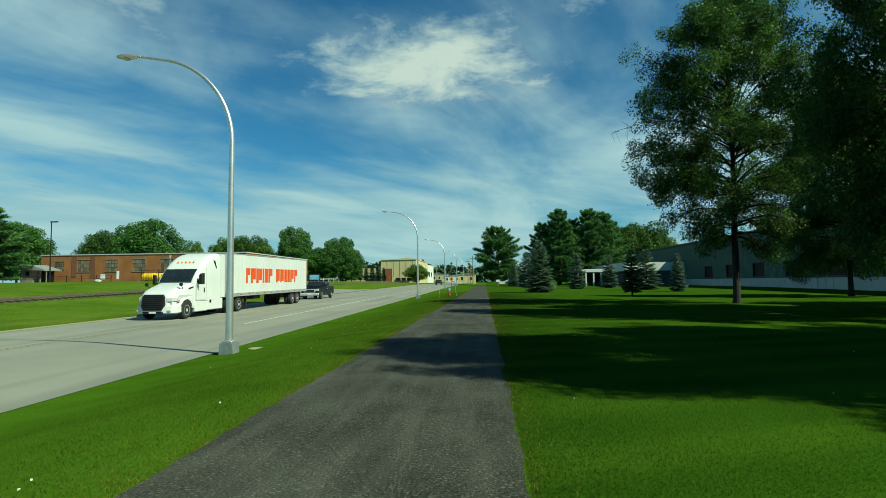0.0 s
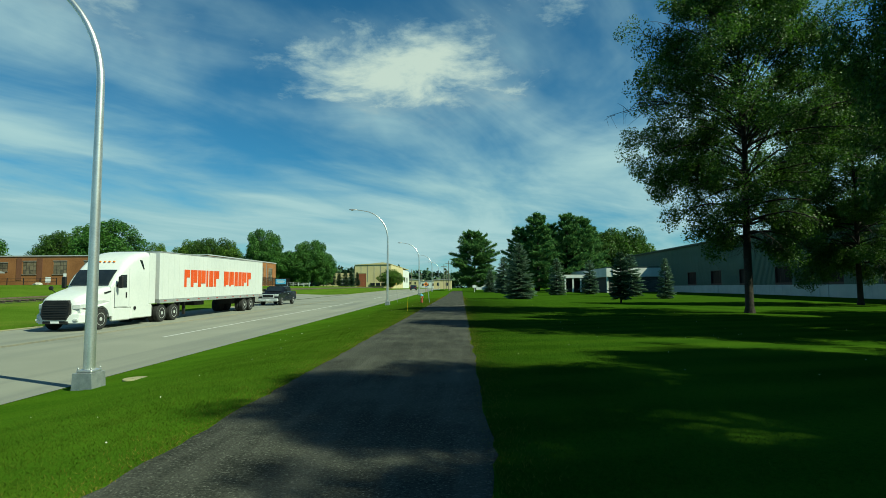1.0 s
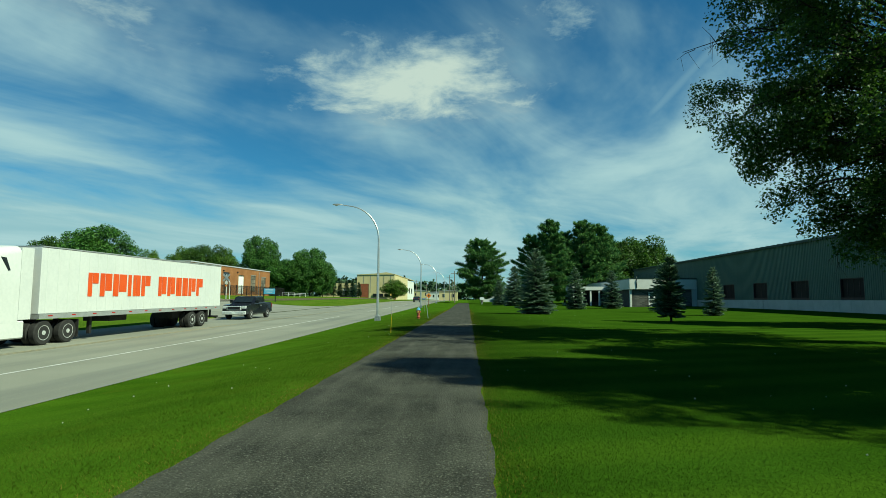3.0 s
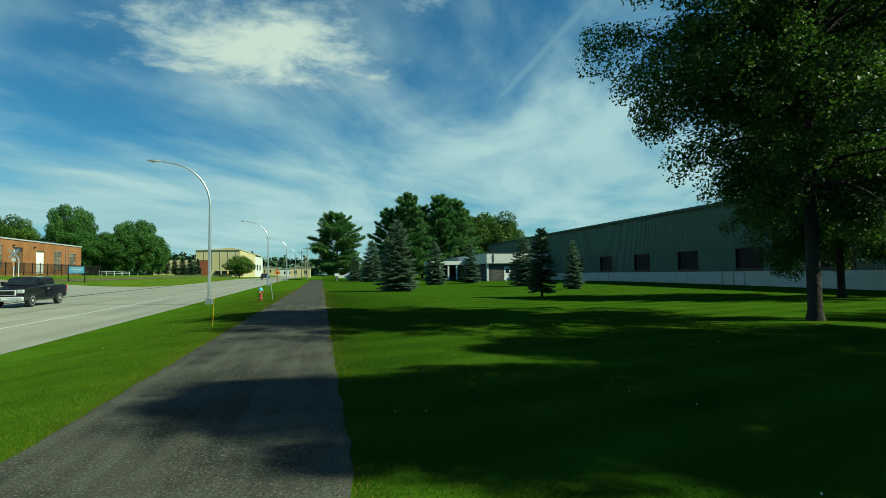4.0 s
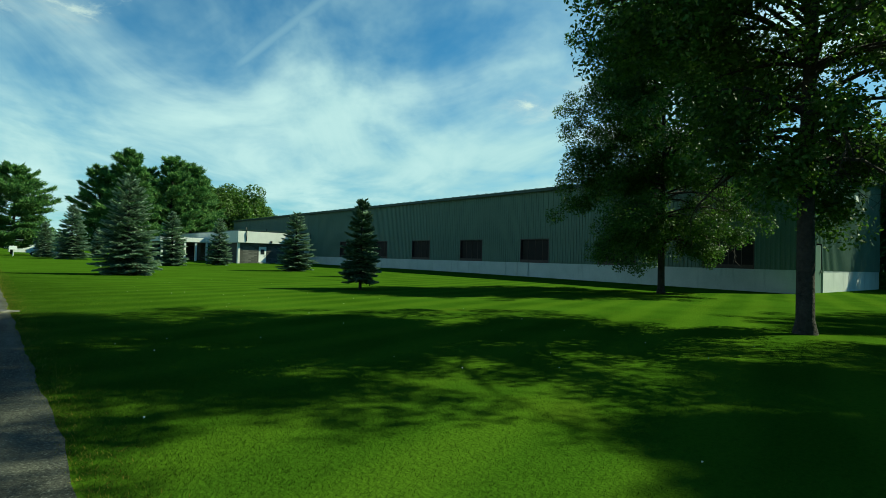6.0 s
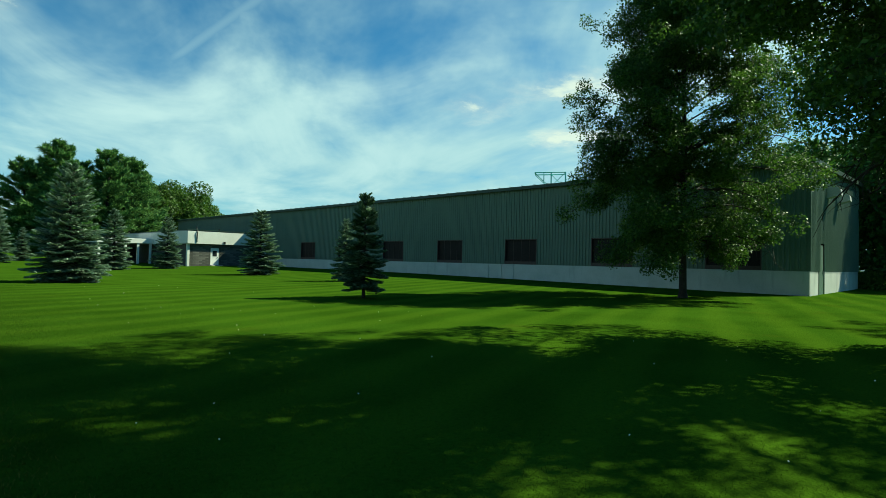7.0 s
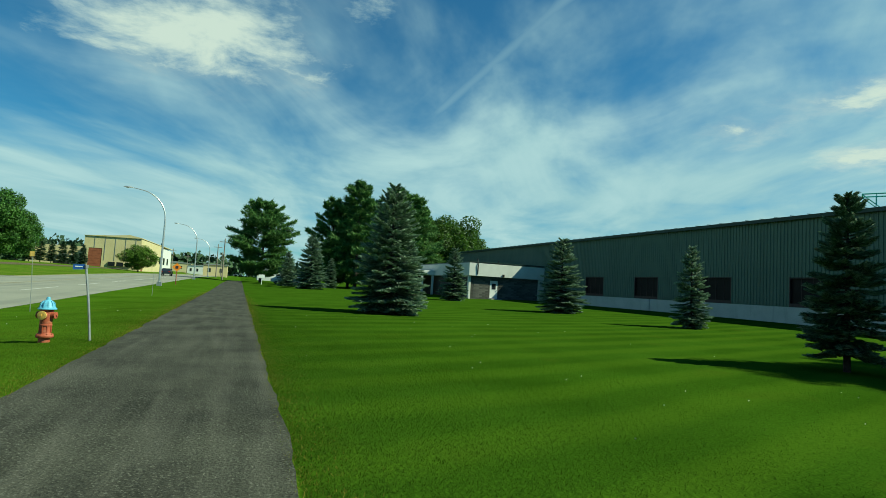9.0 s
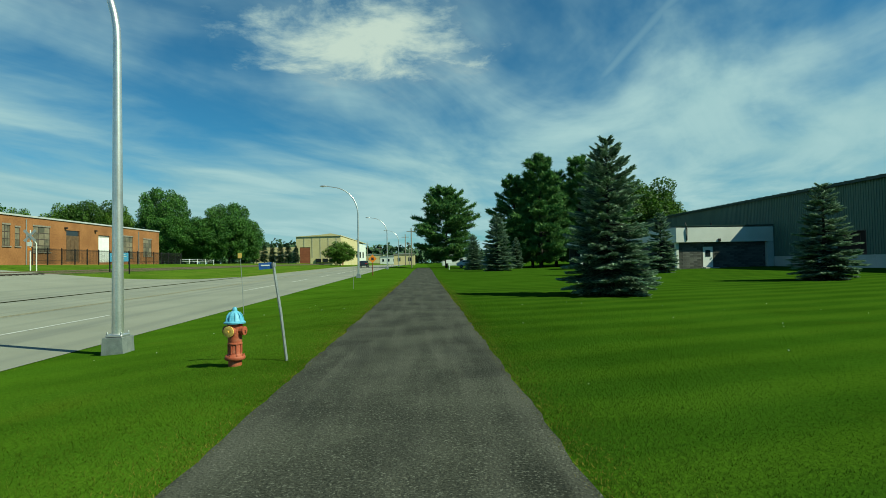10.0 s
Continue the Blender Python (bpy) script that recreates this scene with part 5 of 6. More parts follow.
def build_tank(x, y, length, material, label):
    z = land(x, y)
    t = thing("tank", (x, y, z), label, "tank", "plastic tanks")
    r = 0.78
    prof = [(0.02, -length / 2), (r * 0.7, -length / 2 + 0.06), (r, -length / 2 + 0.4), (r, length / 2 - 0.4), (r * 0.7, length / 2 - 0.06), (0.02, length / 2)]
    part("shell", turned(prof, 16, (0, 0, r + 0.1), "x"), material, t, "", True)
    for k in range(4):
        xx = -length / 2 + 0.8 + k * (length - 1.6) / 3
        part("rib", turned([(r + 0.005, xx - 0.06), (r + 0.04, xx - 0.04), (r + 0.04, xx + 0.04), (r + 0.005, xx + 0.06)], 16, (0, 0, r + 0.1), "x"), material, t)
    for xx in (-length / 3, length / 3):
        part("cradle", boxed(xx - 0.1, xx + 0.1, -0.7, 0.7, 0.0, 0.3), M["black_metal"], t)


build_tank(-62.3, 96.2, 6.6, M["yellow_plastic"], "long amber-yellow plastic tank lying before the brick wall")
build_tank(-54.2, 96.6, 7.0, M["orange_plastic"], "long bright orange plastic tank lying before the brick wall")


def build_block(x, y):
    t = thing("barrier_block", (x, y, land(x, y)), "low bright yellow block beside the street", "barrier")
    bm = bmesh.new()
    prism(bm, [(-0.45, 0), (0.45, 0), (0.36, 0.5), (0.25, 0.9), (-0.25, 0.9), (-0.36, 0.5)], -1.7, 1.7, "x")
    part("body", bm, M["yellow_plastic"], t)


build_block(-50.5, 86.6)


def build_fence(name, points, height, step, label, rails=(0.25, 0.92), slat=True, post_every=2.5, material=None):
    """A metal fence along points on the ground, with posts, rails and upright slats."""
    material = material or M["black_metal"]
    f = thing(name, (0, 0, 0), label, "fence")
    post = mesh_of("post", boxed(-0.045, 0.045, -0.045, 0.045, -0.2, height + 0.08), material)
    pick = mesh_of("slat", boxed(-0.014, 0.014, -0.014, 0.014, 0.1, height), material)
    for (ax, ay), (bx, by) in zip(points, points[1:]):
        n = max(1, round(math.hypot(bx - ax, by - ay) / post_every))
        for k in range(n + 1):
            s = k / n
            x, y = ax + (bx - ax) * s, ay + (by - ay) * s
            p = part("post", post, None, f)
            p.location = (x, y, land(x, y))
            if k < n:
                x2, y2 = ax + (bx - ax) * (k + 1) / n, ay + (by - ay) * (k + 1) / n
                for r in rails:
                    part("rail", tubed([(x, y, land(x, y) + height * r), (x2, y2, land(x2, y2) + height * r)], 0.028, 4), material, f)
                if slat:
                    m = round(math.hypot(x2 - x, y2 - y) / step)
                    for j in range(1, m):
                        u, w = x + (x2 - x) * j / m, y + (y2 - y) * j / m
                        q = part("slat", pick, None, f)
                        q.location = (u, w, land(u, w))
    return f


build_fence("metal_fence", [(-45.4, 106), (-45.4, 144)], 2.0, 0.17, "black metal fence along the brick building")
build_fence("metal_fence", [(-64.5, 94.2), (-57.6, 94.2), (-50.5, 94.2)], 2.3, 0.5, "black metal frame fence before the tanks", (0.1, 0.95), True, 3.4)
build_fence("rail_fence", [(-46.8, 147), (-41.4, 149)], 0.9, 0.5, "low white rail under the trees", (0.55, 0.95), False, 1.4, M["door_white"])
build_fence("rail_fence", [(-98, 86), (-80, 88), (-66, 88)], 1.2, 0.5, "dark low rail fence along the street", (0.55, 0.95), False, 2.8)


def build_rail_track():
    t = thing("rail_track", (0, 0, 0), "rusty disused railway track sunk in the grass", "railway", "", 0, "structure")
    ys = np.arange(-80, 330, 4.0)
    for x in (-36.2, -34.76):
        bm = bmesh.new()
        prev = None
        for y in ys:
            z = land(x, y)
            ring = [bm.verts.new((x + dx, y, z + dz)) for dx, dz in ((-0.05, -0.05), (-0.05, 0.15), (0.05, 0.15), (0.05, -0.05))]
            if prev:
                for k in range(4):
                    bm.faces.new((prev[k], prev[(k + 1) % 4], ring[(k + 1) % 4], ring[k]))
            prev = ring
        part("rail", bm, M["rail_steel"], t)
    tie = mesh_of("tie", boxed(-1.2, 1.2, -0.12, 0.12, -0.1, 0.055, bevel=0.01), M["bark"])
    for k in range(150):
        y = -20 + k * 0.75
        p = part("tie", tie, None, t)
        p.location = (-35.48, y, land(-35.48, y))
    v, f = [], []
    for y in ys:
        for x in (-37.1, -36.6, -34.4, -33.6):
            v.append((x, y, land(x, y) + (0.04 if x in (-36.6, -34.4) else -0.02)))
    for j in range(len(ys) - 1):
        for i in range(3):
            q = j * 4 + i
            f.append((q, q + 1, q + 5, q + 4))
    part("ballast", mesh_from("ballast", v, f, M["weeds"]), None, t)


build_rail_track()


def post_sign(name, x, y, label, category, post_h, post_r, material, draw, rz=0.0):
    s = thing(name, (x, y, land(x, y)), label, category, "", rz)
    part("post", tubed([(0, 0, -0.3), (0, 0, post_h)], post_r, 8), material, s)
    draw(s)
    return s


def octagon_back(s):
    part("sign_plate", turned([(0.45, 0.0), (0.45, 0.02)], 8, (0, 0.05, 2.45), "y"), M["sign_back"], s, "grey back of an octagonal sign")


post_sign("stop_sign", -32.6, 68.6, "grey back of an octagonal road sign on a post", "road sign", 2.9, 0.035, M["pole_grey"], octagon_back)


def crossbuck(s):
    for a in (45, -45):
        bm = boxed(-0.75, 0.75, -0.02, 0.0, -0.12, 0.12)
        bmesh.ops.rotate(bm, verts=bm.verts, cent=(0, 0, 0), matrix=Matrix.Rotation(radians(a), 3, "Y"))
        bmesh.ops.translate(bm, verts=bm.verts, vec=(0, -0.06 - (0.025 if a > 0 else 0), 3.35))
        part("blade", bm, M["sign_back"], s, "pale crossing blade")
    part("plate", boxed(-0.22, 0.22, -0.09, -0.07, 2.35, 2.75), M["fascia_white"], s)
    part("plate", boxed(-0.15, 0.15, -0.09, -0.07, 1.95, 2.2), M["sign_orange"], s)
    part("stay", tubed([(0.5, 0.1, -0.3), (0.5, 0.1, 2.6), (0.05, 0, 3.2)], 0.05, 6), M["fascia_white"], s)


post_sign("crossing_sign", -37.9, 95.2, "pale railway crossing sign on white posts", "crossing sign", 3.9, 0.06, M["fascia_white"], crossbuck)
post_sign("crossing_sign", -39.4, 62.2, "pale railway crossing sign on white posts", "crossing sign", 3.9, 0.06, M["fascia_white"], crossbuck, 112)


def build_blue_board():
    x, y = -33.6, 102.5
    s = thing("sign_board", (x, y, land(x, y)), "light blue notice board on two black posts", "sign")
    for dx in (-1.05, 1.05):
        part("post", boxed(dx - 0.06, dx + 0.06, -0.05, 0.05, -0.3, 2.35), M["black_metal"], s)
    p = part("panel", boxed(-0.98, 0.98, -0.12, -0.06, 1.25, 2.2, bevel=0.01), M["sign_sky"], s, "light blue panel")
    for k, w in enumerate((0.7, 0.8, 0.55)):
        part("bar", boxed(-w, w, -0.128, -0.122, 1.98 - k * 0.22, 2.05 - k * 0.22), M["door_white"], p)


build_blue_board()


def build_rock(x, y, s, seed):
    rng = random.Random(seed)
    bm = bmesh.new()
    bmesh.ops.create_icosphere(bm, subdivisions=2, radius=s)
    for v in bm.verts:
        k = 1 + 0.28 * noise.noise(v.co * (1.6 / s) + Vector((seed, 0, 0)))
        v.co = Vector((v.co.x * 1.5 * k, v.co.y * k, v.co.z * 0.75 * k))
    ob = new("boulder", mesh_of("boulder", bm, M["stone"]))
    ob.location = (x, y, land(x, y) + s * 0.25)
    tagged(ob, "pale rough boulder lying on the grass", "rock", "boulders")


build_rock(-33.4, 64.2, 0.55, 3)
build_rock(-32.5, 64.7, 0.4, 8)
build_rock(-59.5, 76, 0.4, 5)


def small_plate(z, w, h, material):
    def draw(s):
        part("plate", boxed(-w / 2, w / 2, -0.06, -0.04, z - h / 2, z + h / 2), material, s)
    return draw


post_sign("small_sign", -69.4, 90.5, "small white sign on a short post", "sign", 1.2, 0.03, M["pole_grey"], small_plate(1.0, 0.9, 0.9, M["door_white"]))
post_sign("small_sign", -66.5, 90.5, "narrow white marker beside the street", "sign", 1.6, 0.03, M["pole_grey"], small_plate(1.3, 0.5, 1.5, M["door_white"]))
post_sign("small_sign", -40.5, 86.5, "small white sign on a short post", "sign", 1.1, 0.03, M["pole_grey"], small_plate(0.95, 0.6, 0.7, M["door_white"]))


def build_yard_lamp(x, y, h):
    s = thing("yard_lamp", (x, y, land(x, y)), "tall thin dark lamp post with a flat head", "lamp post")
    part("pole", tubed([(0, 0, -0.3), (0, 0, h)], [0.11, 0.07], 8), M["black_metal"], s)
    part("lamp_head", boxed(-0.1, 1.1, -0.2, 0.2, h - 0.05, h + 0.12, bevel=0.02), M["black_metal"], s)


build_yard_lamp(-72.5, 82, 10.2)

# ---------------------------------------------------------------- sand-coloured building down the road


def build_sand_hall():
    x0, x1, y0, y1, zb, zt = -46.7, -30.6, 239.0, 322.0, 0.2, 11.6
    b = thing("sand_building", (0, 0, 0), "tall sand-coloured industrial building with a rust-red door", "building")
    pier_wall(b, M["sand_wall"], "x", y0, 0.3, x0, x1 - 0.31, zb, zt, [(-45.4, -41.6, 0.9, 7.7)])
    d = part("roller_door", boxed(-45.4, -41.6, y0 + 0.12, y0 + 0.2, 0.9, 7.7), M["rust_door"], b, "tall rust-red sliding door")
    for k in range(8):
        part("slat", boxed(-45.35, -41.65, y0 + 0.09, y0 + 0.118, 1.0 + k * 0.83, 1.75 + k * 0.83), M["rust_door"], d)
    part("wall", boxed(x1 - 0.3, x1, y0, y0 + 50, zb, zt), M["sand_wall"], b)
    part("wall", boxed(x1 - 0.3, x1, y0 + 50.01, y1, zb, zt - 0.8), M["fascia_white"], b, "whitewashed far part of the wall")
    part("wall", boxed(x0, x0 + 0.3, y0 + 0.31, y1, zb, zt), M["sand_wall"], b)
    bm = bmesh.new()
    prism(bm, [(x0 - 0.2, zt), (x0 + 8, zt + 0.5), (x1 - 3.5, zt + 1.0), (x1 + 0.2, zt + 0.25), (x1 + 0.2, zt + 0.05), (x0 - 0.2, zt - 0.1)], y0 - 0.3, y1, "y")
    part("roof", bm, M["sand_wall"], b)
    for k in range(5):
        x = x0 + 2.8 + k * 2.9
        part("rib", boxed(x, x + 0.16, y0 - 0.08, y0 - 0.002, 7.9 if k == 0 else 3.9, zt - 0.15), M["roof_grey"], b)
    w = part("window_band", boxed(-39.6, -33.0, y0 - 0.5, y0 - 0.002, 2.2, 3.5), M["glass"], b, "dark canopy and window band")
    for x in (-37.6, -35.2):
        part("pillar", boxed(x, x + 0.4, y0 - 0.55, y0 - 0.502, 2.2, 3.5), M["sand_wall"], w)
    for k in range(6):
        y = y0 + 8 + k * 12
        part("window", boxed(x1 + 0.002, x1 + 0.06, y, y + 5, 4.2, 7.0), M["glass"], b)
    part("door", boxed(x1 + 0.002, x1 + 0.06, y0 + 2.5, y0 + 5.5, 1.0, 5.0), M["rust_door"], b)
    # lower wing to the left
    part("wing", boxed(-66, x0 - 0.01, y0 + 14, y0 + 40, zb, 8.3), M["sand_wall"], b, "lower sand-coloured wing")


build_sand_hall()


def build_machine():
    s = thing("yard_machine", (-48.5, 225, land(-48.5, 225)), "grey-blue steel machine parked in the yard", "machine")
    part("base", boxed(-2, 2, -1, 1, 0, 0.9, bevel=0.05), M["black_metal"], s)
    part("cab", boxed(-0.9, 0.8, -0.8, 0.8, 0.9, 3.0, bevel=0.1), M["sign_back"], s)
    part("boom", tubed([(0.6, 0, 1.6), (1.8, 0, 3.6), (2.6, 0, 2.2)], 0.18, 6), M["pole_grey"], s)
    for x in (-1.3, 0, 1.3):
        part("wheel", turned([(0.5, -1.15), (0.5, -0.8)], 12, (x, 0, 0.45), "y"), M["rubber"], s)
    part("drum", turned([(0.6, -0.6), (0.7, 0), (0.6, 0.6)], 12, (-1.9, 0, 1.7), "y"), M["sign_back"], s)


build_machine()


def build_far_shed(x, y, w, h, d, material, label):
    b = thing("far_building", (x, y, land(x, y)), label, "building")
    part("wall", boxed(-w / 2, w / 2, 0, d, -0.5, h), material, b)
    bm = bmesh.new()
    prism(bm, [(-w / 2 - 0.3, h + 0.003), (w / 2 + 0.3, h + 0.003), (w / 2 + 0.3, h + 0.25), (0, h + w * 0.06), (-w / 2 - 0.3, h + 0.25)], -0.3, d + 0.3, "y")
    part("roof", bm, M["roof_grey"], b)
    for k in range(max(2, int(w / 4))):
        xx = -w / 2 + (k + 0.5) * w / max(2, int(w / 4))
        part("window", boxed(xx - 0.6, xx + 0.6, -0.05, -0.003, h * 0.35, h * 0.7), M["glass"], b)


build_far_shed(-24, 430, 16, 5.5, 20, M["fascia_white"], "white far building beside the road")
build_far_shed(-44, 470, 22, 6, 20, M["sand_wall"], "pale far building beside the road")
build_far_shed(-9, 275, 9, 4.5, 9, M["sand_wall"], "small pale house at the path's end")
build_far_shed(10.5, 232, 9, 3.4, 8, M["fascia_white"], "low white house behind the pine")

for x, y in ((-6.0, 205), (-24, 330), (-6.5, 262), (-23.5, 262), (-3.4, 172)):
    s = thing("utility_pole", (x, y, land(x, y)), "weathered timber utility pole beside the road", "utility pole", "utility poles")
    part("pole", tubed([(0, 0, -0.3), (0, 0, 9.5)], [0.16, 0.11], 8), M["wood_post"], s)
    part("crossarm", boxed(-1.1, 1.1, -0.06, 0.06, 8.6, 8.75), M["wood_post"], s)

# ---------------------------------------------------------------- vehicles


def wheel(parent, x, y, z, r, w, side, hub=0.6):
    """A wheel whose axle lies along x; side +1 shows its outer face toward +x."""
    t = part("wheel", turned([(r * 0.6, -w / 2), (r * 0.92, -w / 2), (r, -w * 0.36), (r, w * 0.36), (r * 0.92, w / 2), (r * 0.6, w / 2)], 24, (x, y, z), "x"), M["rubber"], parent, "black rubber tyre", True)
    o = side * w / 2
    rim = bmesh.new()
    lathe(rim, [(r * hub, o * 0.5), (r * hub, o * 1.02), (r * hub * 0.86, o * 0.98), (r * hub * 0.72, o * 0.70), (r * hub * 0.35, o * 0.78), (r * hub * 0.3, o * 1.08), (r * 0.05, o * 1.10)], 20, (x, y, z), "x")
    bmesh.ops.recalc_face_normals(rim, faces=rim.faces)
    rm = part("rim", rim, M["chrome"], t, "bare metal rim")
    return t


def lofted(sections):
    """A body drawn through upright sections (y, half width, foot, top, corner radius)."""
    bm = bmesh.new()
    prev = None
    for y, w, z0, z1, r in sections:
        half = [(w, z0), (w, (z0 + z1 - r) / 2)] + [(w - r + r * math.cos(radians(a)), z1 - r + r * math.sin(radians(a))) for a in (0, 22, 45, 68, 90)] + [(w * 0.4, z1 + 0.012)]
        ring = [bm.verts.new((x, y, z)) for x, z in half] + [bm.verts.new((-x, y, z)) for x, z in reversed(half)]
        if prev:
            for k in range(len(ring)):
                j = (k + 1) % len(ring)
                bm.faces.new((prev[k], prev[j], ring[j], ring[k]))
        else:
            bm.faces.new(ring)
        prev = ring
    bm.faces.new(list(reversed(prev)))
    bmesh.ops.recalc_face_normals(bm, faces=bm.faces)
    return bm


def build_truck(x, y, z):
    """A sleeper-cab tractor with a box trailer; its front axle at the origin, driving toward -y."""
    tk = thing("truck", (x, y, z), "white sleeper-cab articulated lorry with a white box trailer", "truck")
    tk.rotation_euler = (math.atan(0.0085), 0, 0)
    hw = 1.22
    # frame
    part("chassis", boxed(-0.45, 0.45, -0.9, 7.2, 0.65, 0.95), M["under"], tk)
    # sloping hood
    hood = [(-1.24, 0.62, 0.72, 1.36, 0.16), (-1.10, 0.84, 0.72, 1.54, 0.22), (-0.70, 0.97, 0.95, 1.72, 0.26), (-0.10, 1.04, 1.05, 1.88, 0.28), (0.50, 1.08, 1.05, 2.02, 0.26), (0.95, 1.12, 1.00, 2.12, 0.22)]
    part("hood", lofted(hood), M["white_paint"], tk, "", True)
    part("hood_vent", prism(bmesh.new(), [(0.42, 1.80), (0.95, 1.90), (0.95, 1.82), (0.42, 1.74)], 1.07, 1.125, "x"), M["black_metal"], tk)
    for s in (-1, 1):
        arch = [(0.64 * math.cos(radians(a)), 0.51 + 0.64 * math.sin(radians(a))) for a in range(8, 173, 15)]
        bm = bmesh.new()
        prism(bm, [(-1.06, 0.70), (-1.10, 1.02), (-0.98, 1.26), (-0.62, 1.40), (0.30, 1.42), (0.78, 1.34), (0.92, 1.10), (0.92, 0.60)] + arch, min(s * 0.86, s * 1.22), max(s * 0.86, s * 1.22), "x")
        for v in bm.verts:
            if abs(v.co.x) > 1.2 and v.co.y < -0.5:
                v.co.x *= 1 - 0.20 * (-0.5 - v.co.y) / 0.6
            if abs(v.co.x) > 1.1 and v.co.z > 1.3:
                v.co.x *= 0.965
        part("fender", bm, M["white_paint"], tk)
        bm = bmesh.new()
        prism(bm, [(0.70, -1.215), (0.98, -1.14), (1.13, -0.92), (1.20, -0.60), (1.10, -0.60), (0.70, -0.9)], 1.06, 1.24, "z")
        for v in bm.verts:
            v.co.x *= s
            v.co.z += 0.10 * (v.co.y + 1.2)
        bmesh.ops.recalc_face_normals(bm, faces=bm.faces)
        lp = part("headlight", bm, M["headlight"], tk, "clear swept headlight")
        part("indicator", boxed(min(s * 1.12, s * 1.19), max(s * 1.12, s * 1.19), -0.86, -0.66, 1.01, 1.05), M["sign_orange"], lp)
    bm = bmesh.new()
    prism(bm, [(-1.21, -0.55), (-1.21, -0.92), (-1.0, -1.22), (-0.55, -1.37), (0.55, -1.37), (1.0, -1.22), (1.21, -0.92), (1.21, -0.55)], 0.36, 0.84, "z")
    bmesh.ops.bevel(bm, geom=[e for e in bm.edges if abs(e.verts[0].co.z - e.verts[1].co.z) < 0.01], offset=0.06, segments=2, affect="EDGES")
    bp = part("bumper", bm, M["white_paint"], tk)
    part("bumper_lip", boxed(-0.6, 0.6, -1.39, -1.30, 0.36, 0.50, bevel=0.02), M["under"], bp)
    for s in (-1, 1):
        part("fog_lamp", boxed(min(s * 0.80, s * 1.0), max(s * 0.80, s * 1.0), -1.32, -1.2, 0.50, 0.60, bevel=0.015), M["headlight"], bp)
    bm = bmesh.new()
    prism(bm, [(-0.54, 0.56), (0.54, 0.56), (0.66, 0.80), (0.64, 1.30), (0.54, 1.46), (-0.54, 1.46), (-0.64, 1.30), (-0.66, 0.80)], -1.44, -1.16, "y")
    for v in bm.verts:
        v.co.y += 0.16 * max(0.0, v.co.z - 0.8)
    g = part("grille", bm, M["black_metal"], tk, "black mesh grille")
    for k in range(7):
        z = 0.66 + k * 0.11
        yb = -1.44 + 0.16 * max(0.0, z - 0.8)
        part("grille_bar", boxed(-0.56, 0.56, yb - 0.02, yb + 0.01, z, z + 0.03), M["under"], g)
    part("plate", boxed(-0.2, 0.2, -1.415, -1.392, 0.40, 0.50), M["door_white"], tk)
    # rounded cab and sleeper under one sweeping roof
    cab = [(0.86, 1.12, 1.0, 2.12, 0.12), (1.08, 1.19, 1.0, 2.42, 0.16), (1.32, 1.21, 1.0, 2.70, 0.22), (1.62, 1.21, 1.0, 2.96, 0.26), (1.78, 1.21, 1.0, 3.14, 0.30), (2.10, 1.21, 1.0, 3.42, 0.36), (2.55, 1.21, 1.0, 3.70, 0.38), (3.10, 1.22, 1.0, 3.89, 0.36), (3.70, 1.22, 1.0, 3.99, 0.32), (4.00, 1.22, 1.0, 4.01, 0.30)]
    part("cab", lofted(cab), M["white_paint"], tk, "", True)
    bm = bmesh.new()
    prism(bm, [(0.84, 2.14), (1.06, 2.44), (1.30, 2.72), (1.52, 2.92), (1.50, 2.95), (1.27, 2.75), (1.03, 2.47), (0.81, 2.17)], -0.99, 0.99, "x")
    part("windscreen", bm, M["glass"], tk, "dark raked windscreen")
    for k in range(5):
        part("marker_lamp", boxed(-0.54 + k * 0.25, -0.46 + k * 0.25, 1.94, 2.02, 3.36, 3.43), M["sign_orange"], tk)
    for s in (-1, 1):
        a, b = (s * hw, s * (hw + 0.012)) if s > 0 else (s * (hw + 0.012), s * hw)
        d = part("door", boxed(a, b, 1.02, 2.05, 1.05, 2.10), M["white_paint"], tk)
        bm = bmesh.new()
        prism(bm, [(1.14, 2.12), (1.42, 2.66), (1.96, 2.70), (1.96, 2.02), (1.20, 2.02)], b if s > 0 else a - 0.01, b + 0.01 if s > 0 else a, "x")
        part("side_window", bm, M["glass"], d, "dark side window")
        part("door_handle", boxed(min(s * 1.235, s * 1.26), max(s * 1.235, s * 1.26), 1.88, 1.96, 1.5, 1.78), M["black_metal"], d)
        part("seam", boxed(min(s * 1.214, s * 1.224), max(s * 1.214, s * 1.224), 2.20, 2.215, 1.05, 3.0), M["coping"], tk)
        bm = bmesh.new()
        prism(bm, [(3.05, 3.52), (3.30, 3.50), (3.52, 3.02), (3.42, 3.00)], min(s * 1.205, s * 1.232), max(s * 1.205, s * 1.232), "x")
        part("roof_window", bm, M["glass"], tk)
        mr = part("mirror", boxed(min(s * 1.36, s * 1.60), max(s * 1.36, s * 1.60), 1.02, 1.14, 2.0, 2.60, bevel=0.04), M["black_metal"], tk, "black wing mirror")
        part("mirror_arm", tubed([(s * 1.2, 1.12, 2.1), (s * 1.45, 1.08, 2.08)], 0.03, 6), M["black_metal"], mr)
        hm = part("hood_mirror", turned([(0.03, -0.06), (0.10, -0.03), (0.11, 0.03), (0.05, 0.06)], 10, (s * 1.05, -0.35, 2.02), "y"), M["black_metal"], tk, "small black hood mirror", True)
        part("mirror_arm", tubed([(s * 0.98, 0.02, 1.72), (s * 1.05, -0.33, 1.97)], 0.02, 6), M["black_metal"], hm)
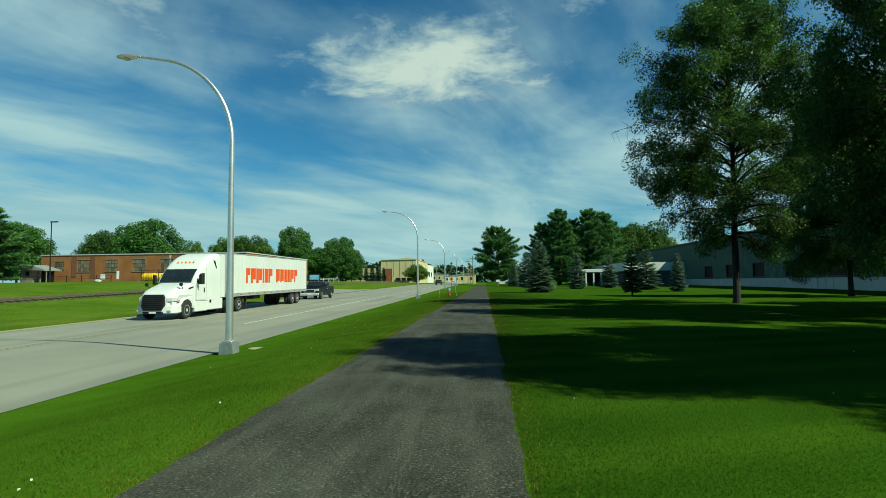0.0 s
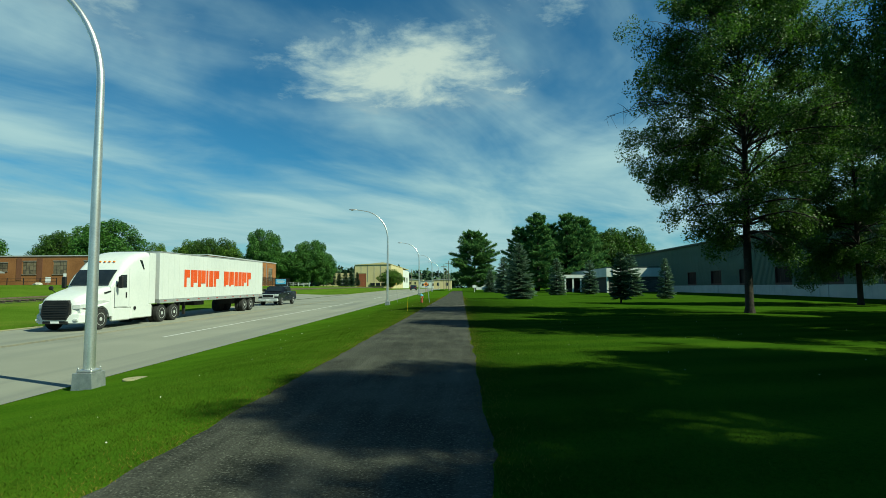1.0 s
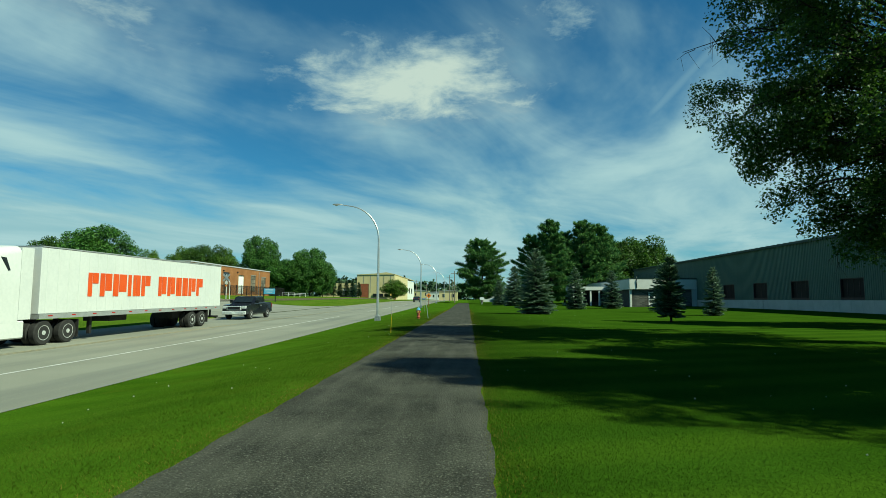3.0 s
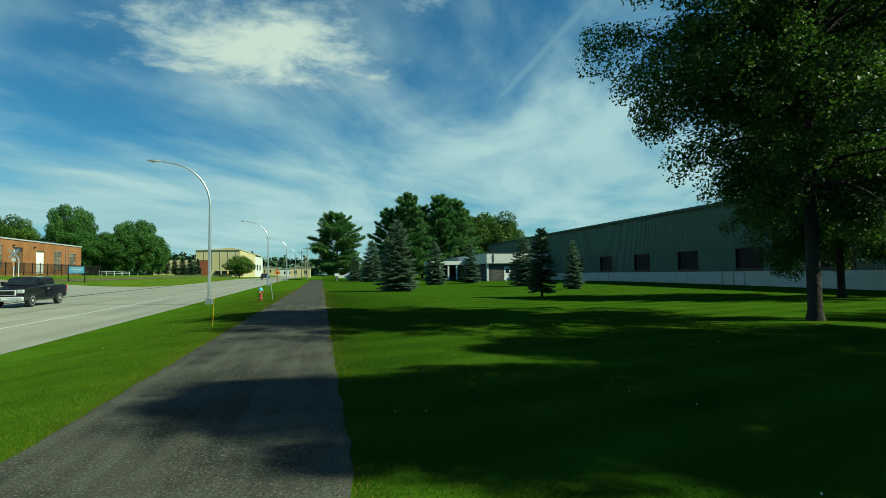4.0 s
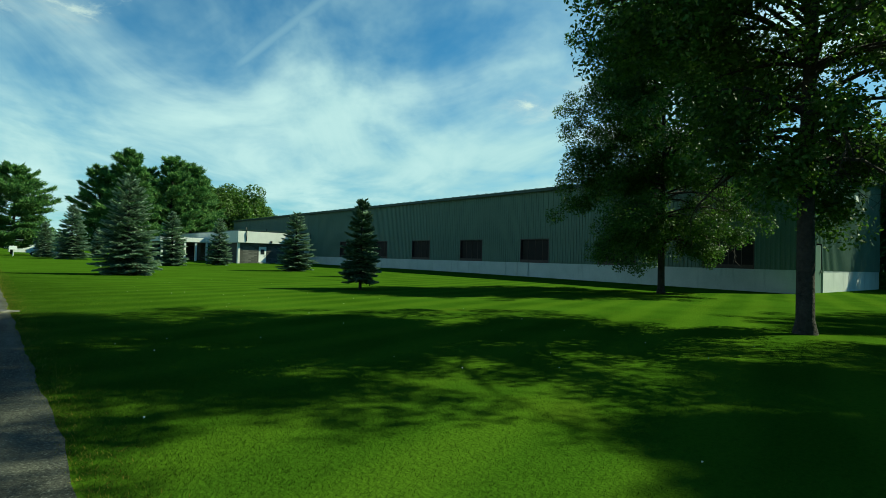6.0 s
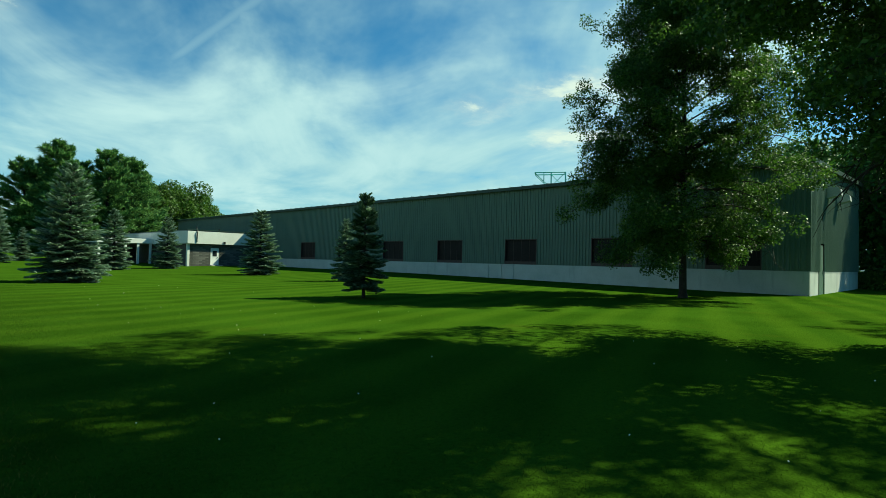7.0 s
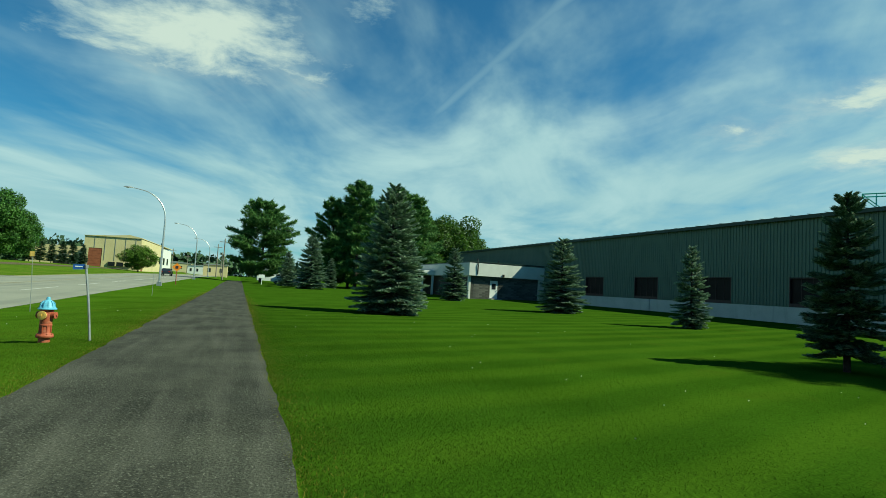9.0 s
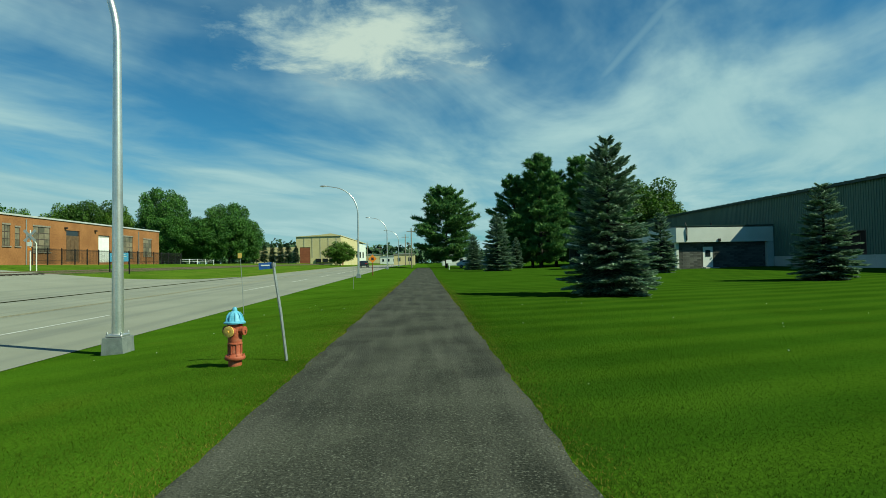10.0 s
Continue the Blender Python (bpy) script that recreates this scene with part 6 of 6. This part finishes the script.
        part("side_skirt", boxed(min(s * 0.95, s * 1.2), max(s * 0.95, s * 1.2), 0.98, 2.40, 0.33, 0.99, bevel=0.05), M["white_paint"], tk)
        part("side_skirt", boxed(min(s * 0.95, s * 1.215), max(s * 0.95, s * 1.215), 2.43, 4.35, 0.36, 1.06, bevel=0.05), M["white_paint"], tk)
        part("tank_cap", turned([(0.10, 0.0), (0.10, s * 0.05)], 12, (s * 1.2, 2.7, 0.92), "x"), M["black_metal"], tk)
        bm = boxed(min(s * 1.2, s * 1.215), max(s * 1.2, s * 1.215), 4.02, 4.62, 1.10, 3.95)
        part("side_extender", bm, M["white_paint"], tk)
    part("rear_wall", boxed(-1.1, 1.1, 4.005, 4.04, 1.05, 3.9), M["under"], tk)
    # wheels of the tractor
    wy = (0.0, 5.35, 6.70)
    for i, yy in enumerate(wy):
        for s in (-1, 1):
            wheel(tk, s * 1.08, yy, 0.51, 0.51, 0.30, s)
            if i:
                wheel(tk, s * 0.74, yy, 0.51, 0.51, 0.30, s)
    for yy in (5.35, 6.70):
        part("axle", tubed([(-0.9, yy, 0.51), (0.9, yy, 0.51)], 0.09, 8), M["under"], tk)
    for s in (-1, 1):
        part("mudflap", boxed(min(s * 0.75, s * 1.22), max(s * 0.75, s * 1.22), 7.32, 7.35, 0.2, 1.0), M["rubber"], tk)
    # trailer
    t0, t1 = 4.95, 21.1
    tr = part("trailer", boxed(-1.29, 1.29, t0, t1, 1.28, 4.05, bevel=0.03), M["white_paint"], tk, "plain white box trailer")
    part("floor_rail", boxed(-1.305, 1.305, t0 + 0.01, t1 - 0.01, 1.08, 1.277), M["sign_back"], tr, "grey lower rail")
    for a, b, c, d in ((-1.31, 1.31, 4.052, 4.10),):
        part("top_rail", boxed(a, b, t0, t1, c, d), M["sign_back"], tr)
    rivet = mesh_of("post", boxed(1.291, 1.298, -0.03, 0.03, 1.30, 4.03), M["white_paint"])
    for k in range(26):
        q = part("side_post", rivet, None, tr)
        q.location = (0, t0 + 0.32 + k * 0.62, 0)
    mk = mesh_of("marker", boxed(1.306, 1.312, -0.12, 0.12, 1.18, 1.23), M["tail_red"])
    for k in range(12):
        q = part("reflector", mk, None, tr)
        q.location = (0, t0 + 0.6 + k * 1.35, 0)
    # plain orange marks where the maker's name stands
    def mark(y0, y1, z0, z1, cut):
        bm = bmesh.new()
        box(bm, 1.2995, 1.306, y0, y0 + (y1 - y0) * 0.40, z0, z1)
        box(bm, 1.2995, 1.306, y0 + (y1 - y0) * 0.44, y1, z0 + (z1 - z0) * cut, z1)
        part("mark", bm, M["mark_orange"], tr, "plain orange mark")
    yy = 7.7
    for w, cut, gap in ((0.70, 0.55, 0.12), (0.85, 0.25, 0.10), (1.05, 0.2, 0.12), (0.28, 0.0, 0.14), (0.62, 0.0, 0.10), (0.80, 0.5, 0.80), (0.80, 0.1, 0.12), (0.80, 0.1, 0.12), (0.62, 0.0, 0.12), (0.62, 0.0, 0.10), (0.85, 0.25, 0.12), (0.80, 0.5, 0)):
        mark(yy, yy + w, 2.00, 3.10, cut)
        yy += w + gap
    part("front_unit", boxed(-0.8, 0.8, t0 - 0.35, t0 - 0.01, 2.3, 3.7, bevel=0.06), M["white_paint"], tr)
    part("leg", boxed(0.75, 0.9, 8.5, 8.65, 0.25, 1.07), M["under"], tr)
    part("leg", boxed(-0.9, -0.75, 8.5, 8.65, 0.25, 1.07), M["under"], tr)
    part("bogie", boxed(-0.6, 0.6, 16.2, 19.8, 0.62, 1.07), M["under"], tr)
    part("bumper_guard", boxed(-1.2, 1.2, t1 - 0.2, t1 - 0.08, 0.5, 0.62), M["under"], tr)
    for s in (-1, 1):
        part("guard_post", boxed(min(s * 0.6, s * 0.7), max(s * 0.6, s * 0.7), t1 - 0.2, t1 - 0.1, 0.62, 1.07), M["under"], tr)
        for y2 in (17.4, 18.65):
            wheel(tr, s * 1.10, y2, 0.51, 0.51, 0.30, s)
            wheel(tr, s * 0.76, y2, 0.51, 0.51, 0.30, s)
        part("mudflap", boxed(min(s * 0.8, s * 1.25), max(s * 0.8, s * 1.25), 19.4, 19.43, 0.25, 1.06), M["rubber"], tr)
        part("tail_lamp", boxed(min(s * 0.9, s * 1.2), max(s * 0.9, s * 1.2), t1 + 0.001, t1 + 0.03, 1.12, 1.24), M["tail_red"], tr)
    part("spare_rack", boxed(-0.7, 0.7, 10.2, 11.6, 0.75, 1.07, bevel=0.03), M["under"], tr)


build_truck(-18.25, 27.3, road_z(27.3) + 0.012)


def car_shell(outline, width, taper=0.12):
    """A car body from its side outline (y, z), drawn in toward the roof."""
    bm = bmesh.new()
    prism(bm, outline, -width / 2, width / 2, "x")
    top = max(v for _, v in outline)
    belt = 0.62 * top
    for v in bm.verts:
        if v.co.z > belt:
            v.co.x *= 1 - taper * (v.co.z - belt) / (top - belt) * 1.6
    bmesh.ops.bevel(bm, geom=[e for e in bm.edges if e.verts[0].co.x * e.verts[1].co.x > 0 and abs(abs(e.verts[0].co.x) - abs(e.verts[1].co.x)) < 0.4], offset=0.06, segments=2, affect="EDGES")
    return bm


def build_pickup(x, y, z):
    p = thing("pickup", (x, y, z), "glossy black crew-cab pickup with chrome grille", "pickup truck")
    p.rotation_euler = (math.atan(0.0085), 0, 0)
    bm = car_shell([(-2.85, 0.45), (-2.9, 0.85), (-2.75, 1.22), (-1.25, 1.32), (-0.55, 1.92), (1.05, 1.95), (1.35, 1.38), (2.95, 1.36), (2.98, 0.55), (2.3, 0.42), (-2.2, 0.42)], 2.04, 0.13)
    part("body", bm, M["pickup_paint"], p)
    part("bed", boxed(-0.85, 0.85, 1.5, 2.85, 1.30, 1.395), M["under"], p)
    part("windscreen", prism(bmesh.new(), [(-1.16, 1.40), (-0.60, 1.87), (-0.64, 1.90), (-1.21, 1.42)], -0.74, 0.74, "x"), M["glass"], p, "dark windscreen")
    for s in (-1, 1):
        bm = bmesh.new()
        prism(bm, [(-0.90, 1.40), (-0.45, 1.84), (0.90, 1.86), (1.10, 1.42)], min(s * 0.90, s * 0.985), max(s * 0.90, s * 0.985), "x")
        part("side_window", bm, M["glass"], p)
        part("mirror", boxed(min(s * 1.0, s * 1.26), max(s * 1.0, s * 1.26), -0.95, -0.78, 1.35, 1.62, bevel=0.03), M["pickup_paint"], p)
        part("headlight", boxed(min(s * 0.62, s * 0.98), max(s * 0.62, s * 0.98), -2.93, -2.72, 0.92, 1.14, bevel=0.02), M["headlight"], p)
        part("tail_lamp", boxed(min(s * 0.85, s * 1.0), max(s * 0.85, s * 1.0), 2.93, 3.0, 0.9, 1.3), M["tail_red"], p)
        part("door_handle", boxed(min(s * 1.02, s * 1.05), max(s * 1.02, s * 1.05), 0.1, 0.3, 1.12, 1.17), M["chrome"], p)
        for yy in (-1.85, 1.85):
            wheel(p, s * 0.90, yy, 0.41, 0.41, 0.28, s, 0.68)
    g = part("grille", boxed(-0.6, 0.6, -2.97, -2.86, 0.78, 1.12, bevel=0.03), M["chrome"], p, "chrome grille")
    part("grille_mesh", boxed(-0.52, 0.52, -2.985, -2.972, 0.83, 1.07), M["black_metal"], g)
    part("bumper", boxed(-1.0, 1.0, -3.02, -2.82, 0.42, 0.70, bevel=0.05), M["chrome"], p, "chrome bumper")
    part("plate", boxed(-0.16, 0.16, -3.04, -3.022, 0.5, 0.62), M["door_white"], p)
    for s in (-1, 1):
        part("fog_lamp", turned([(0.07, -0.02), (0.07, 0.0)], 10, (s * 0.75, -3.02, 0.55), "y"), M["headlight"], p)


build_pickup(-18.7, 57.6, road_z(57.6) + 0.012)


def build_car(x, y, rz, paint, label):
    z = land(x, y) + 0.012
    c = thing("car", (x, y, z), label, "car", "", rz)
    part("body", car_shell([(-2.25, 0.35), (-2.3, 0.7), (-2.1, 0.95), (-1.1, 1.05), (-0.35, 1.5), (1.0, 1.52), (1.9, 1.08), (2.25, 0.98), (2.28, 0.4)], 1.8, 0.15), paint, c)
    part("windscreen", prism(bmesh.new(), [(-1.0, 1.10), (-0.42, 1.45), (-0.46, 1.48), (-1.06, 1.12)], -0.62, 0.62, "x"), M["glass"], c)
    part("rear_window", prism(bmesh.new(), [(1.06, 1.47), (1.72, 1.14), (1.78, 1.17), (1.10, 1.50)], -0.60, 0.60, "x"), M["glass"], c)
    for s in (-1, 1):
        part("side_window", prism(bmesh.new(), [(-0.8, 1.06), (-0.3, 1.42), (0.95, 1.44), (1.4, 1.10)], min(s * 0.78, s * 0.872), max(s * 0.78, s * 0.872), "x"), M["glass"], c)
        part("tail_lamp", boxed(min(s * 0.55, s * 0.85), max(s * 0.55, s * 0.85), 2.22, 2.31, 0.78, 0.95), M["tail_red"], c)
        part("headlight", boxed(min(s * 0.5, s * 0.82), max(s * 0.5, s * 0.82), -2.33, -2.2, 0.66, 0.82), M["headlight"], c)
        for yy in (-1.35, 1.35):
            wheel(c, s * 0.80, yy, 0.32, 0.32, 0.2, s, 0.66)


build_car(-13.8, 163, 180, M["car_dark"], "dark car driving away down the road")
build_car(8.4, 150, 90, M["white_paint"], "white car parked behind the spruces")
build_car(12.6, 152, 90, M["white_paint"], "white car parked behind the spruces")

# ---------------------------------------------------------------- verge: hydrant, posts and markers


def build_hydrant(x, y):
    h = thing("fire_hydrant", (x, y, land(x, y) - 0.02), "faded red fire hydrant with a blue bonnet", "fire hydrant")
    part("barrel", turned([(0.095, -0.05), (0.095, 0.10), (0.10, 0.105), (0.135, 0.11), (0.145, 0.125), (0.145, 0.15), (0.135, 0.165), (0.105, 0.18), (0.095, 0.20), (0.092, 0.33), (0.105, 0.335), (0.105, 0.355), (0.098, 0.36), (0.106, 0.52), (0.110, 0.60), (0.11, 0.63)], 20), M["hydrant_red"], h, "", True)
    for k in range(8):
        a = 2 * math.pi * k / 8
        part("rib", boxed(-0.008, 0.008, 0.088, 0.103, 0.20, 0.33), M["hydrant_red"], h).rotation_euler = (0, 0, a)
        part("bolt", turned([(0.013, 0.165), (0.013, 0.185)], 6, (0.124 * math.cos(a), 0.124 * math.sin(a), 0)), M["hydrant_red"], h)
    bon = part("bonnet", turned([(0.12, 0.632), (0.152, 0.636), (0.155, 0.655), (0.135, 0.668), (0.120, 0.70), (0.100, 0.755), (0.065, 0.80), (0.035, 0.82), (0.033, 0.85), (0.022, 0.872)], 20), M["hydrant_blue"], h, "blue domed bonnet", True)
    for k in range(10):
        a = 2 * math.pi * k / 10
        b = bmesh.new()
        prism(b, [(0.122, 0.66), (0.136, 0.668), (0.114, 0.755), (0.078, 0.80), (0.07, 0.79), (0.10, 0.74)], -0.008, 0.008, "x")
        part("flute", b, M["hydrant_blue"], bon).rotation_euler = (0, 0, a)
    for axis, o in (("x", -1), ("x", 1), ("y", -1)):
        r = 0.06 if axis == "x" else 0.075
        base, end = o * 0.085, o * 0.140
        n = part("nozzle", turned([(r, base), (r, end)] if o > 0 else [(r, end), (r, base)], 14, (0, 0, 0.53), axis), M["hydrant_red"], h)
        lo, hi = sorted((o * 0.141, o * 0.168))
        m = M["brass"] if axis == "y" else M["hydrant_red"]
        part("cap", turned([(r * 0.7, lo), (r * 1.08, lo + 0.004), (r * 1.08, hi - 0.004), (r * 0.7, hi)], 14, (0, 0, 0.53), axis), m, n, "yellow outlet cap" if axis == "y" else "")
        lo, hi = sorted((o * 0.169, o * 0.190))
        part("cap_nut", turned([(0.02, lo), (0.018, hi)], 5, (0, 0, 0.53), axis), m, n)
    return h


hyd = build_hydrant(-3.08, 50.5)
hyd.rotation_euler = (0, 0, radians(-14))


def build_street_sign(x, y):
    s = thing("street_sign", (x, y, land(x, y)), "leaning grey steel post with a small blue sign", "street sign")
    lean = Vector((-0.23, 0.10, 1.42))
    part("post", tubed([(0, 0, -0.2), tuple(lean * 0.5), tuple(lean)], 0.022, 8), M["pole_grey"], s)
    part("bracket", tubed([tuple(lean), tuple(lean + Vector((0, 0, 0.06)))], 0.035, 8), M["pole_grey"], s)
    p = boxed(-0.20, 0.0, -0.012, 0.012, 0, 0.10)
    bmesh.ops.rotate(p, verts=p.verts, cent=(0, 0, 0), matrix=Matrix.Rotation(radians(-4), 3, "Y"))
    bmesh.ops.translate(p, verts=p.verts, vec=lean + Vector((-0.02, 0, -0.03)))
    part("sign_blade", p, M["sign_blue"], s, "small blue name plate")
    b = boxed(-0.17, -0.04, -0.016, -0.0125, 0.04, 0.06)
    bmesh.ops.translate(b, verts=b.verts, vec=lean + Vector((-0.02, 0, -0.03)))
    part("bar", b, M["door_white"], s)


build_street_sign(-2.36, 50.7)


def build_whip(x, y, h, r, material, flag, label, lean=(0, 0)):
    s = thing("marker_rod", (x, y, land(x, y)), label, "marker", "marker rods")
    part("rod", tubed([(0, 0, -0.1), (lean[0] * 0.4, lean[1] * 0.4, h * 0.5), (lean[0], lean[1], h)], [r, r * 0.8, r * 0.6], 6), material, s)
    if flag:
        part("flag", boxed(lean[0] - 0.07, lean[0] + 0.07, lean[1] - 0.02, lean[1] - 0.01, h - 0.18, h), flag, s, "small yellow plate")


build_whip(-2.66, 33.3, 0.95, 0.008, M["yellow_plastic"], None, "thin yellow marker rod in the verge", (0.05, 0))
build_whip(-6.6, 61.5, 2.15, 0.012, M["pole_grey"], M["brass"], "thin dark marker rod with a small yellow plate", (-0.12, 0))
build_whip(-4.6, 75.2, 1.5, 0.012, M["pole_grey"], None, "thin grey marker rod in the verge")


def diamond(s):
    p = boxed(-0.34, 0.34, -0.03, -0.01, -0.34, 0.34)
    bmesh.ops.rotate(p, verts=p.verts, cent=(0, 0, 0), matrix=Matrix.Rotation(radians(45), 3, "Y"))
    bmesh.ops.translate(p, verts=p.verts, vec=(0, -0.04, 1.9))
    pl = part("sign_plate", p, M["sign_orange"], s, "orange diamond plate")
    part("bar", boxed(-0.14, 0.14, -0.08, -0.072, 1.75, 2.05), M["frame_dark"], pl)


post_sign("road_sign", -6.2, 104, "orange diamond road sign on a wooden post", "road sign", 2.4, 0.05, M["rust_door"], diamond)


def board_on_post(s):
    part("board", boxed(-0.45, 0.45, -0.08, -0.05, 1.0, 1.55), M["door_white"], s)


post_sign("notice_board", 3.6, 128, "small white board on a post beside the path", "sign", 1.6, 0.05, M["door_white"], board_on_post)


def build_manhole(x, y):
    z = 0.016
    h = thing("manhole", (x, y, z), "round iron manhole cover in a cracked concrete collar", "manhole")
    rng = random.Random(4)
    bm = bmesh.new()
    n = 40
    inner = [bm.verts.new((0.30 * math.cos(2 * math.pi * k / n), 0.30 * math.sin(2 * math.pi * k / n), 0.022)) for k in range(n)]
    outer = []
    for k in range(n):
        a = 2 * math.pi * k / n
        r = 0.52 * (1 + 0.08 * math.sin(3 * a + 1) + rng.uniform(-0.05, 0.05))
        outer.append(bm.verts.new((r * math.cos(a), r * math.sin(a), 0.001)))
    for k in range(n):
        bm.faces.new((inner[k], outer[k], outer[(k + 1) % n], inner[(k + 1) % n]))
    part("collar", bm, M["collar"], h, "cracked weedy concrete collar")
    part("ring", turned([(0.27, 0.0), (0.30, 0.0), (0.30, 0.03), (0.27, 0.03)], 32), M["iron"], h)
    c = part("cover", turned([(0.02, 0.004), (0.262, 0.004), (0.262, 0.024), (0.02, 0.026)], 32), M["iron"], h, "dark iron cover")
    for k in range(5):
        for j in range(5):
            px, py = (k - 2) * 0.09, (j - 2) * 0.09
            if px * px + py * py < 0.045:
                part("stud", boxed(px - 0.028, px + 0.028, py - 0.028, py + 0.028, 0.0262, 0.031), M["iron"], c)


build_manhole(0.42, 41.35)


def build_valve_cover(x, y):
    c = thing("utility_cover", (x, y, land(x, y)), "small round rusty utility cover in the verge", "utility cover")
    part("ring", turned([(0.24, -0.05), (0.29, -0.05), (0.29, 0.005), (0.28, 0.015), (0.24, 0.015)], 24), M["gutter"], c, "worn sandy concrete ring")
    lid = part("lid", turned([(0.02, 0.0), (0.238, 0.0), (0.238, 0.012), (0.02, 0.014)], 24), M["rail_steel"], c, "rusty iron lid")
    # small black blocks give the shade of the two lifting holes
    for dx in (-0.1, 0.1):
        part("hole_shade", boxed(dx - 0.02, dx + 0.02, -0.012, 0.012, 0.0145, 0.018), M["black_metal"], lid)


build_valve_cover(-6.75, 13.5)

# ---------------------------------------------------------------- grass blades along the path


def build_blades(name, label, areas, material, seed, h0, h1, width):
    """Upright grass blades, each one a bent narrow quad; areas: (x0, x1, y0, y1, blades per square metre at x0, reach), thinning
    out from x0 toward x1 and toward the far end."""
    rng = np.random.default_rng(seed)
    pts = []
    for x0, x1, y0, y1, d, reach in areas:
        far = abs(x1 - x0)
        n = int(reach * (1 - math.exp(-far / reach)) * (y1 - y0) * d)
        q = -reach * np.log(1 - rng.uniform(0, 1, n) * (1 - math.exp(-far / reach)))
        y = rng.uniform(y0, y1, n)
        p = np.stack([x0 + math.copysign(1, x1 - x0) * q, y], 1)
        pts.append(p[rng.uniform(0, 1, n) < np.clip((y1 - y) / 26, 0, 1)])
    p = np.concatenate(pts)
    n = len(p)
    z = np.array([land(x, y) for x, y in p])
    base = np.column_stack([p, z - 0.004])
    a = rng.uniform(0, 2 * math.pi, n)
    side = np.stack([np.cos(a), np.sin(a), 0 * a], 1)
    lean = np.stack([-np.sin(a), np.cos(a), 0 * a], 1) * rng.uniform(0.2, 1.1, (n, 1)) * h1 + rng.normal(size=(n, 3)) * np.array([0.010, 0.010, 0.0])
    h = rng.uniform(h0, h1, (n, 1)) * np.array([[0, 0, 1.0]])
    w = width * rng.uniform(0.6, 1.3, (n, 1))
    v = np.stack([base - side * w, base + side * w, base + side * w * 0.25 + h + lean, base - side * w * 0.25 + h + lean], 1).reshape(-1, 3)
    ob = new(name, mesh_from(name, v, np.arange(n * 4).reshape(n, 4), material))
    tagged(ob, label, "grass", "", "stuff")


build_blades("grass_blades", "short mown green grass blades along the path", ((0.78, 11, -1.5, 72, 4300, 2.2),), M["blade"], 7, 0.010, 0.026, 0.0026)
build_blades("verge_grass", "short mown yellow-green grass blades between path and road", ((-1.98, -7.8, -1.5, 76, 3100, 2.1),), M["verge_blade"], 17, 0.010, 0.028, 0.0026)
build_blades("dry_grass", "yellowed dry grass along the path's edges", ((0.70, 1.3, -1.5, 90, 3000, 0.18), (-1.93, -2.6, -1.5, 95, 3000, 0.20), (-7.95, -7.6, 0, 80, 260, 0.2), (0.75, 1.6, 36.5, 58, 160, 0.5)), M["dry_blade"], 9, 0.010, 0.030, 0.0030)


def build_clover():
    rng = np.random.default_rng(21)
    n = 150
    x = np.where(rng.uniform(0, 1, n) < 0.7, rng.uniform(1.2, 12, n), rng.uniform(-6.5, -2.4, n))
    y = rng.uniform(0, 62, n)
    c = np.stack([x, y, np.array([land(a, b) for a, b in zip(x, y)]) + 0.06], 1)
    vs, fs = [], []
    for r in range(3):
        nrm = rng.normal(size=(n, 3))
        nrm /= np.linalg.norm(nrm, axis=1, keepdims=True)
        v, f = leaf_cards(c, nrm, 0.010, rng, 0.9)
        fs.append(f + r * n * 4)
        vs.append(v)
    ob = new("clover", mesh_from("clover", np.concatenate(vs), np.concatenate(fs), M["clover"]))
    tagged(ob, "scattered small white clover heads in the lawn", "clover", "", "stuff")


build_clover()
